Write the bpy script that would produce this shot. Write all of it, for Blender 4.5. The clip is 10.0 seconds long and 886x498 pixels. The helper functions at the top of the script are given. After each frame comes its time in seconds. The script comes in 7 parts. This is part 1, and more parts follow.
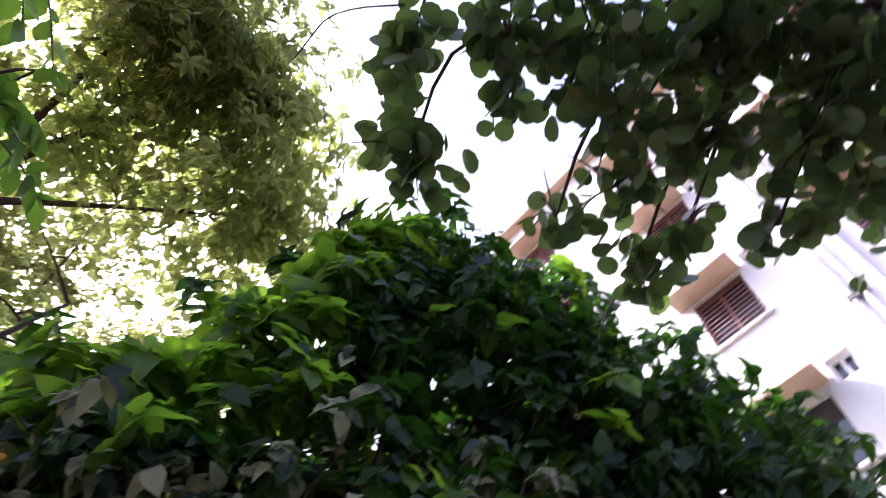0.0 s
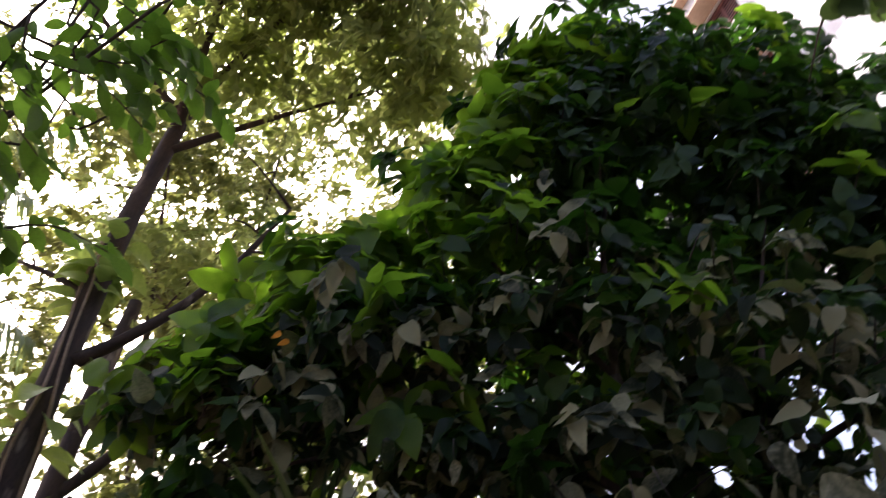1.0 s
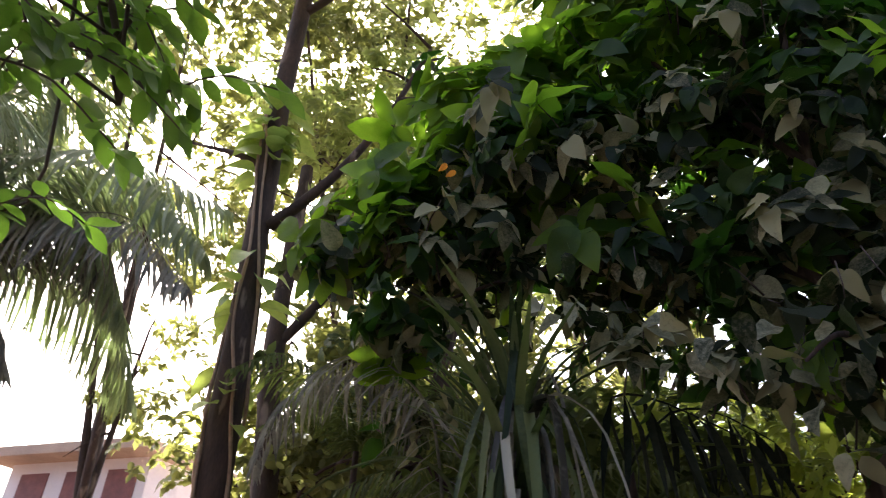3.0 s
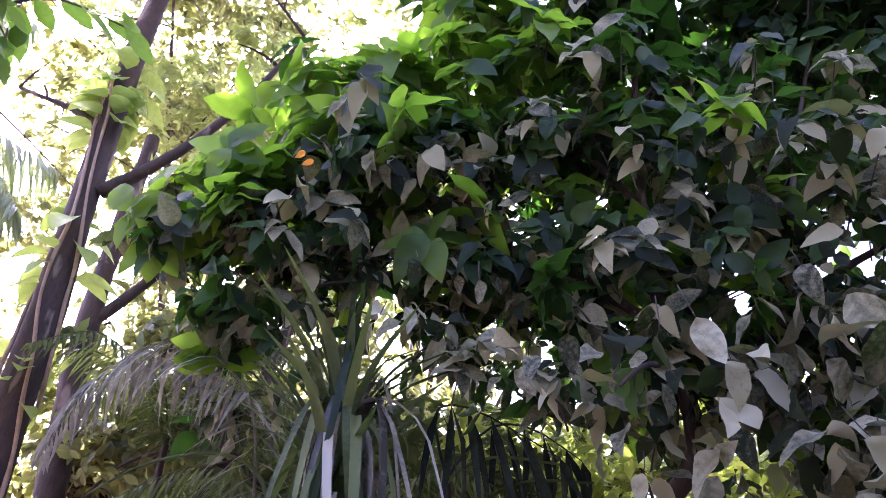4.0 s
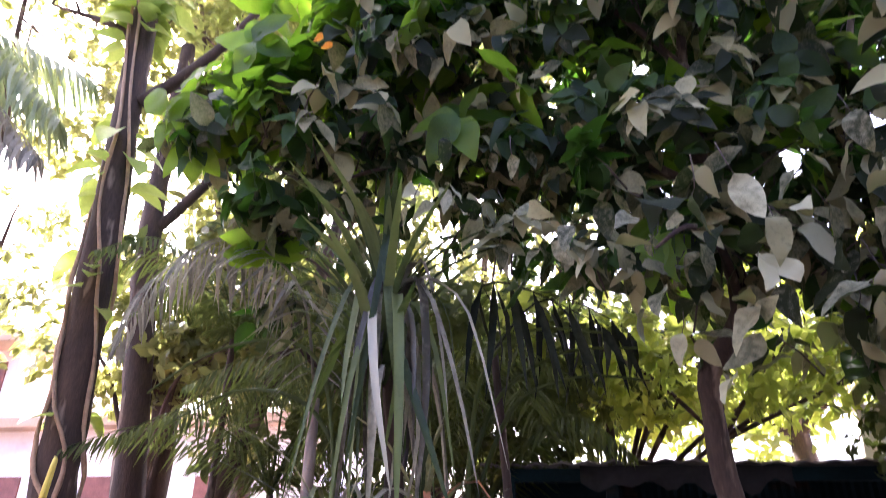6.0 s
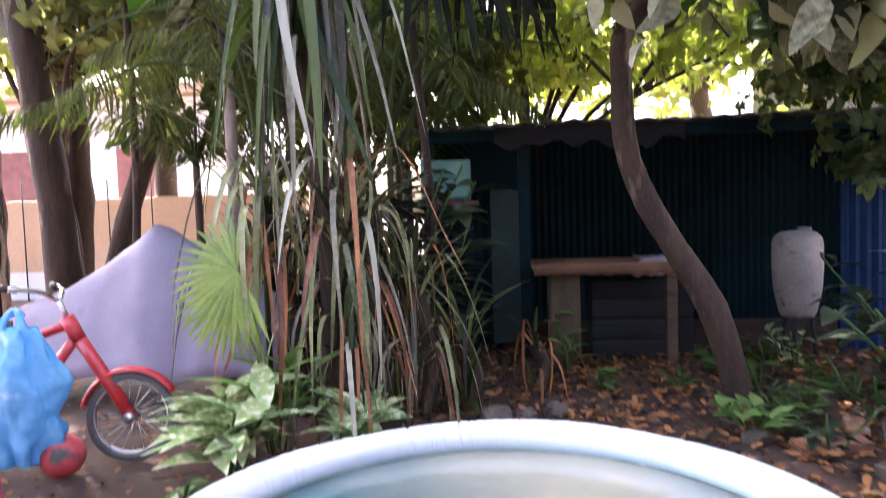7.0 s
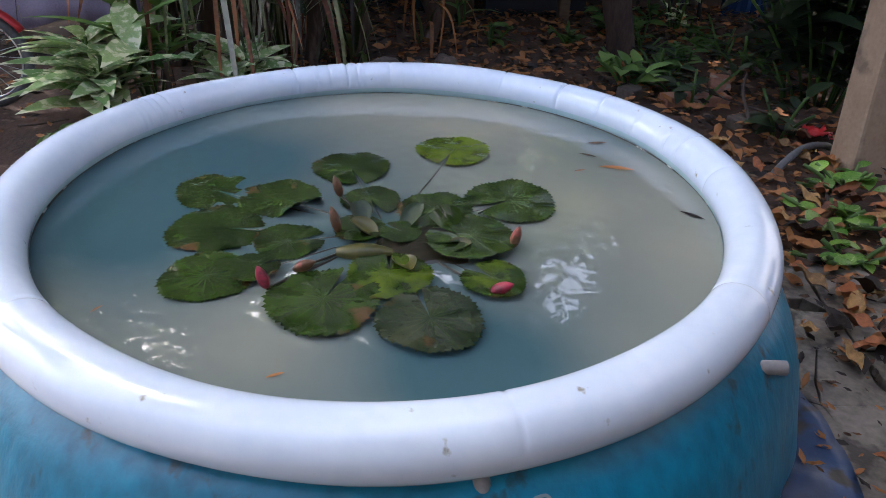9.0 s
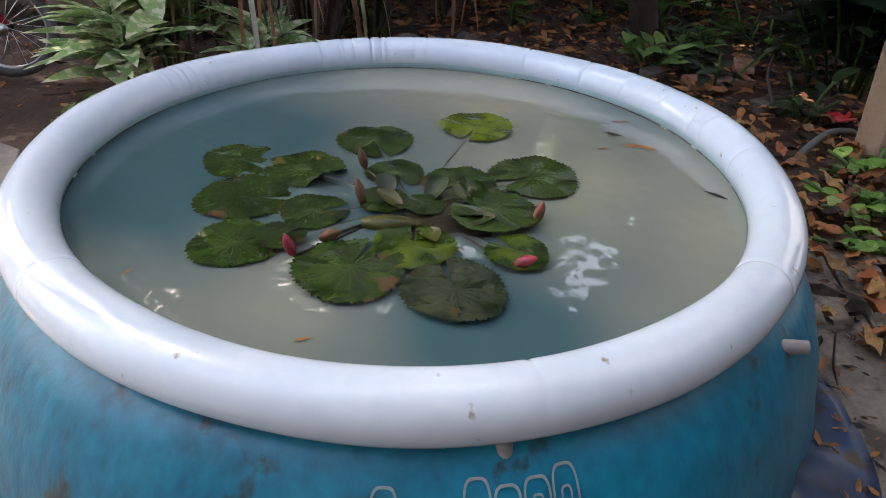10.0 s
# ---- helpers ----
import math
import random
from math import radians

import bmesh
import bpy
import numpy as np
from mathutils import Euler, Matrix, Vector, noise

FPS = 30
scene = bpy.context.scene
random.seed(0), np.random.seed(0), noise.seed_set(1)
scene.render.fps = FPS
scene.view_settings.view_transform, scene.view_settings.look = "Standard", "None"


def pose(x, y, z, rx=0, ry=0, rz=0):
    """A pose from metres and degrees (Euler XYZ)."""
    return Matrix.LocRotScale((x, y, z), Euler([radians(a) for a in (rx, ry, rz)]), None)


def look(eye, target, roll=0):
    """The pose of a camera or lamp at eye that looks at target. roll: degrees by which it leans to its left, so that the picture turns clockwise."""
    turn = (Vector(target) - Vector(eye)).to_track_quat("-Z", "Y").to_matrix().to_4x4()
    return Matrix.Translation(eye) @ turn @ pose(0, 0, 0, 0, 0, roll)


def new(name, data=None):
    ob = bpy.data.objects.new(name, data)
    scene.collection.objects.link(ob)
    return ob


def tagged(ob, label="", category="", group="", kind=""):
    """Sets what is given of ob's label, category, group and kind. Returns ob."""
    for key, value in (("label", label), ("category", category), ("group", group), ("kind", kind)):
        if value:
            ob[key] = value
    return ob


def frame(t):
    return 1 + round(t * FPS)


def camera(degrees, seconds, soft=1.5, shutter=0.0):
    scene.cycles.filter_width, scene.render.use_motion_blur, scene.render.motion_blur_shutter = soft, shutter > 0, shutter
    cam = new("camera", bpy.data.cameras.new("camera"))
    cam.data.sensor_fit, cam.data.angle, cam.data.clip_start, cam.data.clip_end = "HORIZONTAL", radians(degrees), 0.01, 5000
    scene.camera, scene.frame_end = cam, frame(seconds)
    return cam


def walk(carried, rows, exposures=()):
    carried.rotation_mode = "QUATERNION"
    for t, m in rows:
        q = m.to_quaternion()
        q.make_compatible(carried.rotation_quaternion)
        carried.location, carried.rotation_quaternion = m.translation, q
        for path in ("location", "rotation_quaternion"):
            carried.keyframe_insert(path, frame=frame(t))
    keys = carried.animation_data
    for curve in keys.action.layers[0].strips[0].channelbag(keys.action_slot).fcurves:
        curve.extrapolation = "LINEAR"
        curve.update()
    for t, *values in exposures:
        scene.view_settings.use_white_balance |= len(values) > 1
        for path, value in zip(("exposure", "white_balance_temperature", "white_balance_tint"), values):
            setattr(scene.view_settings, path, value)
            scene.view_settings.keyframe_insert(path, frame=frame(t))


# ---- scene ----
cam = camera(66.3, 10.0, soft=0.8, shutter=0.35)
ROWS = [
    (0, pose(-0.061, -1.647, 1.368, 150.44, 1.59, -18.85)),
    (0.5, pose(-0.042, -1.626, 1.362, 143.49, 1.37, -5.07)),
    (1, pose(-0.043, -1.597, 1.367, 136.34, -1.05, 4.49)),
    (1.5, pose(-0.066, -1.571, 1.344, 132.68, -1.26, 12.76)),
    (2, pose(-0.087, -1.548, 1.342, 127.87, -3.19, 21.17)),
    (2.2, pose(-0.082, -1.551, 1.340, 125.82, -2.34, 23.32)),
    (3.3, pose(-0.106, -1.495, 1.325, 121.93, -3.71, 16.24)),
    (3.5, pose(-0.092, -1.488, 1.331, 122.52, -4.09, 12.35)),
    (4, pose(-0.113, -1.448, 1.320, 123.42, -2.06, 5.36)),
    (4.5, pose(-0.013, -1.443, 1.342, 123.41, -0.79, 7.03)),
    (5, pose(-0.013, -1.411, 1.318, 121.27, -1.54, 11.80)),
    (5.2, pose(-0.002, -1.407, 1.300, 120.21, -1.42, 11.57)),
    (6.3, pose(0.007, -1.377, 1.221, 107.79, -0.25, 11.30)),
    (6.5, pose(-0.008, -1.393, 1.255, 101.1, 0.38, 9.79)),
    (6.7, pose(0.006, -1.366, 1.244, 94.9, 1.59, 7.97)),
    (7, pose(0.022, -1.425, 1.25, 86.7, 1.8, 5.2)),
    (7.2, pose(0.018, -1.452, 1.222, 82.11, 1.31, 4.52)),
    (7.5, pose(0.017, -1.421, 1.193, 72.54, 0.11, 2.82)),
    (7.7, pose(0.024, -1.417, 1.196, 67.49, 0.72, 2.66)),
    (8, pose(0.029, -1.415, 1.181, 62.88, 0.58, 1.09)),
    (8.5, pose(0.030, -1.412, 1.174, 59.92, -0.97, -0.01)),
    (9, pose(0.023, -1.409, 1.171, 58.95, -1.74, -3.25)),
    (9.5, pose(0.006, -1.419, 1.169, 57.70, -2.52, -2.01)),
    (10, pose(0.000, -1.427, 1.161, 57.35, -2.39, -1.62)),
]
walk(cam, ROWS, exposures=[(0, 1.82, 5500, 25), (0.6, 1.2, 6000, 20), (1.1, 1.36, 6000, 21), (2.2, 1.55, 6350, 14), (3.3, 2.15, 5800, 18), (4.0, 3.25, 5250, 43), (4.5, 3.42, 5250, 43), (5, 3.3, 5150, 43), (6.5, 3.5, 5950, 25), (7.0, 3.65, 5850, 22), (7.5, 3.5, 5600, 20), (8.2, 2.62, 5350, 15), (9, 2.2, 5650, 13), (10, 2.16, 6150, 10)])

# ---------------- world and sun ----------------
world = bpy.data.worlds.new("sky")
scene.world = world
world.use_nodes = True
wn = world.node_tree.nodes
sky = wn.new("ShaderNodeTexSky")
sky.sky_type = "NISHITA"
sky.sun_disc = False
SUN_EL, SUN_AZ = 48.0, -42.0          # degrees; azimuth from +y towards +x
sky.sun_elevation, sky.sun_rotation = radians(SUN_EL), radians(SUN_AZ)
sky.dust_density = 8.0
sky.ozone_density = 0.5
world.node_tree.links.new(sky.outputs[0], wn["Background"].inputs[0])
wn["Background"].inputs[1].default_value = 0.15
sun = new("sun", bpy.data.lights.new("sun", "SUN"))
sun.data.energy, sun.data.angle, sun.data.color = 5.0, radians(0.6), (1.0, 0.93, 0.8)
sd = Vector((math.sin(radians(SUN_AZ)) * math.cos(radians(SUN_EL)), math.cos(radians(SUN_AZ)) * math.cos(radians(SUN_EL)), math.sin(radians(SUN_EL))))
sun.matrix_world = look(sd * 30, (0, 0, 0))



# ---------------- materials ----------------
def surface(name, dark, light, rough=0.6, scale=8.0, fine=60.0, bump=0.2, metal=0.0, spot=None, spot_at=0.62, spot_scale=3.0,
            rand=0.0, see=0.0, see_col=None, coat=0.0, spec=0.5, stretch=(1, 1, 1), rough_var=0.1, waves=None):
    """A procedural surface: two colours mixed by coarse and fine noise, with stains, bump and, for leaves, light that shines through."""
    m = bpy.data.materials.new(name)
    m.use_nodes = True
    nt = m.node_tree
    n, l = nt.nodes, nt.links
    bs = n["Principled BSDF"]
    co = n.new("ShaderNodeTexCoord")
    mp = n.new("ShaderNodeMapping")
    mp.inputs["Scale"].default_value = stretch
    l.new(co.outputs["Object"], mp.inputs["Vector"])
    a = n.new("ShaderNodeTexNoise")
    a.inputs["Scale"].default_value, a.inputs["Detail"].default_value = scale, 5
    b = n.new("ShaderNodeTexNoise")
    b.inputs["Scale"].default_value, b.inputs["Detail"].default_value = fine, 4
    l.new(mp.outputs[0], a.inputs["Vector"])
    l.new(mp.outputs[0], b.inputs["Vector"])
    add = n.new("ShaderNodeMath")
    add.operation = "MULTIPLY_ADD"
    add.inputs[1].default_value, add.inputs[2].default_value = 0.45, 0.0
    l.new(b.outputs["Fac"], add.inputs[0])
    s2 = n.new("ShaderNodeMath")
    s2.operation = "MULTIPLY_ADD"
    s2.inputs[1].default_value = 0.75
    l.new(a.outputs["Fac"], s2.inputs[0])
    l.new(add.outputs[0], s2.inputs[2])
    fac = s2.outputs[0]
    if rand:
        g = n.new("ShaderNodeNewGeometry")
        o = n.new("ShaderNodeObjectInfo")
        r1 = n.new("ShaderNodeMath")
        r1.operation = "ADD"
        l.new(g.outputs["Random Per Island"], r1.inputs[0])
        l.new(o.outputs["Random"], r1.inputs[1])
        r2 = n.new("ShaderNodeMath")
        r2.operation = "FRACT"
        l.new(r1.outputs[0], r2.inputs[0])
        r3 = n.new("ShaderNodeMath")
        r3.operation = "MULTIPLY_ADD"
        r3.inputs[1].default_value, = (rand,)
        l.new(r2.outputs[0], r3.inputs[0])
        r4 = n.new("ShaderNodeMath")
        r4.operation = "SUBTRACT"
        r4.inputs[1].default_value = rand / 2
        l.new(fac, r4.inputs[0])
        l.new(r4.outputs[0], r3.inputs[2])
        fac = r3.outputs[0]
    ramp = n.new("ShaderNodeValToRGB")
    ramp.color_ramp.elements[0].position, ramp.color_ramp.elements[1].position = 0.38, 0.82
    ramp.color_ramp.elements[0].color, ramp.color_ramp.elements[1].color = (*dark, 1), (*light, 1)
    l.new(fac, ramp.inputs[0])
    col = ramp.outputs[0]
    if spot:
        c = n.new("ShaderNodeTexNoise")
        c.inputs["Scale"].default_value, c.inputs["Detail"].default_value = spot_scale, 6
        l.new(mp.outputs[0], c.inputs["Vector"])
        cr = n.new("ShaderNodeValToRGB")
        cr.color_ramp.elements[0].position, cr.color_ramp.elements[1].position = spot_at, spot_at + 0.08
        l.new(c.outputs["Fac"], cr.inputs[0])
        mx = n.new("ShaderNodeMix")
        mx.data_type = "RGBA"
        l.new(cr.outputs[0], mx.inputs["Factor"])
        l.new(col, mx.inputs["A"])
        mx.inputs["B"].default_value = (*spot, 1)
        col = mx.outputs["Result"]
    l.new(col, bs.inputs["Base Color"])
    bs.inputs["Metallic"].default_value = metal
    bs.inputs["Coat Weight"].default_value = coat
    bs.inputs["Coat Roughness"].default_value = 0.15
    bs.inputs["Specular IOR Level"].default_value = spec
    rr = n.new("ShaderNodeMath")
    rr.operation = "MULTIPLY_ADD"
    rr.inputs[1].default_value, rr.inputs[2].default_value = rough_var * 2, rough - rough_var
    l.new(a.outputs["Fac"], rr.inputs[0])
    l.new(rr.outputs[0], bs.inputs["Roughness"])
    if bump:
        bp = n.new("ShaderNodeBump")
        bp.inputs["Strength"].default_value, bp.inputs["Distance"].default_value = bump, 0.01
        l.new(fac if not rand else s2.outputs[0], bp.inputs["Height"])
        l.new(bp.outputs[0], bs.inputs["Normal"])
    if see:
        tr = n.new("ShaderNodeBsdfTranslucent")
        if see_col:
            mc = n.new("ShaderNodeMix")
            mc.data_type = "RGBA"
            mc.inputs["Factor"].default_value = 0.75
            l.new(col, mc.inputs["A"])
            mc.inputs["B"].default_value = (*see_col, 1)
            l.new(mc.outputs["Result"], tr.inputs["Color"])
        else:
            l.new(col, tr.inputs["Color"])
        ms = n.new("ShaderNodeMixShader")
        ms.inputs[0].default_value = see
        l.new(bs.outputs[0], ms.inputs[1])
        l.new(tr.outputs[0], ms.inputs[2])
        l.new(ms.outputs[0], n["Material Output"].inputs["Surface"])
    return m


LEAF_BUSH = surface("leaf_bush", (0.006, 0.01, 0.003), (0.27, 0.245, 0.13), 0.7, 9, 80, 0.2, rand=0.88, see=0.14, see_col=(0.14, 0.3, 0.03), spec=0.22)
# Darker copy of the bush leaf; the upper crown's shade is in its colour.
LEAF_BUSH_SHADED = surface("leaf_bush_shaded", (0.006, 0.016, 0.004), (0.034, 0.066, 0.014), 0.5, 9, 80, 0.15, rand=0.8, see=0.22, see_col=(0.1, 0.3, 0.015), spec=0.22)
LEAF_YOUNG_SUNLIT = surface("leaf_young_sunlit", (0.02, 0.045, 0.006), (0.13, 0.2, 0.025), 0.42, 9, 80, 0.15, rand=0.7, see=0.55, see_col=(0.31, 0.56, 0.02), spec=0.3)
# Dusty tone made paler still for light thrown up from below.
LEAF_BIG = surface("leaf_dusty_lit", (0.014, 0.019, 0.008), (0.37, 0.35, 0.22), 0.65, 7, 70, 0.3, rand=0.9, see=0.1, see_col=(0.2, 0.32, 0.06), spec=0.22)
LEAF_ROUND = surface("leaf_round", (0.03, 0.06, 0.03), (0.11, 0.15, 0.06), 0.4, 9, 70, 0.15, rand=0.8, see=0.24, see_col=(0.24, 0.4, 0.06), spot=(0.3, 0.16, 0.05), spot_at=0.66, spot_scale=4)
LEAF_TREE = surface("leaf_tree", (0.05, 0.085, 0.025), (0.2, 0.25, 0.08), 0.5, 4, 30, 0.0, rand=0.85, see=0.58, see_col=(0.58, 0.64, 0.17))
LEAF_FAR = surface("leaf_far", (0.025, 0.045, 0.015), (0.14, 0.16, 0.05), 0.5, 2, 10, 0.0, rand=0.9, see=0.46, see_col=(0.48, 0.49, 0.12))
# Yellow-green with sunlight put into the leaf colour.
LEAF_SUN_TINT = surface("leaf_sun_tint", (0.1, 0.16, 0.025), (0.3, 0.36, 0.06), 0.45, 3, 20, 0.0, rand=0.7, see=0.58, see_col=(0.6, 0.68, 0.1))
LEAF_NEAR = surface("leaf_compound", (0.025, 0.07, 0.012), (0.09, 0.18, 0.03), 0.45, 9, 60, 0.1, rand=0.8, see=0.45, see_col=(0.24, 0.46, 0.03))
LEAF_PALM = surface("leaf_palm", (0.12, 0.15, 0.09), (0.28, 0.31, 0.2), 0.42, 6, 60, 0.1, rand=0.4, see=0.42, see_col=(0.25, 0.33, 0.08))
# Undergrowth shade is put into this darker leaf colour.
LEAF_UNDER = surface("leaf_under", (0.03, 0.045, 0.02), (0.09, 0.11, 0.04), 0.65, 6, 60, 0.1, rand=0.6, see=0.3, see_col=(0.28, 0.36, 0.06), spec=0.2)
LEAF_SILVER = surface("leaf_silver", (0.1, 0.095, 0.07), (0.3, 0.28, 0.21), 0.5, 6, 60, 0.1, rand=0.4, see=0.35)
# Lit copies of the dry and green straps; sun is in the colour.
STRAP_DRY_LIT = surface("strap_dry_lit", (0.12, 0.04, 0.018), (0.5, 0.21, 0.09), 0.55, 5, 50, 0.2, rand=0.7, see=0.15)
STRAP_SUN_GOLD = surface("strap_sun_gold", (0.03, 0.05, 0.015), (0.33, 0.33, 0.15), 0.42, 5, 50, 0.15, rand=0.7, see=0.2)
LEAF_STRAP_OLD = surface("leaf_strap_old", (0.05, 0.045, 0.03), (0.36, 0.335, 0.24), 0.45, 4, 40, 0.2, rand=0.6, see=0.08)
LEAF_STRAP = surface("leaf_strap", (0.008, 0.02, 0.006), (0.11, 0.135, 0.05), 0.55, 4, 40, 0.1, rand=0.7, see=0.2, see_col=(0.2, 0.3, 0.05), spec=0.25)
LEAF_DRY = surface("leaf_dry", (0.016, 0.009, 0.006), (0.34, 0.14, 0.042), 0.65, 6, 60, 0.25, rand=0.9, see=0.1)
LEAF_FAN = surface("leaf_fan", (0.12, 0.19, 0.04), (0.34, 0.42, 0.1), 0.45, 6, 60, 0.1, rand=0.3, see=0.3, see_col=(0.35, 0.5, 0.08))
LEAF_VARIEG = surface("leaf_variegated", (0.16, 0.28, 0.08), (0.38, 0.48, 0.2), 0.4, 9, 60, 0.1, rand=0.5, spot=(0.68, 0.68, 0.46), spot_at=0.5, spot_scale=9, see=0.2)
LEAF_GROUND = surface("leaf_ground", (0.03, 0.07, 0.015), (0.08, 0.15, 0.03), 0.45, 9, 60, 0.1, rand=0.5, see=0.2, see_col=(0.2, 0.35, 0.04))
LEAF_SAP = surface("leaf_sapling", (0.08, 0.17, 0.03), (0.2, 0.31, 0.08), 0.4, 9, 60, 0.1, rand=0.5, see=0.25, see_col=(0.2, 0.36, 0.05))
LEAF_POTHOS = surface("leaf_pothos", (0.06, 0.16, 0.02), (0.2, 0.34, 0.06), 0.3, 9, 60, 0.1, rand=0.6, see=0.25, see_col=(0.25, 0.45, 0.05), spot=(0.5, 0.55, 0.25), spot_at=0.63, spot_scale=5)
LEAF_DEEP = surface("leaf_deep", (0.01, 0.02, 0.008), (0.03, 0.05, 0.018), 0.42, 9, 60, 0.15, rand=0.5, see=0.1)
LEAF_ORANGE = surface("leaf_orange", (0.5, 0.2, 0.02), (0.7, 0.33, 0.04), 0.5, 9, 60, 0.1, see=0.4, see_col=(0.8, 0.35, 0.03))
LEAF_TAN = surface("leaf_tan", (0.14, 0.075, 0.025), (0.46, 0.27, 0.09), 0.65, 6, 60, 0.25, rand=0.4)
LEAF_RUST = surface("leaf_rust", (0.09, 0.03, 0.012), (0.36, 0.12, 0.035), 0.65, 6, 60, 0.25, rand=0.5)
LEAF_VINE = surface("leaf_vine", (0.12, 0.22, 0.04), (0.3, 0.4, 0.1), 0.4, 6, 50, 0.1, rand=0.5, see=0.4, see_col=(0.5, 0.6, 0.1))
BARK = surface("bark", (0.022, 0.013, 0.01), (0.085, 0.05, 0.034), 0.85, 9, 70, 0.9, stretch=(1, 1, 0.25), spot=(0.22, 0.16, 0.12), spot_at=0.6, spot_scale=6)
BARK_PALE = surface("bark_pale", (0.16, 0.12, 0.1), (0.34, 0.27, 0.23), 0.8, 6, 40, 0.5, stretch=(1, 1, 0.3))
ROOT = surface("climber_stem", (0.25, 0.15, 0.09), (0.45, 0.3, 0.19), 0.75, 14, 80, 0.4)
TWIG = surface("twig", (0.03, 0.022, 0.018), (0.08, 0.055, 0.04), 0.8, 12, 80, 0.3)
VINYL = surface("vinyl_white", (0.6, 0.7, 0.86), (0.7, 0.78, 0.91), 0.07, 3, 40, 0.02, spot=(0.3, 0.3, 0.28), spot_at=0.68, spot_scale=30, rough_var=0.04, spec=0.6)
VINYL_WATER_TINT = surface("vinyl_water_tint", (0.45, 0.64, 0.72), (0.56, 0.74, 0.82), 0.2, 3, 40, 0.05)
LINER = surface("pool_liner_teal", (0.005, 0.07, 0.13), (0.012, 0.24, 0.4), 0.32, 3.2, 38, 0.5, spot=(0.03, 0.045, 0.045), spot_at=0.592, spot_scale=15, stretch=(1, 1, 0.4), spec=0.45)
LOGO = surface("logo_grey", (0.16, 0.22, 0.25), (0.38, 0.4, 0.41), 0.5, 8, 60, 0.05)
PAD = surface("lily_pad", (0.007, 0.022, 0.006), (0.032, 0.062, 0.014), 0.5, 10, 90, 0.25, rand=0.35, spot=(0.1, 0.075, 0.03), spot_at=0.58, spot_scale=9)
PAD_OLD = surface("lily_pad_old", (0.035, 0.038, 0.008), (0.12, 0.105, 0.022), 0.35, 9, 60, 0.2, spot=(0.12, 0.07, 0.03), spot_at=0.55, spot_scale=12)
BUD_PINK = surface("bud_pink", (0.05, 0.008, 0.01), (0.42, 0.02, 0.06), 0.45, 45, 160, 0.1)
BUD_BROWN = surface("bud_brown", (0.05, 0.03, 0.012), (0.15, 0.07, 0.03), 0.5, 20, 120, 0.2, spot=(0.3, 0.07, 0.05), spot_at=0.56, spot_scale=25)
STEM = surface("lily_stem", (0.009, 0.008, 0.005), (0.032, 0.025, 0.014), 0.3, 20, 100, 0.1)
PVC = surface("pvc_grey", (0.24, 0.23, 0.24), (0.4, 0.385, 0.39), 0.4, 10, 80, 0.1)
TARP = surface("tarp_blue", (0.006, 0.02, 0.06), (0.035, 0.08, 0.19), 0.4, 5, 18, 0.5, spot=(0.03, 0.026, 0.022), spot_at=0.56, spot_scale=10, spec=0.4)
CONCRETE = surface("concrete", (0.19, 0.155, 0.135), (0.36, 0.305, 0.27), 0.55, 2.5, 40, 0.35, spot=(0.11, 0.1, 0.1), spot_at=0.52, spot_scale=1.3, rough_var=0.2)
PAVER = surface("paver_stone", (0.09, 0.078, 0.064), (0.29, 0.25, 0.21), 0.6, 6, 50, 0.6, rand=0.15, spot=(0.05, 0.042, 0.035), spot_at=0.54, spot_scale=11)
SOIL = surface("soil", (0.022, 0.012, 0.008), (0.1, 0.055, 0.036), 0.95, 4, 45, 0.9, spot=(0.17, 0.12, 0.085), spot_at=0.6, spot_scale=9)
RED = surface("paint_red", (0.42, 0.015, 0.02), (0.6, 0.04, 0.045), 0.32, 5, 40, 0.03, coat=0.4)
RUBBER = surface("rubber_grey", (0.06, 0.06, 0.065), (0.17, 0.165, 0.16), 0.8, 8, 80, 0.2)
BLACK = surface("plastic_black", (0.012, 0.012, 0.012), (0.035, 0.035, 0.035), 0.55, 8, 60, 0.1)
CHROME = surface("steel", (0.5, 0.5, 0.5), (0.7, 0.7, 0.7), 0.28, 9, 60, 0.05, metal=1.0)
BAG = surface("bag_blue", (0.07, 0.33, 0.66), (0.32, 0.66, 0.92), 0.22, 5, 24, 0.9, see=0.35, see_col=(0.15, 0.5, 0.9), spot=(0.55, 0.78, 0.95), spot_at=0.62, spot_scale=7)
COVER = surface("cover_mauve", (0.2, 0.165, 0.23), (0.34, 0.29, 0.37), 0.6, 3, 120, 0.25, spot=(0.22, 0.19, 0.25), spot_at=0.62, spot_scale=3)
MAGENTA = surface("cloth_magenta", (0.5, 0.03, 0.15), (0.7, 0.08, 0.25), 0.7, 6, 90, 0.3)
YELLOW = surface("plastic_yellow", (0.6, 0.45, 0.05), (0.75, 0.6, 0.12), 0.5, 6, 60, 0.1)
TAN = surface("wall_tan", (0.48, 0.3, 0.18), (0.62, 0.42, 0.27), 0.8, 1.2, 20, 0.2)
PLASTER = surface("plaster_white", (0.72, 0.69, 0.72), (0.84, 0.81, 0.82), 0.8, 0.6, 12, 0.15, spot=(0.6, 0.58, 0.6), spot_at=0.62, spot_scale=0.5)
CHAJJA = surface("plaster_buff", (0.42, 0.3, 0.22), (0.6, 0.46, 0.34), 0.8, 1.5, 20, 0.15)
WALL_DARK = surface("wall_dark", (0.07, 0.07, 0.065), (0.15, 0.145, 0.135), 0.85, 1.5, 30, 0.2)
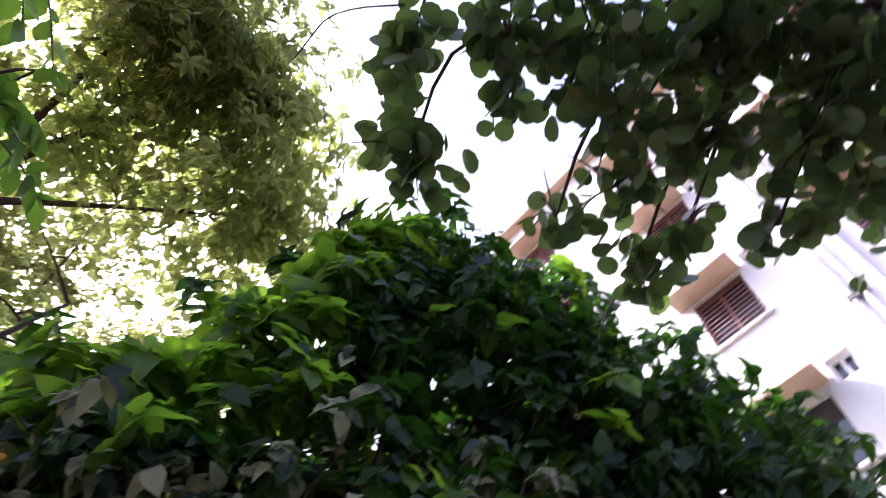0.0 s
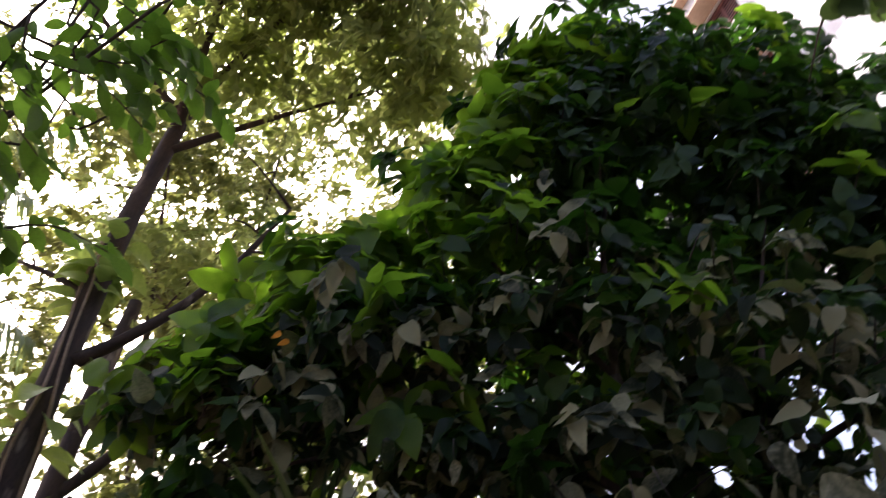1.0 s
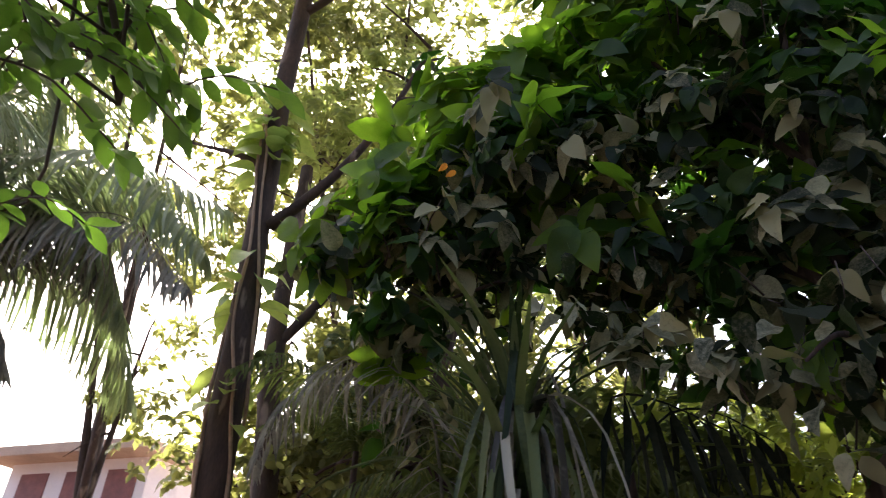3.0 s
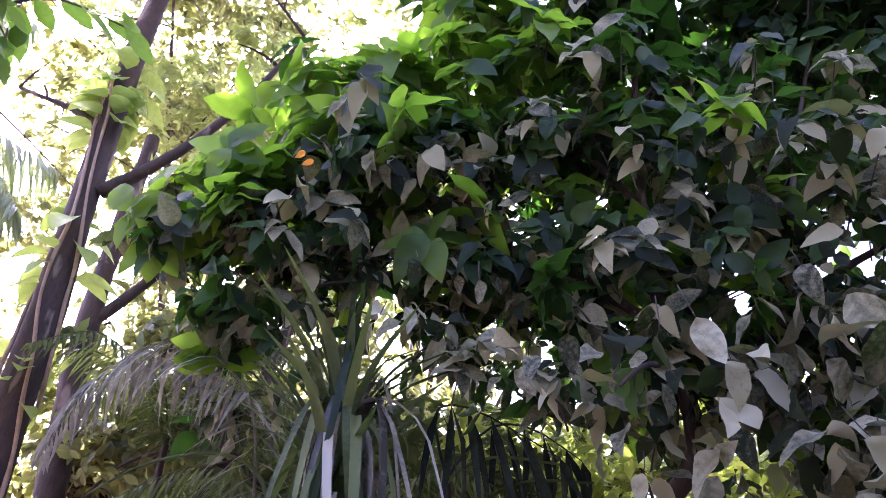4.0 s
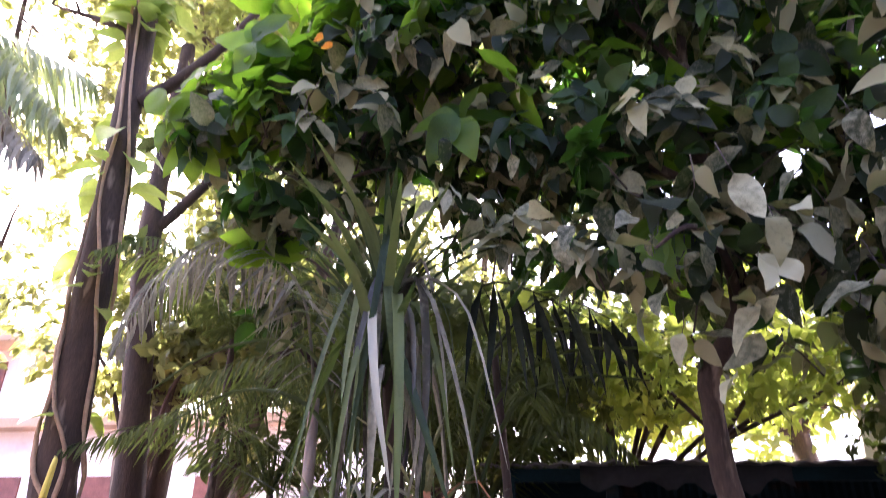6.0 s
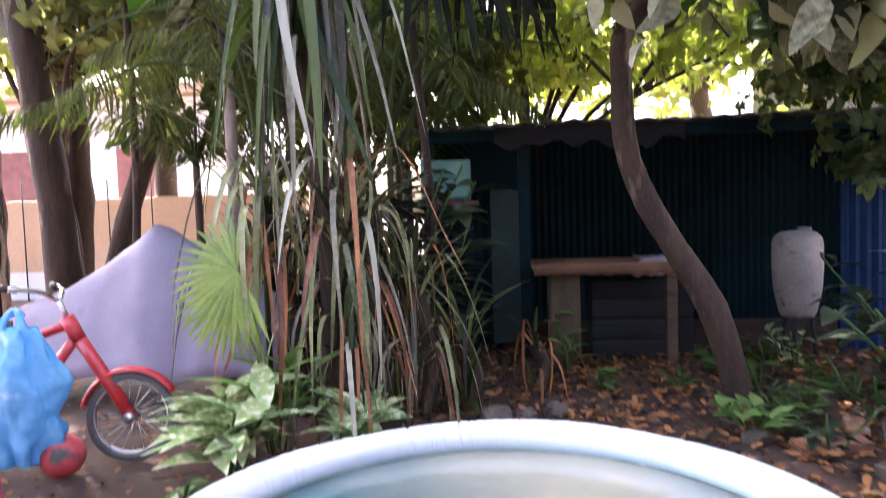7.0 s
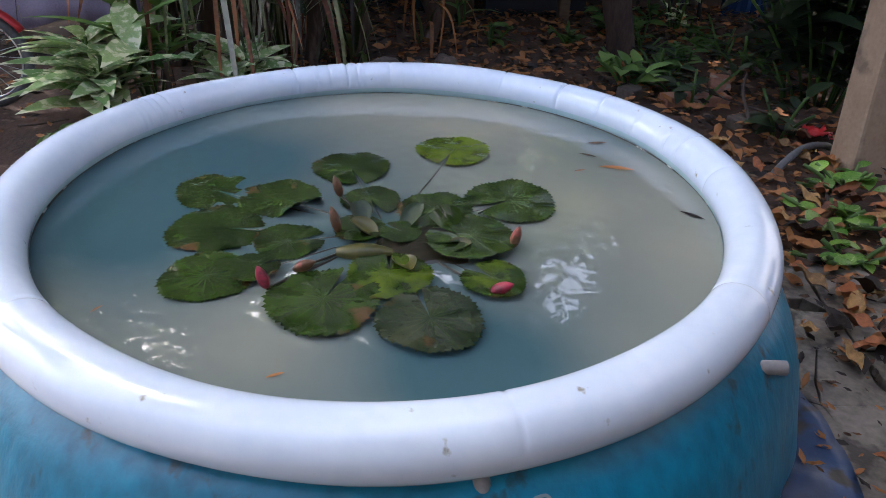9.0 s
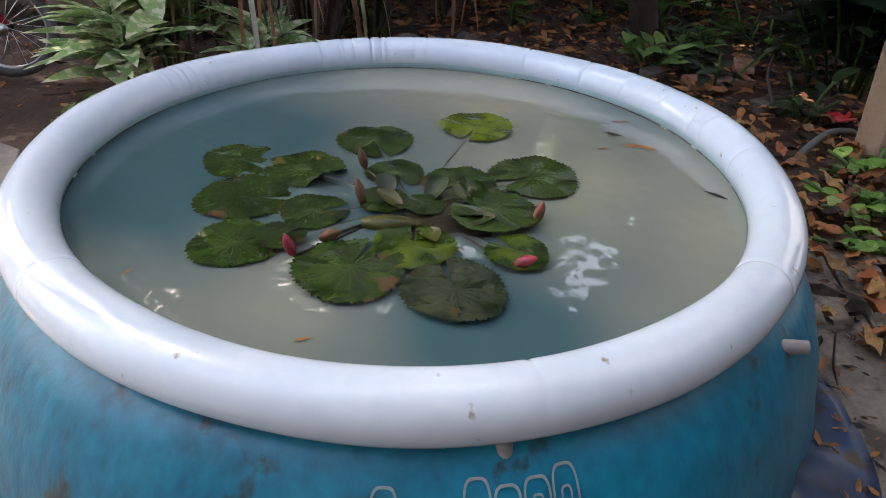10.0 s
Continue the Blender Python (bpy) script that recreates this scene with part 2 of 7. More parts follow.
# Far darker than the teal sheet; shade under the roof is in the colour.
SHED_SHADED = surface("shed_teal_shaded", (0.003, 0.011, 0.015), (0.008, 0.026, 0.034), 0.7, 2.5, 30, 0.15, spot=(0.03, 0.02, 0.015), spot_at=0.62, spot_scale=2, spec=0.09)
TEAL = surface("paint_teal", (0.1, 0.26, 0.24), (0.18, 0.36, 0.33), 0.5, 5, 40, 0.1)
TEAL_DARK = surface("paint_teal_dark", (0.008, 0.026, 0.026), (0.022, 0.055, 0.052), 0.6, 5, 40, 0.1)
ROOFING = surface("roof_sheet", (0.07, 0.06, 0.055), (0.2, 0.18, 0.17), 0.7, 3, 40, 0.3, spot=(0.2, 0.15, 0.12), spot_at=0.6)
WOOD = surface("wood_worn_dark", (0.06, 0.032, 0.02), (0.19, 0.1, 0.06), 0.75, 5, 60, 0.4, stretch=(0.3, 1, 1))
WOOD_SHADED = surface("wood_worn_dark", (0.03, 0.02, 0.013), (0.13, 0.08, 0.045), 0.75, 8, 60, 0.4, stretch=(0.3, 3, 1))
WOOD_TOP = surface("wood_top", (0.055, 0.026, 0.014), (0.22, 0.11, 0.06), 0.7, 8, 60, 0.4, stretch=(0.3, 3, 1))
WOOD_MOSS = surface("wood_mossy", (0.05, 0.036, 0.02), (0.14, 0.1, 0.055), 0.8, 7, 60, 0.4, stretch=(1, 1, 0.3))
BLADE = surface("blade_dark", (0.008, 0.012, 0.006), (0.03, 0.035, 0.02), 0.7, 5, 40, 0.1, rand=0.4, spec=0.15)
# Near-black; also carries the shade under the table and the drum.
DARK = surface("near_black", (0.008, 0.008, 0.01), (0.02, 0.02, 0.024), 0.9, 4, 30, 0.1)
CAN = surface("drum_white", (0.16, 0.14, 0.135), (0.31, 0.28, 0.27), 0.5, 4, 40, 0.1, spot=(0.1, 0.08, 0.07), spot_at=0.6, spot_scale=6)
BLUE = surface("paint_blue", (0.004, 0.014, 0.045), (0.012, 0.035, 0.09), 0.7, 4, 40, 0.1, spec=0.1)
GRILLE = surface("grille_brown", (0.16, 0.06, 0.055), (0.27, 0.11, 0.1), 0.6, 5, 40, 0.1)
GLASS_DARK = surface("window_glass", (0.03, 0.035, 0.045), (0.05, 0.055, 0.065), 0.06, 2, 10, 0.0, rough_var=0.03, spec=0.8)
BRICK = surface("brick_red", (0.22, 0.09, 0.06), (0.4, 0.2, 0.13), 0.85, 10, 70, 0.5, spot=(0.3, 0.25, 0.2), spot_at=0.58, spot_scale=14)
BUFF = surface("stone_buff", (0.3, 0.2, 0.13), (0.44, 0.32, 0.22), 0.85, 5, 60, 0.4, spot=(0.2, 0.14, 0.1), spot_at=0.6, spot_scale=5)
STONE = surface("stone_grey", (0.06, 0.045, 0.034), (0.16, 0.125, 0.1), 0.85, 7, 60, 0.5)


R, TUBE, HP, ZW = 0.78, 0.054, 0.50, 0.468
REFLECTION_SPOTS = ((0.62, 0.0, 0.75, 0.3), (0.15, 0.5, 0.55, 0.25), (-0.2, -0.52, 0.36, 0.3), (-0.62, 0.05, 0.55, -0.25), (0.13, -0.58, 0.3, -0.3), (-0.5, -0.4, 0.3, 0.12))


def water_material():
    m = bpy.data.materials.new("pond_water")
    m.use_nodes = True
    n, l = m.node_tree.nodes, m.node_tree.links
    bs = n["Principled BSDF"]
    co = n.new("ShaderNodeTexCoord")
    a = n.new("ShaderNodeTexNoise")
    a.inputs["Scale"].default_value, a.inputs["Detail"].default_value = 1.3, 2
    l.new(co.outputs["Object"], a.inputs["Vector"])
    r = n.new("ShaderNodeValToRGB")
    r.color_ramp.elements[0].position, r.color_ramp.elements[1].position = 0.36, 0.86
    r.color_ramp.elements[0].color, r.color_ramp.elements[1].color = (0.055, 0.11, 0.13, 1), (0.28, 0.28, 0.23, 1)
    # reflections painted in: pale for sky, dark for the crown, teal also for the liner
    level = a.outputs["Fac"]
    for x, y, reach, amount in REFLECTION_SPOTS:
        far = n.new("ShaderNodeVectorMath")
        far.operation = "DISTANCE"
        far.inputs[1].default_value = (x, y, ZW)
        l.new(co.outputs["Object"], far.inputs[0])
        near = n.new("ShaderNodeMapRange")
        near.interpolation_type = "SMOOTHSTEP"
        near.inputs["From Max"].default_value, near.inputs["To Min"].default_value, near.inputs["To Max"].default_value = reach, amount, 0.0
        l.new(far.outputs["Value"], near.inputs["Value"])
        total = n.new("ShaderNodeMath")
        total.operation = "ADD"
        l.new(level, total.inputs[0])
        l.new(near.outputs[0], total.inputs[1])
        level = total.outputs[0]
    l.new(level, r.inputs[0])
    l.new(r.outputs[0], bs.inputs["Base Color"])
    bs.inputs["Roughness"].default_value = 0.01
    bs.inputs["IOR"].default_value = 1.55
    w = n.new("ShaderNodeTexNoise")
    w.inputs["Scale"].default_value, w.inputs["Detail"].default_value = 26, 0.0
    l.new(co.outputs["Object"], w.inputs["Vector"])
    bp = n.new("ShaderNodeBump")
    bp.inputs["Strength"].default_value, bp.inputs["Distance"].default_value = 0.13, 0.01
    l.new(w.outputs["Fac"], bp.inputs["Height"])
    l.new(bp.outputs[0], bs.inputs["Normal"])
    return m


WATER = water_material()


def pad_material(name, deep, fresh):
    """Floating leaf: radial veins, blotches and a browned rim, on a leaf of radius 1."""
    m = bpy.data.materials.new(name)
    m.use_nodes = True
    n, l = m.node_tree.nodes, m.node_tree.links
    bs = n["Principled BSDF"]
    co = n.new("ShaderNodeTexCoord")
    oi = n.new("ShaderNodeObjectInfo")

    def math_node(op, a, b=None, c=None):
        q = n.new("ShaderNodeMath")
        q.operation = op
        for k, v in enumerate((a, b, c)):
            if v is None:
                continue
            if isinstance(v, (int, float)):
                q.inputs[k].default_value = v
            else:
                l.new(v, q.inputs[k])
        return q.outputs[0]

    def noise_node(scale, detail):
        q = n.new("ShaderNodeTexNoise")
        q.noise_dimensions = "4D"
        q.inputs["Scale"].default_value, q.inputs["Detail"].default_value = scale, detail
        l.new(co.outputs["Object"], q.inputs["Vector"])
        l.new(math_node("MULTIPLY", oi.outputs["Random"], 40.0), q.inputs["W"])
        return q.outputs["Fac"]

    def mix(fac, a, b):
        q = n.new("ShaderNodeMix")
        q.data_type = "RGBA"
        l.new(fac, q.inputs["Factor"])
        for name, v in (("A", a), ("B", b)):
            if isinstance(v, tuple):
                q.inputs[name].default_value = (*v, 1)
            else:
                l.new(v, q.inputs[name])
        return q.outputs["Result"]
    gr = n.new("ShaderNodeTexGradient")
    gr.gradient_type = "RADIAL"
    l.new(co.outputs["Object"], gr.inputs["Vector"])
    ln = n.new("ShaderNodeVectorMath")
    ln.operation = "LENGTH"
    l.new(co.outputs["Object"], ln.inputs[0])
    rad = ln.outputs["Value"]
    blot, fine = noise_node(1.6, 4), noise_node(14, 4)
    wob = math_node("MULTIPLY_ADD", noise_node(3, 2), 0.05, gr.outputs["Fac"])
    v = math_node("PINGPONG", math_node("MULTIPLY", wob, 17.0), 0.5)
    width = math_node("MULTIPLY_ADD", rad, 0.07, 0.02)
    vein = math_node("LESS_THAN", math_node("MULTIPLY", v, math_node("MAXIMUM", rad, 0.15)), width)
    veins = math_node("MULTIPLY", vein, math_node("SUBTRACT", 1.0, math_node("MINIMUM", rad, 0.9)))
    tone = n.new("ShaderNodeMapRange")
    tone.inputs["From Min"].default_value, tone.inputs["From Max"].default_value = 0.35, 0.68
    l.new(math_node("MULTIPLY_ADD", math_node("SUBTRACT", oi.outputs["Random"], 0.5), 0.22, math_node("MULTIPLY_ADD", fine, 0.08, math_node("MULTIPLY", blot, 0.92))), tone.inputs["Value"])
    col = mix(tone.outputs["Result"], deep, fresh)
    col = mix(math_node("MULTIPLY", veins, 0.17), col, (0.12, 0.19, 0.05))
    rim = n.new("ShaderNodeMapRange")
    rim.inputs["From Min"].default_value, rim.inputs["From Max"].default_value = 1.27, 1.4
    l.new(math_node("MULTIPLY_ADD", noise_node(1.3, 5), 1.7, math_node("MULTIPLY", rad, 0.3)), rim.inputs["Value"])
    col = mix(rim.outputs["Result"], col, (0.085, 0.05, 0.022))
    l.new(col, bs.inputs["Base Color"])
    rg_ = math_node("MULTIPLY_ADD", blot, 0.24, 0.04)
    bs.inputs["Specular IOR Level"].default_value = 0.5
    l.new(rg_, bs.inputs["Roughness"])
    bp = n.new("ShaderNodeBump")
    bp.inputs["Strength"].default_value, bp.inputs["Distance"].default_value = 0.4, 0.02
    l.new(math_node("MULTIPLY_ADD", veins, 0.35, math_node("MULTIPLY_ADD", fine, 0.06, blot)), bp.inputs["Height"])
    l.new(bp.outputs[0], bs.inputs["Normal"])
    return m


PAD_VEIN = pad_material("lily_pad_veined", (0.004, 0.012, 0.003), (0.03, 0.058, 0.008))
# Lighter pad copy; sun through the leaf is put into its colour.
PAD_LIT = pad_material("lily_pad_lit", (0.015, 0.035, 0.004), (0.11, 0.155, 0.008))
PAD_SUNK = pad_material("lily_pad_silted", (0.012, 0.022, 0.01), (0.05, 0.06, 0.03))
# White spots paint wet glints onto the dark seam.
SEAM_GLINTS = surface("seam_glinting", (0.03, 0.03, 0.028), (0.12, 0.12, 0.11), 0.15, 12, 60, 0.3, spot=(0.8, 0.8, 0.78), spot_at=0.56, spot_scale=14)


# ---------------- mesh tools ----------------
class Build:
    """Collects vertices and faces for one mesh."""

    def __init__(self):
        self.v, self.f = [], []

    def add(self, verts, faces):
        k = len(self.v)
        self.v.extend(tuple(p) for p in verts)
        self.f.extend(tuple(i + k for i in q) for q in faces)
        return self

    def box(self, c, s, rot=0.0, tilt=0.0):
        m = Matrix.Translation(c) @ Matrix.Rotation(rot, 4, "Z") @ Matrix.Rotation(tilt, 4, "X")
        p = [m @ Vector((x * s[0] / 2, y * s[1] / 2, z * s[2] / 2)) for x in (-1, 1) for y in (-1, 1) for z in (-1, 1)]
        return self.add(p, [(0, 1, 3, 2), (4, 6, 7, 5), (0, 4, 5, 1), (2, 3, 7, 6), (0, 2, 6, 4), (1, 5, 7, 3)])

    def tube(self, path, radii, n=8, wob=0.0, cap=True):
        path = [Vector(p) for p in path]
        if not hasattr(radii, "__len__"):
            radii = [radii] * len(path)
        k = len(self.v)
        side = Vector((1, 0, 0.01))
        for i, p in enumerate(path):
            d = (path[min(i + 1, len(path) - 1)] - path[max(i - 1, 0)]).normalized()
            side = (side - d * side.dot(d))
            if side.length < 1e-4:
                side = d.orthogonal()
            side.normalize()
            up = d.cross(side)
            for j in range(n):
                a = 2 * math.pi * j / n
                r = radii[i] * (1 + wob * noise.noise(Vector((p.x * 3 + math.cos(a) * 2, p.y * 3 + math.sin(a) * 2, p.z * 3))))
                self.v.append(tuple(p + (side * math.cos(a) + up * math.sin(a)) * r))
        for i in range(len(path) - 1):
            for j in range(n):
                self.f.append((k + i * n + j, k + i * n + (j + 1) % n, k + (i + 1) * n + (j + 1) % n, k + (i + 1) * n + j))
        if cap:
            self.f.append(tuple(k + j for j in reversed(range(n))))
            self.f.append(tuple(k + (len(path) - 1) * n + j for j in range(n)))
        return self

    def lathe(self, prof, n=48, at=(0, 0, 0), wob=None, closed=False):
        k, m = len(self.v), len(prof)
        for j in range(n):
            a = 2 * math.pi * j / n
            for r, z in prof:
                rr = r + (wob(a, z) if wob else 0)
                self.v.append((at[0] + rr * math.cos(a), at[1] + rr * math.sin(a), at[2] + z))
        for j in range(n):
            for i in range(m if closed else m - 1):
                i2 = (i + 1) % m
                self.f.append((k + j * m + i, k + ((j + 1) % n) * m + i, k + ((j + 1) % n) * m + i2, k + j * m + i2))
        return self

    def mesh(self, name, material, smooth=True):
        me = bpy.data.meshes.new(name)
        me.from_pydata(self.v, [], self.f)
        me.materials.append(material)
        if smooth:
            me.polygons.foreach_set("use_smooth", [True] * len(me.polygons))
        me.update()
        return me


def part(name, b, material, parent=None, label="", smooth=True, bevel=0.0):
    me = b.mesh(name, material, smooth) if isinstance(b, Build) else b
    ob = new(name, me)
    if parent:
        ob.parent = parent
    if label:
        ob["label"] = label
    if bevel:
        md = ob.modifiers.new("bevel", "BEVEL")
        md.width, md.segments, md.limit_method = bevel, 2, "ANGLE"
    return ob


def thing(name, label, category, at=(0, 0, 0), group="", kind=""):
    e = new(name)
    e.empty_display_size = 0.1
    e.location = at
    return tagged(e, label, category, group, kind)


def bend(points, n):
    """A smooth line through points, as n samples."""
    p = [Vector(q) for q in points]
    out = []
    for i in range(n):
        t = i / (n - 1) * (len(p) - 1)
        k = min(int(t), len(p) - 2)
        u = t - k
        a, b, c, d = p[max(k - 1, 0)], p[k], p[k + 1], p[min(k + 2, len(p) - 1)]
        out.append(0.5 * ((2 * b) + (c - a) * u + (2 * a - 5 * b + 4 * c - d) * u * u + (3 * b - a - 3 * c + d) * u ** 3))
    return out


def leaf(width=0.5, n=4, fold=0.12, droop=0.2, blunt=0.8, tip=1.0, wave=0.0):
    """A leaf of length 1 along x, as arrays of vertices and quads."""
    v, f = [], []
    for i in range(n + 1):
        t = i / n
        w = width / 2 * max(math.sin(math.pi * min(1, t ** tip)) ** blunt, 0.03 if i in (0, n) else 0)
        z = -droop * t * t
        for s in (-1, 0, 1):
            v.append((t, s * w, z + abs(s) * fold * w * 2 + wave * math.sin(t * 9 + s) * w))
    for i in range(n):
        for s in (0, 1):
            f.append((i * 3 + s, i * 3 + 3 + s, i * 3 + 4 + s, i * 3 + 1 + s))
    return np.array(v), np.array(f)


def disc_leaf(n=9, cup=0.15, notch=0.0):
    """A round leaf of diameter 1 that starts at the origin, along x."""
    v, f = [(0.45, 0, -0.02)], []
    for i in range(n):
        a = math.pi + notch + (2 * math.pi - 2 * notch) * i / (n - 1 if notch else n)
        v.append((0.5 + 0.5 * math.cos(a), 0.48 * math.sin(a), cup * (0.5 + 0.5 * math.cos(2 * a)) * 0.5))
    for i in range(n if not notch else n - 1):
        f.append((0, 1 + i, 1 + (i + 1) % n))
    return np.array(v), np.array(f)


def basis(d, up, size, rng):
    """Matrices that lay leaves along the directions d with their faces towards up."""
    d = d / np.linalg.norm(d, axis=1, keepdims=True)
    y = np.cross(up, d)
    y /= np.linalg.norm(y, axis=1, keepdims=True) + 1e-9
    z = np.cross(d, y)
    return np.stack([d, y, z], 2) * size[:, None, None]


def cloud(name, tmpl, pos, rot, material, parent=None, label=""):
    """Many leaves as one mesh."""
    v, f = tmpl
    n = len(pos)
    V = (np.einsum("nij,kj->nki", rot, v) + pos[:, None, :]).reshape(-1, 3)
    Fc = (f[None] + (np.arange(n) * len(v))[:, None, None]).reshape(-1)
    k = f.shape[1]
    me = bpy.data.meshes.new(name)
    me.vertices.add(len(V))
    me.vertices.foreach_set("co", V.astype(np.float32).ravel())
    me.loops.add(len(Fc))
    me.loops.foreach_set("vertex_index", Fc.astype(np.int32))
    m = len(Fc) // k
    me.polygons.add(m)
    me.polygons.foreach_set("loop_start", np.arange(0, m * k, k, dtype=np.int32))
    me.polygons.foreach_set("loop_total", np.full(m, k, dtype=np.int32))
    me.polygons.foreach_set("use_smooth", np.ones(m, dtype=bool))
    me.update(calc_edges=True)
    me.materials.append(material)
    return part(name, me, material, parent, label)


def leaf_mesh(name, tmpl, material):
    me = bpy.data.meshes.new(name)
    me.from_pydata([tuple(p) for p in tmpl[0]], [], [tuple(int(i) for i in q) for q in tmpl[1]])
    me.polygons.foreach_set("use_smooth", [True] * len(me.polygons))
    me.materials.append(material)
    return me


def in_blobs(blobs, n, rng, shell=0.55):
    """Points spread through ellipsoids (centre, radii), denser near their skins, and the ways out of them."""
    vol = np.array([b[3] * b[4] * b[5] for b in blobs]) ** 0.8
    idx = rng.choice(len(blobs), n, p=vol / vol.sum())
    B = np.array(blobs)[idx]
    d = rng.normal(size=(n, 3))
    d /= np.linalg.norm(d, axis=1, keepdims=True)
    r = shell + (1 - shell) * rng.random(n) ** 0.6
    r = np.where(rng.random(n) < 0.25, rng.random(n), r)
    bumpy = 1 + 0.16 * np.sin(d[:, 0] * 7 + B[:, 0] * 5) * np.sin(d[:, 1] * 6 + 1) + 0.12 * np.sin(d[:, 2] * 11 + B[:, 1])
    return B[:, :3] + d * (r * bumpy)[:, None] * B[:, 3:6], d


def leaf_poses(pos, out, size, rng, droop=0.5, lift=0.6, spread=0.5):
    n = len(pos)
    d = out * 0.6 + rng.normal(size=(n, 3)) * spread + np.array([0, 0, -droop])
    up = out * 0.4 + rng.normal(size=(n, 3)) * 0.45 + np.array([0, 0, lift])
    return basis(d, up, size, rng)


# ---------------- ground ----------------
def ground():
    b = Build()
    xs = sorted(set(list(np.linspace(-6, 6, 61)) + [-300, -120, -50, -25, -14, -9, 9, 14, 25, 50, 120, 300]))
    ys = sorted(set(list(np.linspace(-4, 9, 66)) + [-300, -120, -50, -25, -12, -7, 12, 18, 30, 60, 120, 300]))
    for y in ys:
        for x in xs:
            k = 0.035 * noise.noise(Vector((x * 1.3, y * 1.3, 0))) + 0.015 * noise.noise(Vector((x * 5, y * 5, 3)))
            flat = 1.0 if abs(x) < 12 and abs(y) < 12 else 0.0
            near = min(1.0, max(0.0, (math.hypot(x, y) - 1.0) / 0.4))
            b.v.append((x, y, k * flat * near - 0.02 + 0.015 * flat * near))
    w = len(xs)
    for j in range(len(ys) - 1):
        for i in range(w - 1):
            b.f.append((j * w + i, j * w + i + 1, (j + 1) * w + i + 1, (j + 1) * w + i))
    tagged(part("ground", b, SOIL), "bare brown garden soil with scattered debris", "ground", kind="structure")


ground()


def slab(name, pts, z0, z1, material, label, category):
    b = Build()
    n = len(pts)
    b.v = [(x, y, z0) for x, y in pts] + [(x, y, z1) for x, y in pts]
    b.f = [tuple(range(n, 2 * n))] + [(i, (i + 1) % n, n + (i + 1) % n, n + i) for i in range(n)]
    return tagged(part(name, b, material, smooth=False, bevel=0.006), label, category, kind="structure")


slab("pavement", [(-6, -6), (-0.75, -6), (-0.72, -0.9), (-0.98, -0.2), (-1.28, 0.42), (-1.5, 1.0), (-2.1, 1.35), (-6, 1.5)], -0.1, 0.022, CONCRETE,
     "damp grey concrete paving beside the pool", "pavement")


# ---------------- pool ----------------


def pool():
    p = thing("inflatable_pool", "round inflatable pool with white ring and faded teal sides", "pool")
    ring = Build()
    nu, nv = 220, 28
    # long creases run round the tube; short ones start at the inner seam
    creases = [(1.975, 1.0, 0.005), (0.832, 1.0, 0.005), (1.093, 0.7, 0.003), (0.634, 0.5, 0.0025), (0.443, 0.35, 0.002), (-0.032, 0.3, 0.002), (-1.35, 1.0, 0.002), (3.9, 0.8, 0.002), (5.6, 0.9, 0.0025)]
    crng = np.random.default_rng(4)
    for c, k, gap in ((1.84, 3, 0.03), (1.69, 4, 0.024), (1.53, 2, 0.034), (2.5, 4, 0.028), (2.64, 2, 0.03), (0.2, 2, 0.05)):
        creases += [(c + i * gap + crng.normal() * 0.009, crng.uniform(0.15, 0.75), crng.uniform(0.0012, 0.0036)) for i in range(k)]

    def wrinkle(a, v):
        s = 0.0
        up = (math.pi - v) / math.pi if v <= math.pi else 1.2
        for q, far, depth in creases:
            d = (a - q + math.pi) % (2 * math.pi) - math.pi
            if abs(d) < 0.05:
                s -= depth * 1.1 * math.exp(-(d / 0.0055) ** 2) * max(0.0, min(1.0, (far - up + 0.25) * 4))
        return s + 0.0012 * math.sin(a * 5 + 1) + 0.0008 * math.sin(a * 11)

    us = sorted([2 * math.pi * i / nu for i in range(nu)] + [q[0] % (2 * math.pi) + o for q in creases for o in (-0.012, -0.006, 0, 0.006, 0.012)])
    for a in us:
        sag = 0.004 * math.sin(a * 2 + 0.6) + 0.002 * math.sin(a * 5)
        for j in range(nv):
            v = 2 * math.pi * j / nv
            q = TUBE + wrinkle(a, v)
            ring.v.append(((R + q * math.cos(v)) * math.cos(a), (R + q * math.cos(v)) * math.sin(a), HP + sag + q * 0.98 * math.sin(v)))
    m = len(us)
    for i in range(m):
        for j in range(nv):
            ring.f.append((i * nv + j, ((i + 1) % m) * nv + j, ((i + 1) % m) * nv + (j + 1) % nv, i * nv + (j + 1) % nv))
    part("inflated_ring", ring, VINYL, p, "glossy white inflated vinyl ring with creases")
    # Pale blue band paints the water's reflection onto the ring's inner side.
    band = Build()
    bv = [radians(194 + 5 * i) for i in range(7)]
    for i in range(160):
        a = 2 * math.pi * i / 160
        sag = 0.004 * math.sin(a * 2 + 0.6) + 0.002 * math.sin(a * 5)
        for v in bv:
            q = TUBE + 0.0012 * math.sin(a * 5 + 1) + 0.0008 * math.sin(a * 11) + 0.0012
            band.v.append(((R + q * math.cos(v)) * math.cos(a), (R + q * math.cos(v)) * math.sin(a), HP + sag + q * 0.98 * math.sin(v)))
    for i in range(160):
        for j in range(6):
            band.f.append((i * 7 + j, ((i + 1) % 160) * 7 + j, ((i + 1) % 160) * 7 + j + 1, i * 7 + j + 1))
    part("reflection_band", band, VINYL_WATER_TINT, p, "pale blue band standing in for the water's reflection on the ring")
    body = Build()
    prof = [(0.76, 0.46), (0.795, 0.452), (0.83, 0.435), (0.862, 0.4), (0.895, 0.34), (0.925, 0.27), (0.947, 0.19), (0.957, 0.11), (0.952, 0.05), (0.93, 0.012), (0.88, 0.006)]

    def folds(a, z):
        t = (0.46 - z) / 0.45
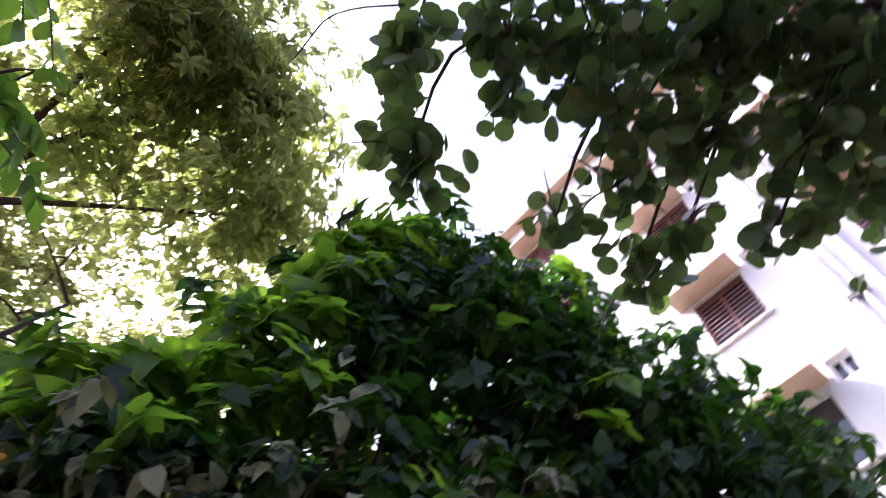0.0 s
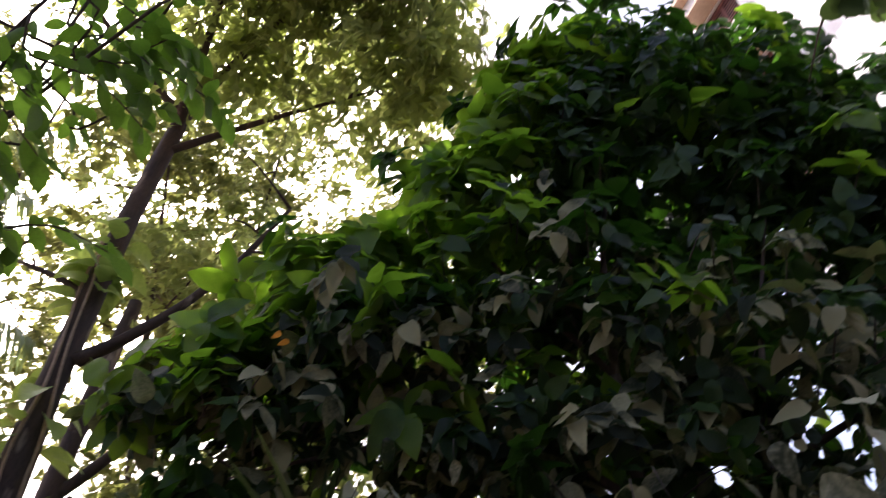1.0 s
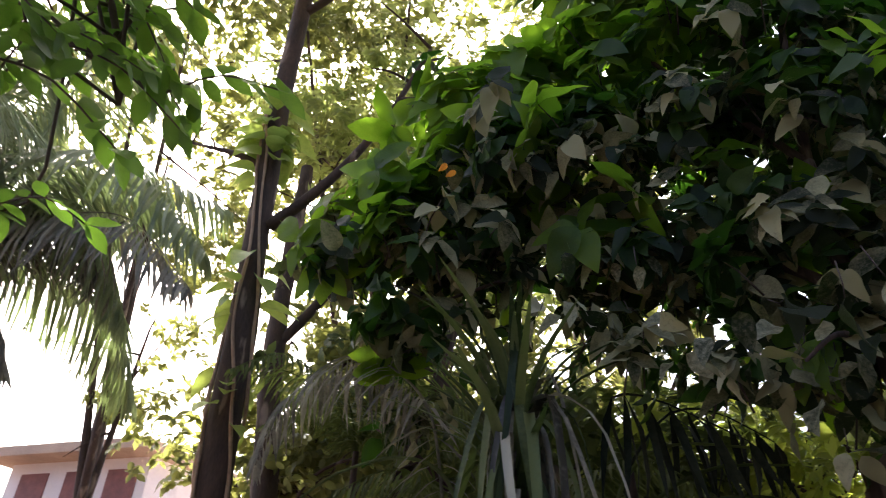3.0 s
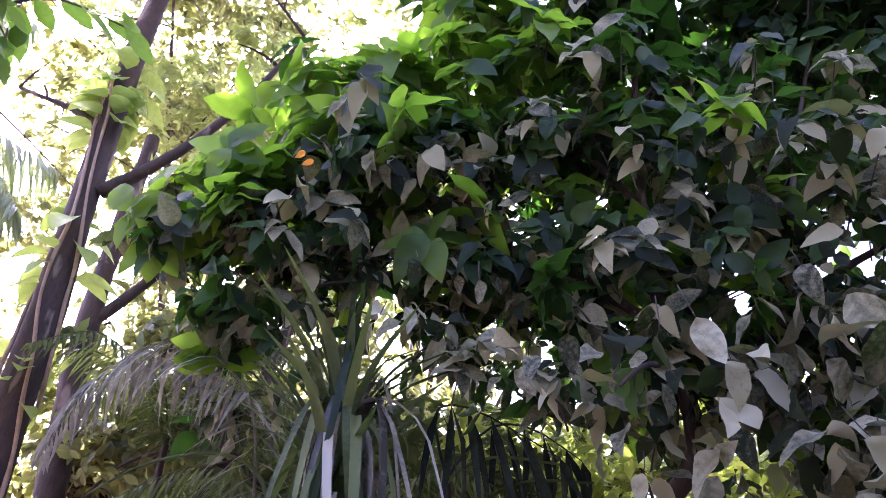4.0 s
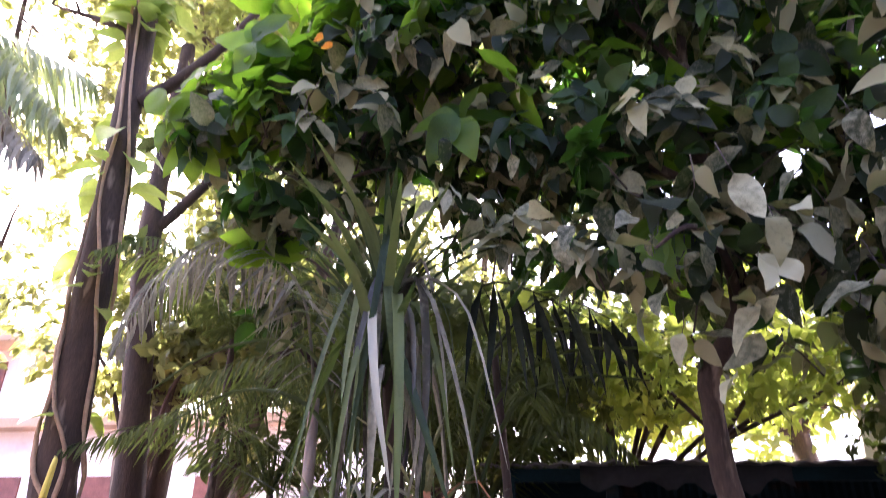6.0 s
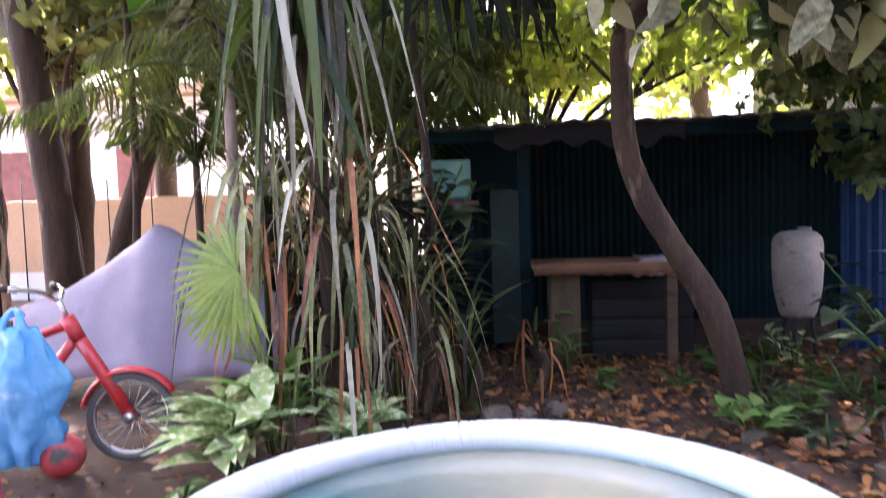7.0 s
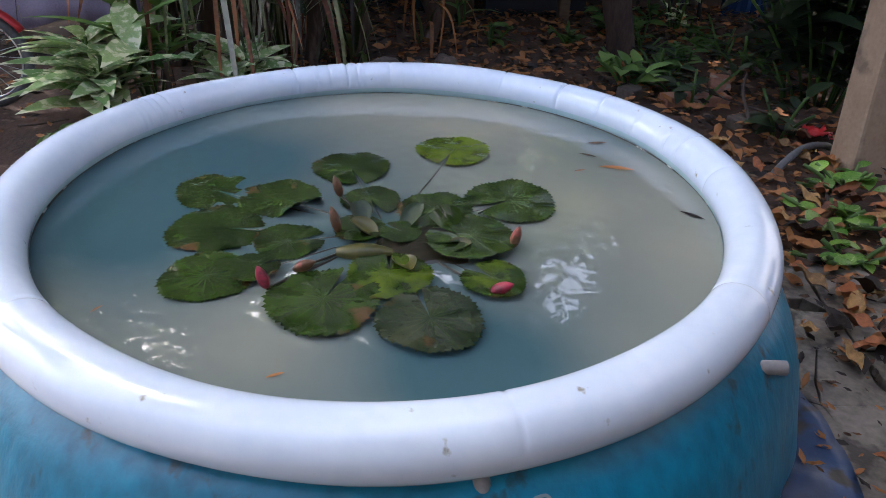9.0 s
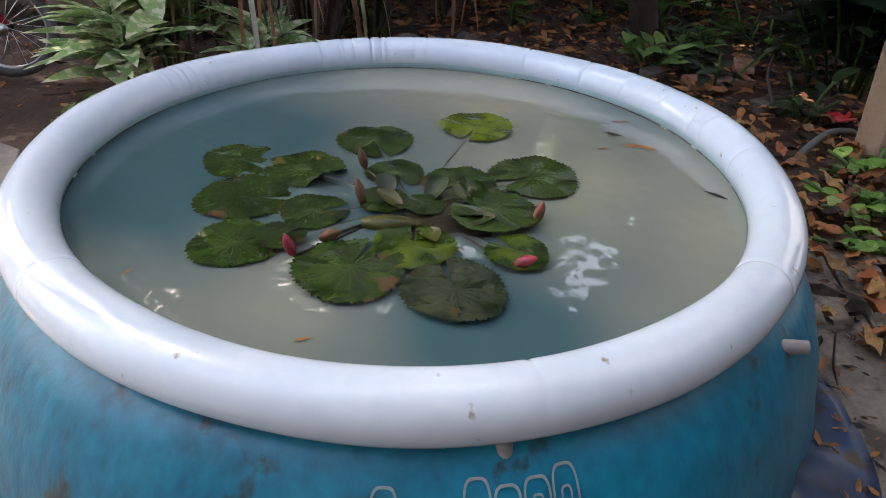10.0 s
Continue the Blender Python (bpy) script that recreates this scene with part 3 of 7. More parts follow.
        return t * (1 - 0.4 * t) * (0.010 * math.sin(a * 9 + 2 * math.sin(a * 3)) + 0.006 * math.sin(a * 23 + 4 * z) + 0.02 * noise.noise(Vector((a * 2.4, z * 7, 0))) + 0.006 * noise.noise(Vector((a * 26, z * 3, 2))) + 0.008 * noise.noise(Vector((a * 7 + z * 9, z * 12, 4))))
    body.lathe(prof, 180, wob=folds)
    part("side_wall", body, LINER, p, "faded teal pool wall with brown stains")
    inner = Build().lathe([(0.76, 0.452), (0.762, 0.43), (0.78, 0.36), (0.0, 0.35)], 96)
    part("liner", inner, VINYL, p, "pale liner of the pool")
    seam = Build().tube([(0.7365 * math.cos(a), 0.7365 * math.sin(a), 0.469) for a in np.linspace(0, 2 * math.pi, 121)], 0.0022, 6, cap=False)
    part("seam", seam, SEAM_GLINTS, p, "dark seam with painted white glints under the ring")
    # outlet pipe
    pipe = Build()
    d = Vector((0.75, -0.63, 0.0)).normalized()
    o = d * 0.845 + Vector((0, 0, 0.408))
    ax = Vector((0.985, -0.1, 0.02)).normalized()
    ang = np.linspace(0, 2 * math.pi, 20, endpoint=False)
    s1, s2 = ax.orthogonal().normalized(), ax.cross(ax.orthogonal().normalized())
    for t, r in ((-0.03, 0.013), (0.042, 0.013), (0.042, 0.0095), (-0.02, 0.0095)):
        for q in ang:
            pipe.v.append(tuple(o + ax * t + (s1 * math.cos(q) + s2 * math.sin(q)) * r))
    for i in range(3):
        for j in range(20):
            pipe.f.append((i * 20 + j, i * 20 + (j + 1) % 20, (i + 1) * 20 + (j + 1) % 20, (i + 1) * 20 + j))
    pipe.f.append(tuple(60 + j for j in range(20)))
    part("outlet_pipe", pipe, PVC, p, "short grey plastic pipe stub")
    valve = Build().tube([(0.13, -0.792, 0.452), (0.131, -0.802, 0.437), (0.132, -0.812, 0.42)], [0.012, 0.013, 0.011], 14)
    part("air_valve", valve, PVC, p, "clear plastic air valve")
    # logo as plain shapes: an outlined row of rounded bars on the wall
    def onwall(a, z):
        t = np.interp(z, [q[1] for q in reversed(prof)], [q[0] for q in reversed(prof)])
        rr = float(t) + folds(a, z) + 0.004
        return (rr * math.cos(a), rr * math.sin(a), z)
    x0, w = -0.05, 0.042
    for i in range(7):
        a0 = -math.pi / 2 + (x0 + (i + 0.45) * w) / 0.88
        h = (0.08, 0.056, 0.056, 0.072, 0.056, 0.056, 0.072)[i]
        zc = 0.372 + i * 0.0045 + (h - 0.056) * (0.35 if i != 6 else -0.35)
        lg = Build()
        for (hw, hh, t) in ((w * 0.47, h / 2, 0.0032), (w * 0.2, h * 0.2, 0.0026)):
            s = len(lg.v)
            for k in range(36):
                q = 2 * math.pi * k / 36
                cx, cz = math.copysign(abs(math.cos(q)) ** 0.55, math.cos(q)), math.copysign(abs(math.sin(q)) ** 0.55, math.sin(q))
                for g in (0, t):
                    lg.v.append(onwall(a0 + (hw - g) * cx / 0.88, zc + (hh - g) * cz))
            for k in range(36):
                j = (k + 1) % 36
                lg.f.append((s + 2 * k, s + 2 * j, s + 2 * j + 1, s + 2 * k + 1))
        part("logo_shape", lg, LOGO, p, "pale grey outlined rounded logo shape")


pool()
wb = Build()
wb.v = [(0, 0, ZW)] + [(r * math.cos(a), r * math.sin(a), ZW) for r in (0.25, 0.5, 0.742) for a in np.linspace(0, 2 * math.pi, 96, endpoint=False)]
wb.f = [(0, 1 + j, 1 + (j + 1) % 96) for j in range(96)] + [(1 + r * 96 + j, 1 + (r + 1) * 96 + j, 1 + (r + 1) * 96 + (j + 1) % 96, 1 + r * 96 + (j + 1) % 96) for r in (0, 1) for j in range(96)]
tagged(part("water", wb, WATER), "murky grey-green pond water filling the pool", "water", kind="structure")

tarp = Build()
for i in range(9):
    for j in range(180):
        a = 2 * math.pi * j / 180
        edge = 0.96 + 0.04 * noise.noise(Vector((math.cos(a) * 3, math.sin(a) * 3, 1))) + 0.16 * max(0, math.cos(a + 0.75)) ** 5
        r = 0.84 + (edge - 0.84) * i / 8
        fold = 0.03 * noise.noise(Vector((r * math.cos(a) * 9, r * math.sin(a) * 9, 0))) + 0.014 * noise.noise(Vector((r * math.cos(a) * 25, r * math.sin(a) * 25, 4)))
        tarp.v.append((r * math.cos(a), r * math.sin(a), 0.034 + max(-0.004, fold) * min(1, i / 2)))
for i in range(8):
    for j in range(180):
        tarp.f.append((i * 180 + j, i * 180 + (j + 1) % 180, (i + 1) * 180 + (j + 1) % 180, (i + 1) * 180 + j))
ts = tagged(part("ground_sheet", tarp, TARP), "crumpled dark blue tarpaulin under the pool", "tarpaulin")
ts.modifiers.new("thickness", "SOLIDIFY").thickness = 0.004


def lily():
    plant = thing("water_lily", "water lily with green floating pads and pink buds", "water lily", (0, -0.15, ZW))
    inv = Matrix.Translation((0, 0.15, -ZW))
    rng = np.random.default_rng(3)
    PADS = [(-0.396, 0.017, 0.084), (-0.242, -0.023, 0.087), (-0.355, -0.161, 0.093), (-0.200, -0.214, 0.067), (-0.331, -0.342, 0.080), (-0.095, 0.142, 0.089), (-0.039, -0.036, 0.063), (0.165, 0.251, 0.091), (0.104, -0.087, 0.079), (0.276, -0.041, 0.097), (0.166, -0.224, 0.086), (-0.110, -0.427, 0.095), (-0.060, -0.171, 0.045), (0.004, -0.349, 0.052), (0.075, -0.488, 0.080), (0.198, -0.368, 0.046), (0.026, -0.191, 0.042), (-0.248, -0.326, 0.045)]
    heart = Vector((0.0, -0.17, 0))
    for i, (x, y, r) in enumerate(PADS):
        b = Build()
        away = math.atan2(y - heart.y, x - heart.x)
        n, rings = 104, 7
        r *= {13: 1.45, 15: 1.25, 12: 1.15, 14: 1.08}.get(i, 1.0)
        ph = rng.random() * 6
        tiltx, tilty = rng.normal(0, 0.008, 2)
        lift = (0.0012 + 0.0007 * i + (0.012 if i == 10 else 0)) / r
        gap = 0.1 if i % 3 else 0.2
        for q in range(rings + 1):
            u = q / rings
            for j in range(n + 1):
                a = away + math.pi + gap * (0.3 + 0.7 * u) + (2 * math.pi - 2 * gap * (0.3 + 0.7 * u)) * j / n
                rr = u * (1.0 + 0.04 * math.sin(a * 3 + ph) * u)
                if q == rings:
                    rr *= 1.06 + (0.06 if j % 2 else -0.05) * (0.6 + 0.4 * math.sin(j * 1.7 + ph))
                if q == 0:
                    rr = 0.01
                zz = lift + 0.02 * math.sin(a * 7 + ph) * u ** 3 + 0.02 * noise.noise(Vector((math.cos(a) * 2 * u, math.sin(a) * 2 * u, i * 3.0))) + 0.006 * math.cos(a * 2 + ph) * u
                if i in (1, 10) and u > 0.5:
                    da = abs((a - away - 0.3 * (i == 1) - 2.6 + math.pi) % (2 * math.pi) - math.pi)
                    zz += 0.38 * ((u - 0.5) / 0.5) ** 2 * max(0.0, math.cos(min(da / 0.7, 1) * math.pi / 2))
                b.v.append((rr * math.cos(a), rr * math.sin(a), zz + (tiltx * math.cos(a) + tilty * math.sin(a)) * rr))
        for q in range(rings):
            for j in range(n):
                b.f.append((q * (n + 1) + j, (q + 1) * (n + 1) + j, (q + 1) * (n + 1) + j + 1, q * (n + 1) + j + 1))
        ob = part("pad", b, PAD_LIT if i in (7, 13, 15) else PAD_SUNK if i == 14 else PAD_VEIN, plant, "yellow-green pad with sunlight in its colour" if i in (7, 13, 15) else "silted pad just under the surface" if i == 14 else "")
        ob.location = (x, y + 0.15, 0)
        ob.scale = (r, r, r)
        st = Build().tube([(heart.x, heart.y, ZW - 0.008), ((heart.x + x) / 2, (heart.y + y) / 2, ZW - 0.0012), (x, y, ZW - 0.003)], 0.003, 6)
        me = st.mesh("stalk", STEM)
        me.transform(inv)
        part("stalk", me, STEM, plant)
    curl = Build()
    for i in range(9):
        t = i / 8
        for j in range(9):
            a = math.pi * 1.25 * (j / 8 - 0.5)
            w = 0.021 * math.sin(math.pi * min(0.97, 0.1 + t * 0.85)) ** 0.6
            curl.v.append((-0.1 + 0.11 * t, -0.268 + w * math.sin(a), ZW + 0.008 + w * 0.8 * math.cos(a)))
    for i in range(8):
        for j in range(8):
            curl.f.append((i * 9 + j, (i + 1) * 9 + j, (i + 1) * 9 + j + 1, i * 9 + j + 1))
    me = curl.mesh("curled_pad", PAD_OLD)
    me.transform(inv)
    part("curled_pad", me, PAD_OLD, plant, "old curled brownish pad")
    # Dark mound stands in for the shadow and stems at the lily's heart.
    mound = Build()
    for j in range(13):
        ph = math.pi / 2 * j / 12
        for q in range(28):
            a = 2 * math.pi * q / 28
            rr = math.cos(ph) * (1 + 0.28 * noise.noise(Vector((math.cos(a) * 2, math.sin(a) * 2, j * 0.2))))
            mound.v.append((0.085 + 0.11 * rr * math.cos(a), -0.225 + 0.085 * rr * math.sin(a), ZW - 0.004 + 0.014 * math.sin(ph) + 0.004 * noise.noise(Vector((a * 3, j, 0)))))
    for j in range(12):
        for q in range(28):
            mound.f.append((j * 28 + q, j * 28 + (q + 1) % 28, j * 28 + 28 + (q + 1) % 28, j * 28 + 28 + q))
    me = mound.mesh("dark_heart", STEM)
    me.transform(inv)
    part("dark_heart", me, STEM, plant, "dark brown mound standing in for the lily's shadowed heart")
    # young leaves stand half rolled in the heart of the plant
    for k, (x, y, a, L, up) in enumerate(((0.03, -0.17, 0.9, 0.075, 0.5), (-0.02, -0.2, 2.6, 0.07, 0.35), (0.07, -0.22, -0.4, 0.08, 0.25), (0.02, -0.28, -1.2, 0.07, 0.2), (-0.05, -0.15, 1.9, 0.06, 0.6), (0.1, -0.27, 0.2, 0.07, 0.3))):
        yl = Build()
        for i in range(9):
            t = i / 8
            for j in range(7):
                q = math.pi * 0.8 * (j / 6 - 0.5)
                w = 0.024 * math.sin(math.pi * min(0.97, 0.06 + t * 0.9)) ** 0.7
                yl.v.append((L * t * math.cos(up), w * math.sin(q), 0.002 + L * t * math.sin(up) + w * 0.7 * (1 - math.cos(q))))
        for i in range(8):
            for j in range(6):
                yl.f.append((i * 7 + j, (i + 1) * 7 + j, (i + 1) * 7 + j + 1, i * 7 + j + 1))
        ob = part("young_leaf", yl, PAD_OLD if k % 2 else PAD, plant)
        ob.matrix_local = Matrix.Translation((x, y + 0.15, 0)) @ Matrix.Rotation(a, 4, "Z")
    BUDS = [(-0.108, -0.028, 0.478, -0.122, -0.019, 0.524),
        (-0.101, -0.192, 0.478, -0.115, -0.177, 0.530),
        (0.249, -0.253, 0.478, 0.262, -0.244, 0.520),
        (-0.213, -0.392, 0.478, -0.223, -0.388, 0.507),
        (-0.174, -0.333, 0.478, -0.142, -0.332, 0.491),
        (0.189, -0.408, 0.478, 0.210, -0.415, 0.491)]
    for i, (x, y, z, x2, y2, z2) in enumerate(BUDS):
        a, c = Vector((x, y, z)), Vector((x2, y2, z2))
        ax = (c - a)
        c = a + ax.normalized() * max(ax.length, 0.045)
        b = Build()
        k = [a.lerp(c, t) for t in (0, 0.12, 0.3, 0.5, 0.7, 0.88, 1.0)]
        b.tube(k, [0.005, 0.0085, 0.0108, 0.011, 0.0092, 0.0055, 0.001], 12)
        for g in range(len(b.v)):
            if g % 3 == 0:
                b.v[g] = tuple(Vector(b.v[g]).lerp(k[g // 12], 0.16))
        me = b.mesh("bud", BUD_PINK if i in (3, 5) else BUD_BROWN)
        me.transform(inv)
        part("bud", me, BUD_PINK, plant, "closed deep pink lily bud" if i in (3, 5) else "brownish pink closed lily bud")
        b = Build().tube(bend([(heart.x, heart.y, ZW - 0.01), ((heart.x + x) / 2, (heart.y + y) / 2, ZW - 0.0005), (x, y, z)], 6), 0.0028, 6)
        me = b.mesh("bud_stem", STEM)
        me.transform(inv)
        part("bud_stem", me, STEM, plant)


lily()
for x, y, s, a in ((0.538, 0.315, 0.06, 0.1), (0.543, 0.22, 0.05, 2.6), (0.62, 0.14, 0.09, 2.9), (0.7, -0.124, 0.06, 2.4), (0.46, 0.13, 0.035, 0.3), (-0.5, -0.45, 0.025, 1.0), (-0.18, -0.62, 0.03, 0.4)):
    fl = Build()
    q, f = leaf(0.22, 5, 0.1, 0.0, 0.8)
    fl.add([(p[0] * s, p[1] * s, p[2] * s + 0.001) for p in q], [tuple(int(i) for i in g) for g in f])
    ob = tagged(part("floating_leaf", fl, LEAF_DRY), "narrow dark dead leaf floating on the water", "leaf", "dead leaves on the water")
    ob.matrix_world = Matrix.Translation((x, y, ZW + 0.0005)) @ Matrix.Rotation(a, 4, "Z")


# ---------------- trees ----------------
def limb(b, pts, r0, r1, n=10, seg=14, wob=0.25):
    path = bend(pts, seg)
    b.tube(path, [r0 + (r1 - r0) * i / (seg - 1) for i in range(seg)], n, wob)


def broadleaf_tree():
    """The broad-leaved tree that hangs over the pool."""
    rng = np.random.default_rng(11)
    tr = thing("broadleaf_tree", "leaning dark tree with dense broad green leaves over the pool", "tree", (1.53, 2.92, 0))
    inv = Matrix.Translation((-1.53, -2.92, 0))
    b = Build()
    limb(b, [(1.5, 2.92, -0.05), (1.46, 2.92, 0.05), (1.3, 2.9, 0.57), (1.08, 2.88, 0.94), (0.86, 2.85, 1.33), (0.75, 2.83, 1.73), (0.74, 2.8, 2.04), (0.75, 2.75, 2.26), (0.95, 2.6, 2.6), (0.85, 2.5, 3.3), (0.8, 2.4, 4.2)], 0.095, 0.045, 12, 30)
    me = b.mesh("trunk", BARK)
    me.transform(inv)
    part("trunk", me, BARK, tr)
    for pts, r in (([(0.95, 2.6, 2.6), (1.6, 2.5, 3.4), (2.4, 2.4, 3.9), (3.1, 2.3, 4.2)], 0.045), ([(0.85, 2.5, 3.3), (0.2, 2.5, 3.7), (-0.8, 2.4, 3.7), (-1.8, 2.4, 3.5)], 0.04), ([(0.8, 2.4, 4.2), (1.0, 2.5, 6.0), (1.6, 2.6, 7.8)], 0.035),
                   ([(0.95, 2.6, 2.6), (0.8, 2.2, 2.8), (0.6, 1.9, 2.8), (0.4, 1.7, 2.6)], 0.028), ([(1.6, 2.5, 3.4), (2.0, 2.5, 4.8), (2.4, 2.4, 6.0)], 0.03), ([(0.8, 2.4, 4.2), (0.1, 2.4, 5.2), (-0.4, 2.4, 6.0)], 0.03)):
        b = Build()
        limb(b, pts, r, 0.008, 8)
        me = b.mesh("branch", BARK)
        me.transform(inv)
        part("branch", me, BARK, tr)
    blobs = [(-0.67, 2.25, 3.10, 0.32, 0.24, 0.16), (-0.37, 2.25, 2.90, 0.35, 0.26, 0.18), (-0.08, 2.25, 2.78, 0.38, 0.29, 0.19), (0.20, 2.25, 2.76, 0.38, 0.29, 0.19), (0.49, 2.25, 2.72, 0.42, 0.31, 0.21), (-1.66, 2.25, 3.26, 0.32, 0.24, 0.16), (-2.04, 2.25, 3.37, 0.32, 0.24, 0.16), (0.89, 2.25, 2.86, 0.42, 0.31, 0.21), (1.29, 2.25, 2.77, 0.45, 0.34, 0.22),
             (0.39, 2.53, 4.69, 1.31, 1.05, 1.40), (1.80, 2.62, 7.32, 1.49, 1.05, 1.66), (4.07, 2.71, 6.36, 1.22, 0.88, 1.05), (5.12, 2.36, 5.49, 1.05, 0.88, 1.05), (2.85, 2.89, 7.06, 1.05, 0.88, 1.05), (0.56, 2.53, 6.89, 0.96, 0.88, 1.49), (3.20, 2.62, 6.19, 1.49, 1.05, 1.49), (4.60, 2.71, 5.14, 1.14, 1.05, 1.31),
             (1.19, 2.62, 8.55, 1.05, 0.88, 1.14), (2.85, 2.71, 8.37, 1.05, 0.88, 1.14), (4.51, 2.71, 7.67, 1.05, 0.79, 0.88), (5.66, 2.53, 6.80, 0.70, 0.70, 0.79), (-0.31, 2.53, 6.19, 0.79, 0.70, 0.96), (-1.27, 2.45, 4.95, 0.88, 0.79, 0.74), (-2.25, 2.36, 4.11, 0.66, 0.70, 0.56), (-0.84, 2.45, 4.39, 0.96, 0.96, 0.88),
             (-1.71, 2.36, 3.81, 0.74, 0.79, 0.79), (1.61, 2.45, 4.16, 1.59, 1.05, 1.31), (0.91, 2.27, 3.38, 1.05, 0.61, 0.44), (3.02, 2.53, 3.73, 1.49, 1.05, 0.70), (1.89, 2.36, 2.85, 0.88, 0.53, 0.35), (0.82, 2.45, 2.85, 0.61, 0.53, 0.29), (4.42, 2.89, 3.73, 1.05, 1.05, 0.79), (2.30, 2.70, 2.85, 0.70, 0.90, 0.45),
             (2.90, 3.40, 2.70, 0.80, 0.80, 0.40), (2.10, 3.50, 2.40, 0.55, 0.40, 0.25), (2.80, 3.70, 2.25, 0.60, 0.40, 0.33), (3.50, 3.90, 2.30, 0.60, 0.40, 0.40), (0.39, 4.47, 4.60, 1.59, 1.05, 0.88), (1.20, 2.70, 2.60, 0.55, 0.50, 0.36), (1.6, 2.5, 2.4, 0.5, 0.35, 0.22), (2.2, 2.5, 2.4, 0.5, 0.35, 0.22), (-0.22, 2.53, 3.65, 0.70, 0.61, 0.25), (2.50, 4.12, 5.84, 1.59, 0.88, 1.05),
             (1.61, 4.30, 6.71, 1.59, 0.88, 1.40), (-1.75, 2.6, 2.85, 0.3, 0.25, 0.22), (-2.1, 2.9, 2.85, 0.3, 0.25, 0.25)]
    # the leaves stand in whorls round the shoot tips and hang outwards
    k, per = 4500, 6
    cp, co = in_blobs(blobs, k, rng)
    axis = co * 0.55 + rng.normal(size=(k, 3)) * 0.35 + np.array([0, -0.15, 0.45])
    axis /= np.linalg.norm(axis, axis=1, keepdims=True)
    e1 = np.cross(axis, rng.normal(size=(k, 3)))
    e1 /= np.linalg.norm(e1, axis=1, keepdims=True)
    e2 = np.cross(axis, e1)
    idx = np.repeat(np.arange(k), per)
    n = k * per
    ang = np.tile(np.arange(per) * 2 * math.pi / per, k) + rng.normal(size=n) * 0.3
    rad = e1[idx] * np.cos(ang)[:, None] + e2[idx] * np.sin(ang)[:, None]
    # fresh shoots grow along the crown's upper left edge; sunlight is in their colour
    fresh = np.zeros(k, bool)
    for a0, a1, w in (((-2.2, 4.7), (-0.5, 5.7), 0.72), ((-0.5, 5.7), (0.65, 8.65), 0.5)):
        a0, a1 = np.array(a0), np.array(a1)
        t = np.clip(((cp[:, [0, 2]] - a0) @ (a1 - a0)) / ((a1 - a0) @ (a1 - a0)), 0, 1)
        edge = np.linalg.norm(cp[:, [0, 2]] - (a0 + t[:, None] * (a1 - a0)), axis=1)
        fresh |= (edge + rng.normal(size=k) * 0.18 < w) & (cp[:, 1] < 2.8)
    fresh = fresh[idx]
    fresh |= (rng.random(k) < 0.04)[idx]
    # Height picks the tone: shaded colour above, dusty colour below.
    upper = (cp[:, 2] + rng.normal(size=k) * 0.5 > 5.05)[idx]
    sag = np.where(fresh | upper, 0.12, 0.28) + rng.normal(size=n) * 0.25
    d = rad * 0.85 + axis[idx] * rng.uniform(-0.1, 0.4, n)[:, None] + np.array([0, 0, -1.0]) * sag[:, None]
    up = axis[idx] * 0.9 + rad * 0.35 + rng.normal(size=(n, 3)) * 0.2 + np.array([0, -0.15, 0.2])
    size = rng.uniform(0.125, 0.235, n) * np.where(fresh, 1.55, np.where(upper, 1.2, 1.0))
    rot = basis(d, up, size, rng)
    pos = cp[idx] + axis[idx] * rng.uniform(-0.09, 0.05, n)[:, None]
    off = np.array([-1.53, -2.92, 0])
    tm = leaf(0.62, 7, 0.12, 0.35, 0.75, 0.75, 0.16)
    slim = leaf(0.5, 6, 0.2, 0.5, 0.8, 0.8, 0.22)
    odd = np.arange(n) % 2 == 1
    # leaves cut away along sight lines and water reflections, so sky gaps fit the view
    def clear(p, extra=0.0):
        ok = np.ones(len(p), bool)
        for x, z, w in ((1.0, 2.17, 0.17), (1.31, 2.45, 0.17), (1.2, 2.71, 0.14), (0.85, 3.04, 0.08), (0.3, 2.33, 0.1), (0.62, 3.42, 0.07), (1.7, 3.3, 0.07)):
            way = np.array([x - 0.2, 3.0, z - 0.47])
            way /= np.linalg.norm(way)
            q = p - np.array([x, 2.6, z])
            ok &= np.linalg.norm(q - (q @ way)[:, None] * way, axis=1) > w + extra
        for x, z, w in ((2.27, 3.89, 0.22), (2.44, 3.76, 0.17), (1.36, 3.59, 0.12), (0.95, 2.78, 0.09), (0.31, 3.03, 0.09), (1.2, 2.66, 0.08), (0.6, 2.45, 0.1), (0.38, 3.3, 0.07), (-0.04, 3.95, 0.06), (1.6, 2.5, 0.07), (3.15, 4.4, 0.16), (3.3, 4.9, 0.1), (2.95, 4.2, 0.12), (1.89, 7.36, 0.12), (2.08, 6.78, 0.1), (2.38, 7.3, 0.11), (1.47, 6.64, 0.09), (1.84, 6.16, 0.09)):
            q = p - np.array([x, 2.6, z])
            way = np.array([x, 4.1, z - 1.34])
            way /= np.linalg.norm(way)
            ok &= np.linalg.norm(q - (q @ way)[:, None] * way, axis=1) > w * (0.8 + 0.4 * np.sin(q[:, 2] * 19 + q[:, 0] * 13))
        gaps = np.random.default_rng(5)
        for x, z, w in zip(gaps.uniform(-0.8, 3.6, 40), gaps.uniform(3.6, 7.4, 40), gaps.uniform(0.045, 0.085, 40)):
            q = p - np.array([x, 2.6, z])
            way = np.array([x, 4.2, z - 1.36])
            way /= np.linalg.norm(way)
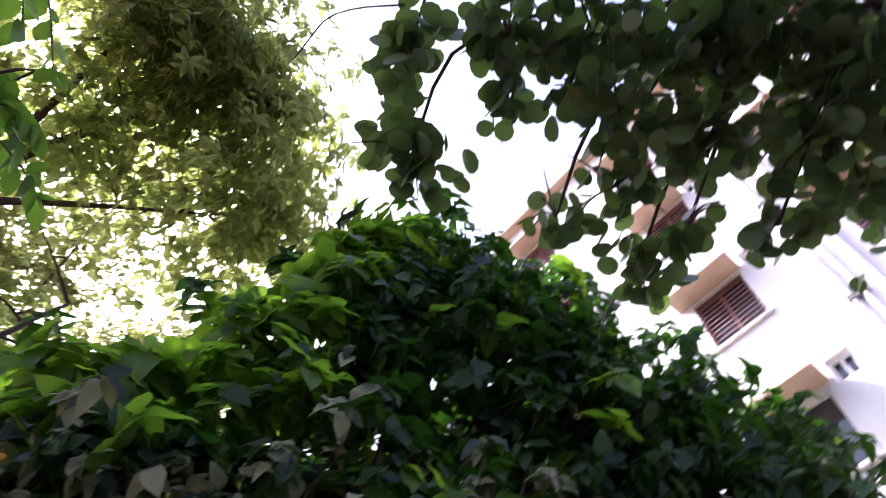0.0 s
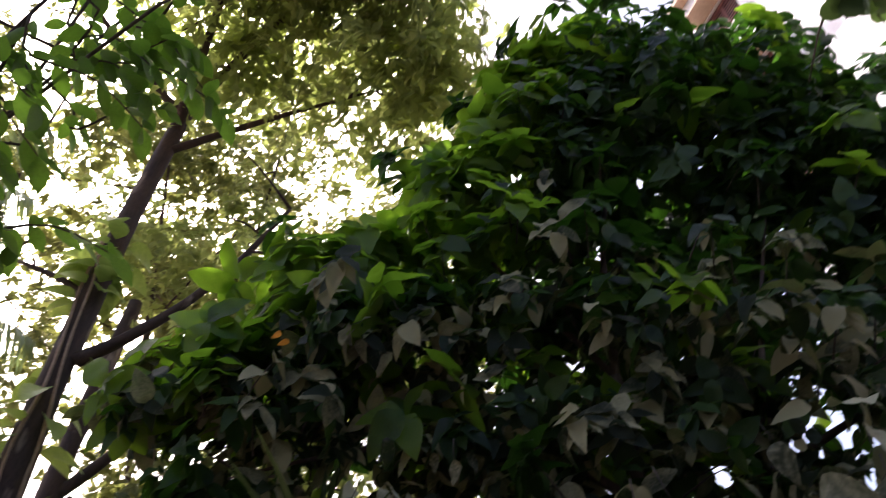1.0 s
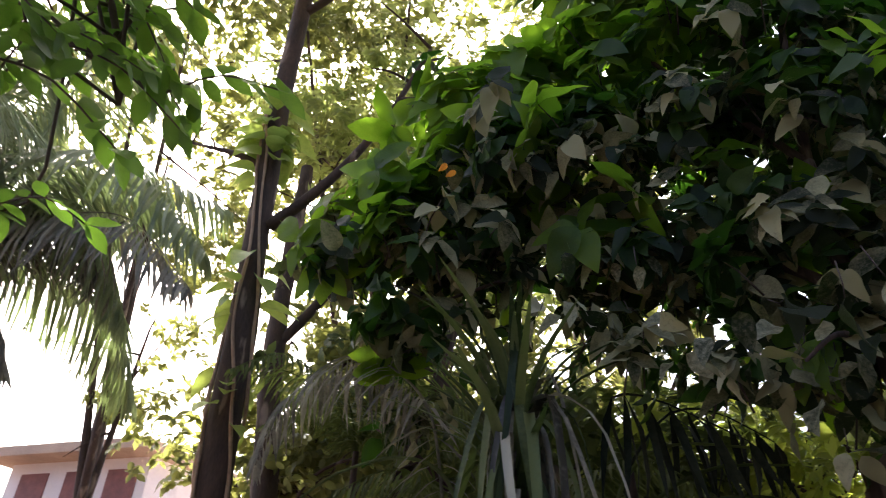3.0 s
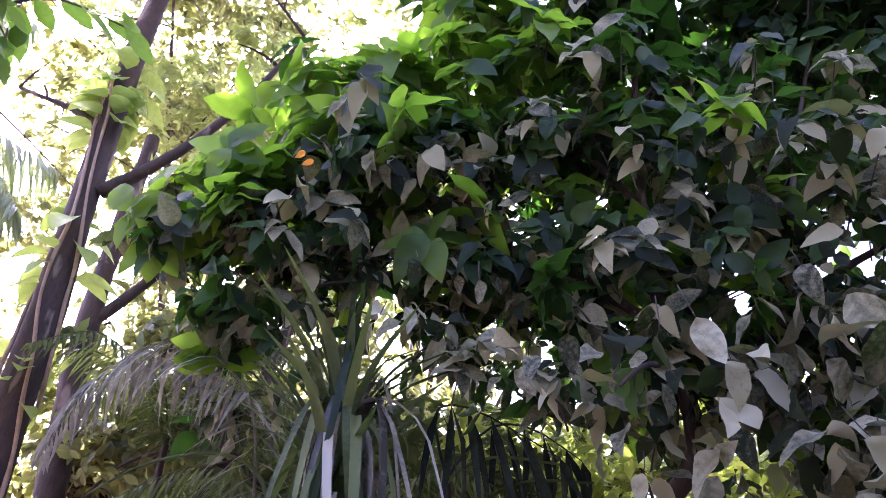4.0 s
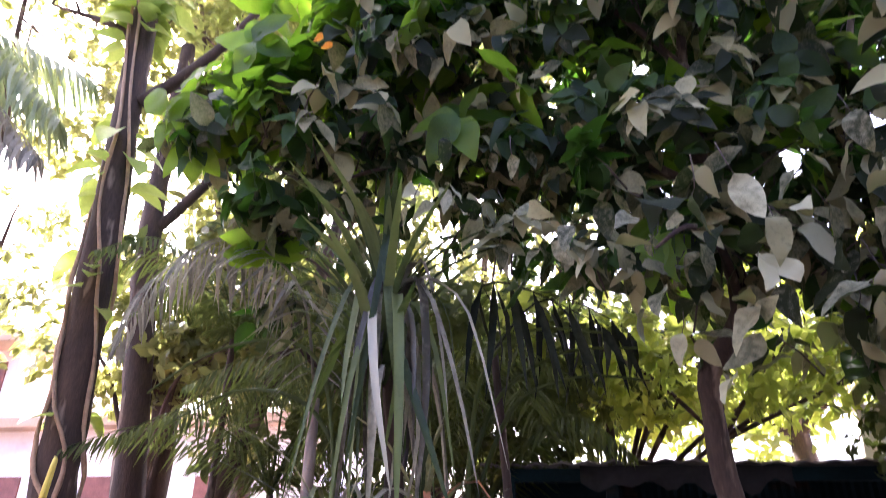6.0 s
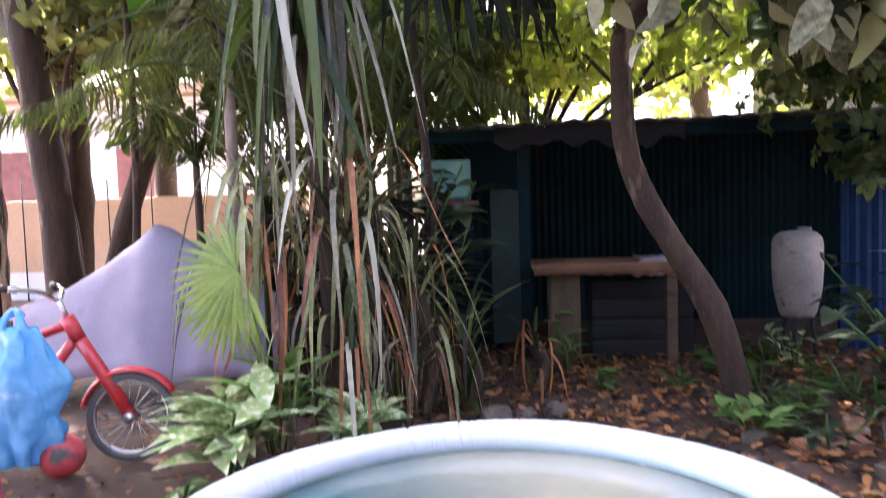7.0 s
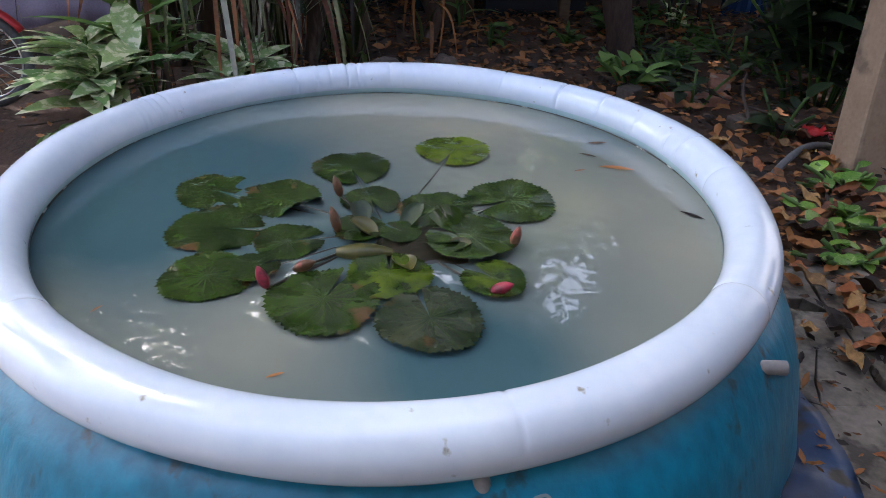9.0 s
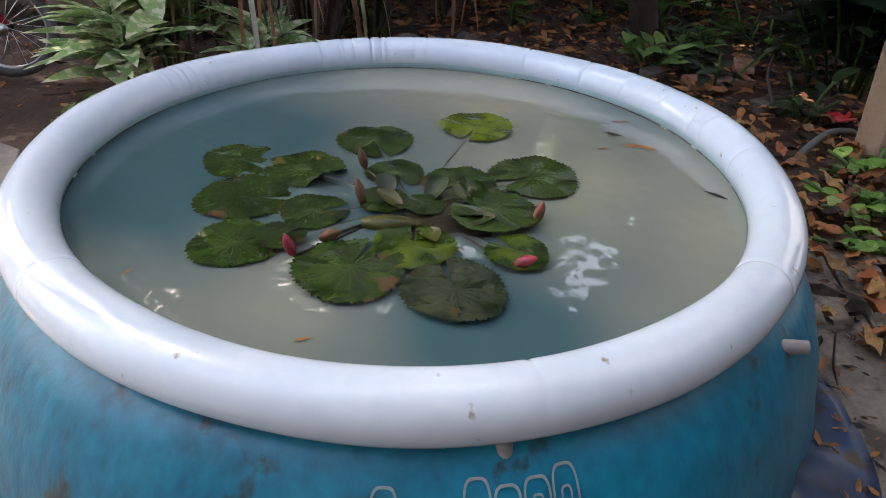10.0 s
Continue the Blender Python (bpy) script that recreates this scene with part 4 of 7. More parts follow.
            ok &= np.linalg.norm(q - (q @ way)[:, None] * way, axis=1) > w
        return ok
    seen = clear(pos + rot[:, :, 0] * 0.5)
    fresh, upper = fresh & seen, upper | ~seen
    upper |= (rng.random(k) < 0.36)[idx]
    for name, tmpl, sel, mat, lab in (("crown", tm, upper & seen & ~fresh & ~odd, LEAF_BUSH_SHADED, "dark green upper crown of broad leaves"), ("crown", slim, upper & seen & ~fresh & odd, LEAF_BUSH_SHADED, "dark green upper crown of narrow leaves"),
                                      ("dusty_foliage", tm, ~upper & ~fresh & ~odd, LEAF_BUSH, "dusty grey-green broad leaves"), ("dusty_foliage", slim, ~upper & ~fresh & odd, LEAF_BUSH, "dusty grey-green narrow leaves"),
                                      ("young_foliage", tm, fresh, LEAF_YOUNG_SUNLIT, "bright green young leaves with sunlight in their colour")):
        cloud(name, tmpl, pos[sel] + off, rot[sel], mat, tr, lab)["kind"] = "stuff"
    tw = Build()
    for i in range(0, k, 5):
        q = Vector(cp[i] + off)
        tw.tube([q, q - Vector(axis[i]) * 0.14, q - Vector(axis[i]) * 0.3 + Vector((0, 0.06, -0.02))], [0.003, 0.005, 0.007], 5)
    part("twig", tw, TWIG, tr, "thin dark twigs inside the crown")["kind"] = "stuff"
    # large dusty leaves hang lowest, each on its own; bounce light adds to their paleness
    low = [(0.13, 2.01, 2.85, 0.70, 0.53, 0.35), (1.00, 1.83, 2.68, 0.79, 0.53, 0.42), (0.56, 1.92, 2.46, 0.53, 0.44, 0.25), (1.35, 2.01, 2.46, 0.61, 0.53, 0.31), (1.89, 2.36, 2.68, 0.70, 0.53, 0.39), (-0.58, 2.19, 3.20, 0.61, 0.53, 0.39), (0.74, 2.36, 2.33, 0.35, 0.35, 0.18), (1.54, 1.83, 2.24, 0.53, 0.44, 0.29), (2.15, 2.01, 2.41, 0.61, 0.53, 0.35), (2.41, 2.19, 3.03, 0.70, 0.53, 0.44), (1.71, 1.75, 3.11, 0.70, 0.44, 0.35), (0.9, 2.0, 2.3, 0.5, 0.4, 0.22), (1.4, 2.0, 2.16, 0.75, 0.5, 0.28), (2.0, 2.1, 2.18, 0.75, 0.5, 0.3), (2.5, 2.2, 2.3, 0.6, 0.45, 0.28)]
    k = 300
    lp, lo = in_blobs(low, k * 2, rng, 0.2)
    ok = clear(lp)
    lp, lo = lp[ok][:k], lo[ok][:k]
    ls = rng.uniform(0.75, 1.2, k) * np.interp(lp[:, 0], [-0.8, 0.2, 1.1, 2.1], [0.15, 0.18, 0.235, 0.27])
    lr = leaf_poses(lp, lo * 0.6 + np.array([0, -0.45, 0]), ls, rng, 0.5, 0.7, 0.7)
    lp = lp - lr[:, :, 0] * 0.4
    lms = [leaf_mesh("leaf", leaf(0.56, 8, 0.14, 0.45, 0.75, 0.74, 0.22), q) for q in (LEAF_BIG, LEAF_BIG, LEAF_BUSH)]
    dried = leaf_mesh("leaf", leaf(0.5, 6, 0.2, 0.3, 0.75, 0.85, 0.2), LEAF_ORANGE)
    for i in range(k):
        ob = part("leaf", lms[i % 3], LEAF_BIG, tr)
        m = Matrix(lr[i].tolist()).to_4x4()
        m.translation = Vector(lp[i] + off)
        ob.matrix_local = m
        if i % 4 == 0:
            b = Build().tube([lp[i] + off, lp[i] + off - lr[i][:, 0] * 0.25, lp[i] + off - lr[i][:, 0] * 0.5 + np.array([0, 0.05, 0.08])], [0.002, 0.003, 0.004], 5)
            part("leaf_stalk", b, TWIG, tr)
    for x, y, z in ((-1.12, 1.03, 3.57), (-1.09, 1.09, 3.56)):
        ob = part("leaf", dried, LEAF_ORANGE, tr, "yellow-orange dying leaf")
        ob.matrix_local = Matrix.Translation((x - 1.53, y - 2.92, z)) @ Matrix.Rotation(x * 9, 4, "Z") @ Matrix.Rotation(0.7, 4, "X") @ Matrix.Scale(0.065, 4)


broadleaf_tree()


def round_leaf_tree():
    rng = np.random.default_rng(5)
    at = (2.7, -2.0, 0)
    tr = thing("round_leaf_tree", "overhanging branches with round dark green leaves", "tree", at)
    inv = Matrix.Translation((-at[0], -at[1], 0))
    off = -np.array(at)
    b = Build()
    limb(b, [(2.7, -2.0, -0.05), (2.68, -2.0, 1.2), (2.55, -1.95, 2.3), (2.2, -1.8, 3.2), (1.9, -1.7, 3.9)], 0.12, 0.06, 12, 18)
    me = b.mesh("trunk", BARK)
    me.transform(inv)
    part("trunk", me, BARK, tr)
    blobs = [(0.07, -1.10, 3.75, 0.08, 0.19, 0.12), (0.17, -0.85, 3.51, 0.17, 0.15, 0.10), (0.38, -1.26, 3.75, 0.17, 0.14, 0.09), (0.46, -1.05, 3.69, 0.10, 0.11, 0.07), (0.63, -1.18, 3.67, 0.11, 0.11, 0.07), (0.64, -1.36, 3.70, 0.22, 0.15, 0.09), (0.76, -1.19, 3.47, 0.20, 0.16, 0.10), (0.96, -1.44, 3.58, 0.22, 0.20, 0.13), (1.02, -1.24, 3.36, 0.16, 0.15, 0.09),
             (1.18, -1.54, 3.48, 0.22, 0.20, 0.13), (1.24, -1.34, 3.24, 0.16, 0.13, 0.08), (1.38, -1.53, 3.35, 0.16, 0.24, 0.15), (0.68, -0.82, 3.38, 0.11, 0.10, 0.06), (0.82, -0.98, 3.38, 0.13, 0.11, 0.07), (0.96, -0.79, 3.25, 0.17, 0.11, 0.07), (1.05, -0.97, 3.26, 0.07, 0.08, 0.05), (1.26, -1.09, 3.17, 0.11, 0.11, 0.07), (1.39, -1.29, 3.12, 0.09, 0.09, 0.06),
             (0.6, -2.3, 3.75, 0.9, 0.6, 0.35), (1.6, -2.4, 3.8, 0.9, 0.7, 0.4), (-0.3, -2.3, 3.8, 0.6, 0.5, 0.3), (2.3, -1.5, 3.6, 0.6, 0.7, 0.4)]
    for bl in blobs:
        b = Build()
        limb(b, [(2.0, -1.9, 3.7), (bl[0] * 0.6 + 0.8, bl[1] * 0.6 - 1.0, 3.95), (bl[0] + 0.1, bl[1] - 0.35, bl[2] + 0.3), (bl[0], bl[1], bl[2])], 0.014, 0.005, 7, 12)
        for k in range(5):
            e = Vector(bl[:3]) + Vector(rng.normal(size=3)) * bl[3] * 0.7
            limb(b, [Vector(bl[:3]), (Vector(bl[:3]) + e) / 2 + Vector((0, 0, 0.04)), e], 0.006, 0.002, 5, 6)
        me = b.mesh("branch", TWIG)
        me.transform(inv)
        part("branch", me, TWIG, tr)
    b = Build()
    limb(b, [(0.01, -1.26, 3.63), (-0.12, -1.21, 3.62), (-0.21, -1.15, 3.61), (-0.25, -1.07, 3.59), (-0.28, -1.00, 3.56)], 0.005, 0.0018, 5, 10)
    me = b.mesh("branch", TWIG)
    me.transform(inv)
    part("branch", me, TWIG, tr, "bare twig")
    tm = disc_leaf(10, 0.16)
    p1, o1 = in_blobs(blobs[:18], 1050, rng, 0.15)
    # Mostly unseen canopy behind the camera, added to hold back overhead light.
    p2, o2 = in_blobs(blobs[18:], 2500, rng, 0.2)
    pos, out = np.concatenate([p1, p2]), np.concatenate([o1, o2])
    n = len(pos)
    size = rng.uniform(0.064, 0.096, n)
    rot = leaf_poses(pos, out, size, rng, 0.35, 0.9, 0.6)
    cloud("crown", tm, pos[280:] + off, rot[280:], LEAF_ROUND, tr, "hanging crown of round leaves")["kind"] = "stuff"
    lm = leaf_mesh("leaf", tm, LEAF_ROUND)
    for i in range(280):
        ob = part("leaf", lm, LEAF_ROUND, tr)
        m = Matrix(rot[i].tolist()).to_4x4()
        m.translation = Vector(pos[i] + off)
        ob.matrix_local = m


round_leaf_tree()


def tall_tree(name, label, base, trunk, r0, limbs, blobs, n, tm, size, material, seed, bark=BARK, droop=0.4):
    rng = np.random.default_rng(seed)
    tr = thing(name, label, "tree", base)
    inv = Matrix.Translation(tuple(-c for c in base))
    b = Build()
    limb(b, trunk, r0, r0 * 0.45, 12, 26)
    me = b.mesh("trunk", bark)
    me.transform(inv)
    part("trunk", me, bark, tr)
    for pts, r in limbs:
        b = Build()
        limb(b, pts, r, r * 0.25, 8, 14)
        end, mid = Vector(pts[-1]), Vector(pts[len(pts) // 2])
        for k in range(5):
            s = mid.lerp(end, k / 4)
            e = s + Vector(rng.normal(size=3)) * (end - mid).length * 0.35
            limb(b, [s, (s + e) / 2 + Vector((0, 0, 0.05)), e], r * 0.3, r * 0.08, 5, 6)
        me = b.mesh("limb", bark)
        me.transform(inv)
        part("limb", me, bark, tr)
    if n:
        # leaves stand in rosettes, the rosettes in puffs on the boughs, with gaps of sky between the puffs
        k1, k2 = max(6, n // 230), max(20, n // 9)
        pp, po = in_blobs(blobs, k1, rng, 0.45)
        pr = size * rng.uniform(1.5, 3.8, k1)
        pi = rng.integers(0, k1, k2)
        cp = pp[pi] + rng.normal(size=(k2, 3)) * pr[pi][:, None] * np.array([1.0, 1.0, 0.55])
        axis = (cp - pp[pi]) / (pr[pi][:, None] + 1e-6) * 0.35 + po[pi] * 0.35 + rng.normal(size=(k2, 3)) * 0.3 + np.array([0, 0, 0.5])
        axis /= np.linalg.norm(axis, axis=1, keepdims=True)
        idx = rng.integers(0, k2, n)
        rad = np.cross(axis[idx], rng.normal(size=(n, 3)))
        rad /= np.linalg.norm(rad, axis=1, keepdims=True)
        s = rng.uniform(size * 0.65, size * 1.25, n)
        rot = basis(rad + axis[idx] * rng.uniform(-0.2, 0.6, n)[:, None] + np.array([0, 0, -droop * 0.6]), axis[idx] + rad * 0.3 + rng.normal(size=(n, 3)) * 0.2, s, rng)
        pos = cp[idx] + rng.normal(size=(n, 3)) * size * 0.18
        cloud("crown", tm, pos - np.array(base), rot, material, tr, "leafy crown with gaps of sky")["kind"] = "stuff"
    return tr


SMALL = leaf(0.42, 2, 0.12, 0.15, 0.8)
vine_tree = tall_tree("climber_clad_tree", "tall dark trunk clad with climbing stems and leaves", (-4.0, 3.3, 0),
    [(-3.95, 3.3, -0.1), (-3.9, 3.3, 1.0), (-3.95, 3.3, 2.2), (-4.05, 3.3, 4.2), (-4.2, 3.3, 6.8), (-4.2, 3.3, 9.5), (-4.15, 3.3, 12.4)], 0.19,
    [([(-3.98, 3.3, 5.2), (-3.3, 3.3, 5.7), (-2.75, 3.3, 6.4), (-2.3, 3.3, 7.3)], 0.07), ([(-4.1, 3.3, 5.9), (-4.6, 3.3, 6.3), (-5.3, 3.2, 6.6)], 0.06), ([(-2.9, 3.3, 6.2), (-2.3, 3.2, 6.4), (-1.7, 3.0, 6.5)], 0.03),
     ([(-4.2, 3.3, 9.5), (-3.0, 2.6, 10.5), (-1.8, 2.2, 11.3)], 0.08), ([(-4.2, 3.3, 9.0), (-3.6, 2.2, 10.2), (-3.0, 1.2, 11.2)], 0.08), ([(-4.2, 3.3, 8.6), (-3.0, 3.4, 9.4), (-1.6, 3.4, 10.0)], 0.06), ([(-4.2, 3.3, 9.4), (-5.2, 2.6, 10.4), (-5.8, 1.8, 11.0)], 0.07)],
    [(-2.3, 1.6, 11.0, 1.5, 1.3, 1.2), (-1.5, 2.6, 10.6, 1.2, 1.2, 1.2), (-3.2, 0.8, 11.4, 1.4, 1.2, 1.2), (-1.1, 3.3, 9.8, 0.9, 1.0, 0.8), (-3.4, 2.6, 10.2, 1.2, 1.0, 0.8)],
    24000, SMALL, 0.2, LEAF_TREE, 21)
tall_tree("dark_trunk_tree", "dark upright trunk of a tree behind the palms", (-4.35, 4.9, 0),
    [(-4.3, 4.9, -0.1), (-4.35, 4.9, 1.0), (-4.55, 4.9, 2.8), (-4.8, 4.9, 4.6), (-4.9, 5.0, 7.5)], 0.2,
    [([(-4.8, 4.9, 4.6), (-4.0, 5.3, 6.0), (-3.4, 5.6, 7.4)], 0.07)], [(-4.2, 5.4, 8.3, 1.6, 1.2, 1.2)], 3500, SMALL, 0.16, LEAF_TREE, 22)
tall_tree("leaning_trunk_tree", "leaning bare trunk rising behind the covered scooter", (-4.2, 5.1, 0),
    [(-4.25, 5.1, -0.1), (-3.95, 5.1, 0.7), (-3.5, 5.1, 2.0), (-2.9, 5.2, 3.6), (-2.6, 5.4, 5.2)], 0.13, [], [(-2.4, 5.6, 6.2, 1.3, 1.0, 1.0)], 2500, SMALL, 0.16, LEAF_TREE, 23)
FARLEAF = leaf(0.5, 2, 0.1, 0.1, 0.8)
far_blobs = [
    [(-5.5, 8.5, 9.5, 3.0, 2.0, 3.0), (-3.2, 8.8, 11.5, 2.2, 1.8, 2.0), (-7.5, 8.0, 12.5, 2.8, 2.0, 2.6), (-4.2, 8.5, 6.6, 2.4, 1.5, 1.8), (-4.6, 7.0, 14.0, 2.6, 2.0, 2.0), (-5.2, 8.0, 12.0, 2.2, 1.6, 2.0), (-6.0, 5.4, 11.4, 1.8, 1.4, 1.6), (-1.4, 9.0, 12.2, 1.6, 1.4, 1.6)],
    [(-10.0, 7.0, 9.0, 3.0, 2.2, 3.2), (-11.0, 6.0, 13.0, 3.0, 2.5, 2.6), (-9.6, 7.5, 6.0, 1.8, 1.4, 1.2), (-8.5, 5.0, 13.0, 2.4, 2.2, 2.0)],
    [(-1.9, 10.0, 7.5, 2.3, 1.6, 2.4), (0.0, 10.5, 6.0, 1.5, 1.4, 1.3), (-2.5, 10.0, 4.0, 2.4, 1.2, 1.8), (-1.2, 9.5, 10.4, 1.8, 1.4, 1.6)],
    [(3.2, 9.5, 4.4, 2.0, 1.2, 1.6), (1.2, 9.6, 3.8, 1.7, 1.2, 1.5), (4.8, 9.0, 4.6, 1.6, 1.2, 1.4)],
    [(-10.0, 2.5, 11.5, 2.4, 2.4, 2.4), (-11.5, 0.5, 8.0, 2.4, 2.6, 3.0), (-8.0, 3.5, 9.5, 2.0, 2.0, 2.0), (-6.5, 1.5, 12.5, 1.8, 1.8, 1.4)],
    [(-5.3, 5.9, 3.2, 0.9, 0.8, 0.9), (-4.6, 7.6, 4.2, 1.6, 0.9, 1.3), (-3.2, 7.4, 4.4, 1.4, 0.8, 1.3), (-1.8, 7.6, 4.0, 1.2, 0.8, 1.0)]]
for i, (bl, num) in enumerate(zip(far_blobs, (30000, 9000, 10000, 6500, 5000, 7500))):
    c = bl[0]
    base = (c[0], c[1] + 0.6, 0)
    tall_tree("background_tree", "tall tree with sunlit yellow-green leaves and gaps", base,
              [(base[0], base[1], -0.1), (base[0] + 0.1, base[1], 2.2), (base[0] - 0.1, base[1], 4.0), (c[0], c[1], c[2])], 0.2,
              [([(base[0], base[1], 3.0), ((base[0] + q[0]) / 2, (base[1] + q[1]) / 2, (3.4 + q[2]) / 2), (q[0], q[1], q[2] + q[5] * 0.5)], 0.08) for q in bl],
              bl, num, FARLEAF, 0.19, LEAF_SUN_TINT if i == 3 else LEAF_FAR, 30 + i)

# First tree has shade in its leaf colour, the second sunlight.
for i, bl in enumerate(([(-1.6, 6.4, 3.3, 1.5, 0.7, 1.2), (-3.0, 6.2, 2.8, 1.1, 0.6, 1.1), (-0.4, 6.8, 2.7, 1.1, 0.6, 0.8), (-2.2, 5.2, 3.6, 0.9, 0.5, 0.9), (-1.2, 4.8, 3.0, 1.2, 0.5, 0.9), (-0.3, 5.4, 3.1, 0.9, 0.5, 0.7), (-3.4, 5.0, 4.3, 0.9, 0.5, 0.7), (-2.7, 3.7, 3.1, 0.6, 0.35, 0.5)], [(0.3, 7.0, 3.2, 0.9, 0.6, 0.6), (1.7, 6.9, 3.6, 0.9, 0.6, 0.6), (3.0, 6.9, 3.2, 0.9, 0.6, 0.5), (4.0, 6.9, 3.3, 0.9, 0.6, 0.8), (2.1, 7.0, 4.5, 0.8, 0.5, 0.5), (3.2, 7.0, 4.2, 0.8, 0.5, 0.5)],
                       [(-5.2, 6.0, 3.5, 0.8, 0.5, 0.7), (-4.5, 6.1, 4.1, 0.7, 0.5, 0.7), (-6.4, 6.0, 3.7, 0.7, 0.5, 0.6), (-4.0, 6.0, 4.9, 0.6, 0.4, 0.5), (-3.7, 5.4, 3.4, 0.9, 0.4, 0.6), (-5.0, 5.6, 5.0, 0.8, 0.4, 0.8)])):
    c = bl[0]
    tall_tree("understory_tree", "dense shaded broad-leaved tree behind the palms", (c[0], c[1] + 0.3, 0), [(c[0], c[1] + 0.3, -0.1), (c[0] + 0.05, c[1] + 0.3, 1.0), (c[0], c[1] + 0.1, 2.0), (c[0], c[1], c[2])], 0.1,
              [([(c[0], c[1] + 0.2, 1.6), ((c[0] + q[0]) / 2, q[1], q[2] - 0.4), q[:3]], 0.04) for q in bl], bl, (11000, 7000, 5500)[i], leaf(0.5, 3, 0.15, 0.2, 0.8), 0.16, LEAF_UNDER if i == 0 else (LEAF_SUN_TINT if i == 1 else LEAF_FAR), 50 + i)


tall_tree("understory_tree", "slender tree with sun-tinted yellow-green leaves above the shed", (1.5, 6.9, 0), [(1.5, 6.9, -0.1), (1.5, 6.8, 1.2), (1.4, 6.3, 2.4), (1.4, 5.6, 3.2)], 0.07,
          [([(1.4, 6.3, 2.4), ((1.4 + x) / 2, 5.4, 2.9), (x, 4.9, 3.2)], 0.03) for x in (-0.1, 1.0, 2.0, 3.0, 4.0)],
          [(-0.1, 4.9, 3.15, 0.7, 0.4, 0.42), (1.0, 4.9, 2.9, 0.8, 0.4, 0.36), (2.0, 4.9, 2.95, 0.7, 0.4, 0.36), (3.0, 4.9, 3.2, 0.8, 0.4, 0.5), (4.0, 4.8, 3.3, 0.8, 0.4, 0.6)], 5500, leaf(0.5, 3, 0.15, 0.2, 0.8), 0.15, LEAF_SUN_TINT, 66)
tall_tree("hanging_vine", "dull buff-green vine hanging over the shed roof", (3.3, 4.35, 0), [(3.3, 4.35, -0.1), (3.25, 4.3, 1.0), (3.1, 4.2, 2.0), (2.7, 4.0, 2.35)], 0.03,
          [([(3.1, 4.2, 2.0), (2.8, 3.95, 2.3), (2.3, 3.85, 2.1)], 0.015), ([(3.1, 4.2, 2.0), (2.9, 3.9, 1.9), (2.7, 3.85, 1.5)], 0.012)],
          [(2.4, 3.88, 2.12, 0.42, 0.15, 0.22), (2.75, 3.85, 1.75, 0.25, 0.12, 0.3), (3.1, 3.95, 2.1, 0.4, 0.2, 0.4)], 1100, leaf(0.6, 3, 0.15, 0.3, 0.75), 0.1, LEAF_UNDER, 67)


def climbers():
    """Stems and big leaves that climb the tall trunk."""
    rng = np.random.default_rng(8)
    inv = Matrix.Translation((4.0, -3.3, 0))
    line = bend([(-3.95, 3.3, -0.1), (-3.9, 3.3, 1.0), (-3.95, 3.3, 2.2), (-4.05, 3.3, 4.2), (-4.2, 3.3, 6.8)], 60)
    for k in range(4):
        ph, tw = rng.random() * 6, rng.uniform(0.05, 0.12) * rng.choice((-1, 1))
        b = Build()
        ang = [ph + i * tw + 1.1 * noise.noise(Vector((i * 0.13, k * 5.0, 0))) for i in range(60)]
        b.tube([p + Vector((math.cos(q), math.sin(q), 0)) * (0.2 - 0.05 * i / 60 + 0.03 * noise.noise(Vector((i * 0.3, k * 7.0, 2)))) for i, (p, q) in enumerate(zip(line, ang))], [(0.022 - 0.009 * i / 60) * (1 + 0.4 * noise.noise(Vector((i * 0.4, k * 3.0, 5)))) for i in range(60)], 6, 0.3)
        me = b.mesh("climbing_stem", ROOT)
        me.transform(inv)
        part("climbing_stem", me, ROOT, vine_tree, "pale brown climbing stem")
    tm = leaf(0.6, 5, 0.15, 0.35, 0.7, 0.8)
    lm = leaf_mesh("climber_leaf", tm, LEAF_VINE)
    for z0, n, s, spread in ((6.45, 46, 0.36, 0.42), (5.2, 7, 0.3, 0.25), (4.4, 13, 0.36, 0.4), (3.3, 8, 0.32, 0.35), (2.4, 5, 0.28, 0.3)):
        for k in range(n):
            a = rng.random() * 6.28
            z = z0 + rng.normal() * spread * 0.6
            x = float(np.interp(z, [0, 2.2, 4.2, 6.8], [-3.93, -3.95, -4.05, -4.2]))
            d = Vector((math.cos(a), math.sin(a), rng.uniform(-0.7, 0.2)))
            m = Matrix(basis(np.array([d]), np.array([[0.2 * math.cos(a), 0.2 * math.sin(a), 1.0]]), np.array([s * rng.uniform(0.6, 1.2)]), rng)[0].tolist()).to_4x4()
            m.translation = Vector((x + 0.14 * math.cos(a) + 4.0, 0.14 * math.sin(a), z))
            part("climber_leaf", lm, LEAF_VINE, vine_tree).matrix_local = m


climbers()


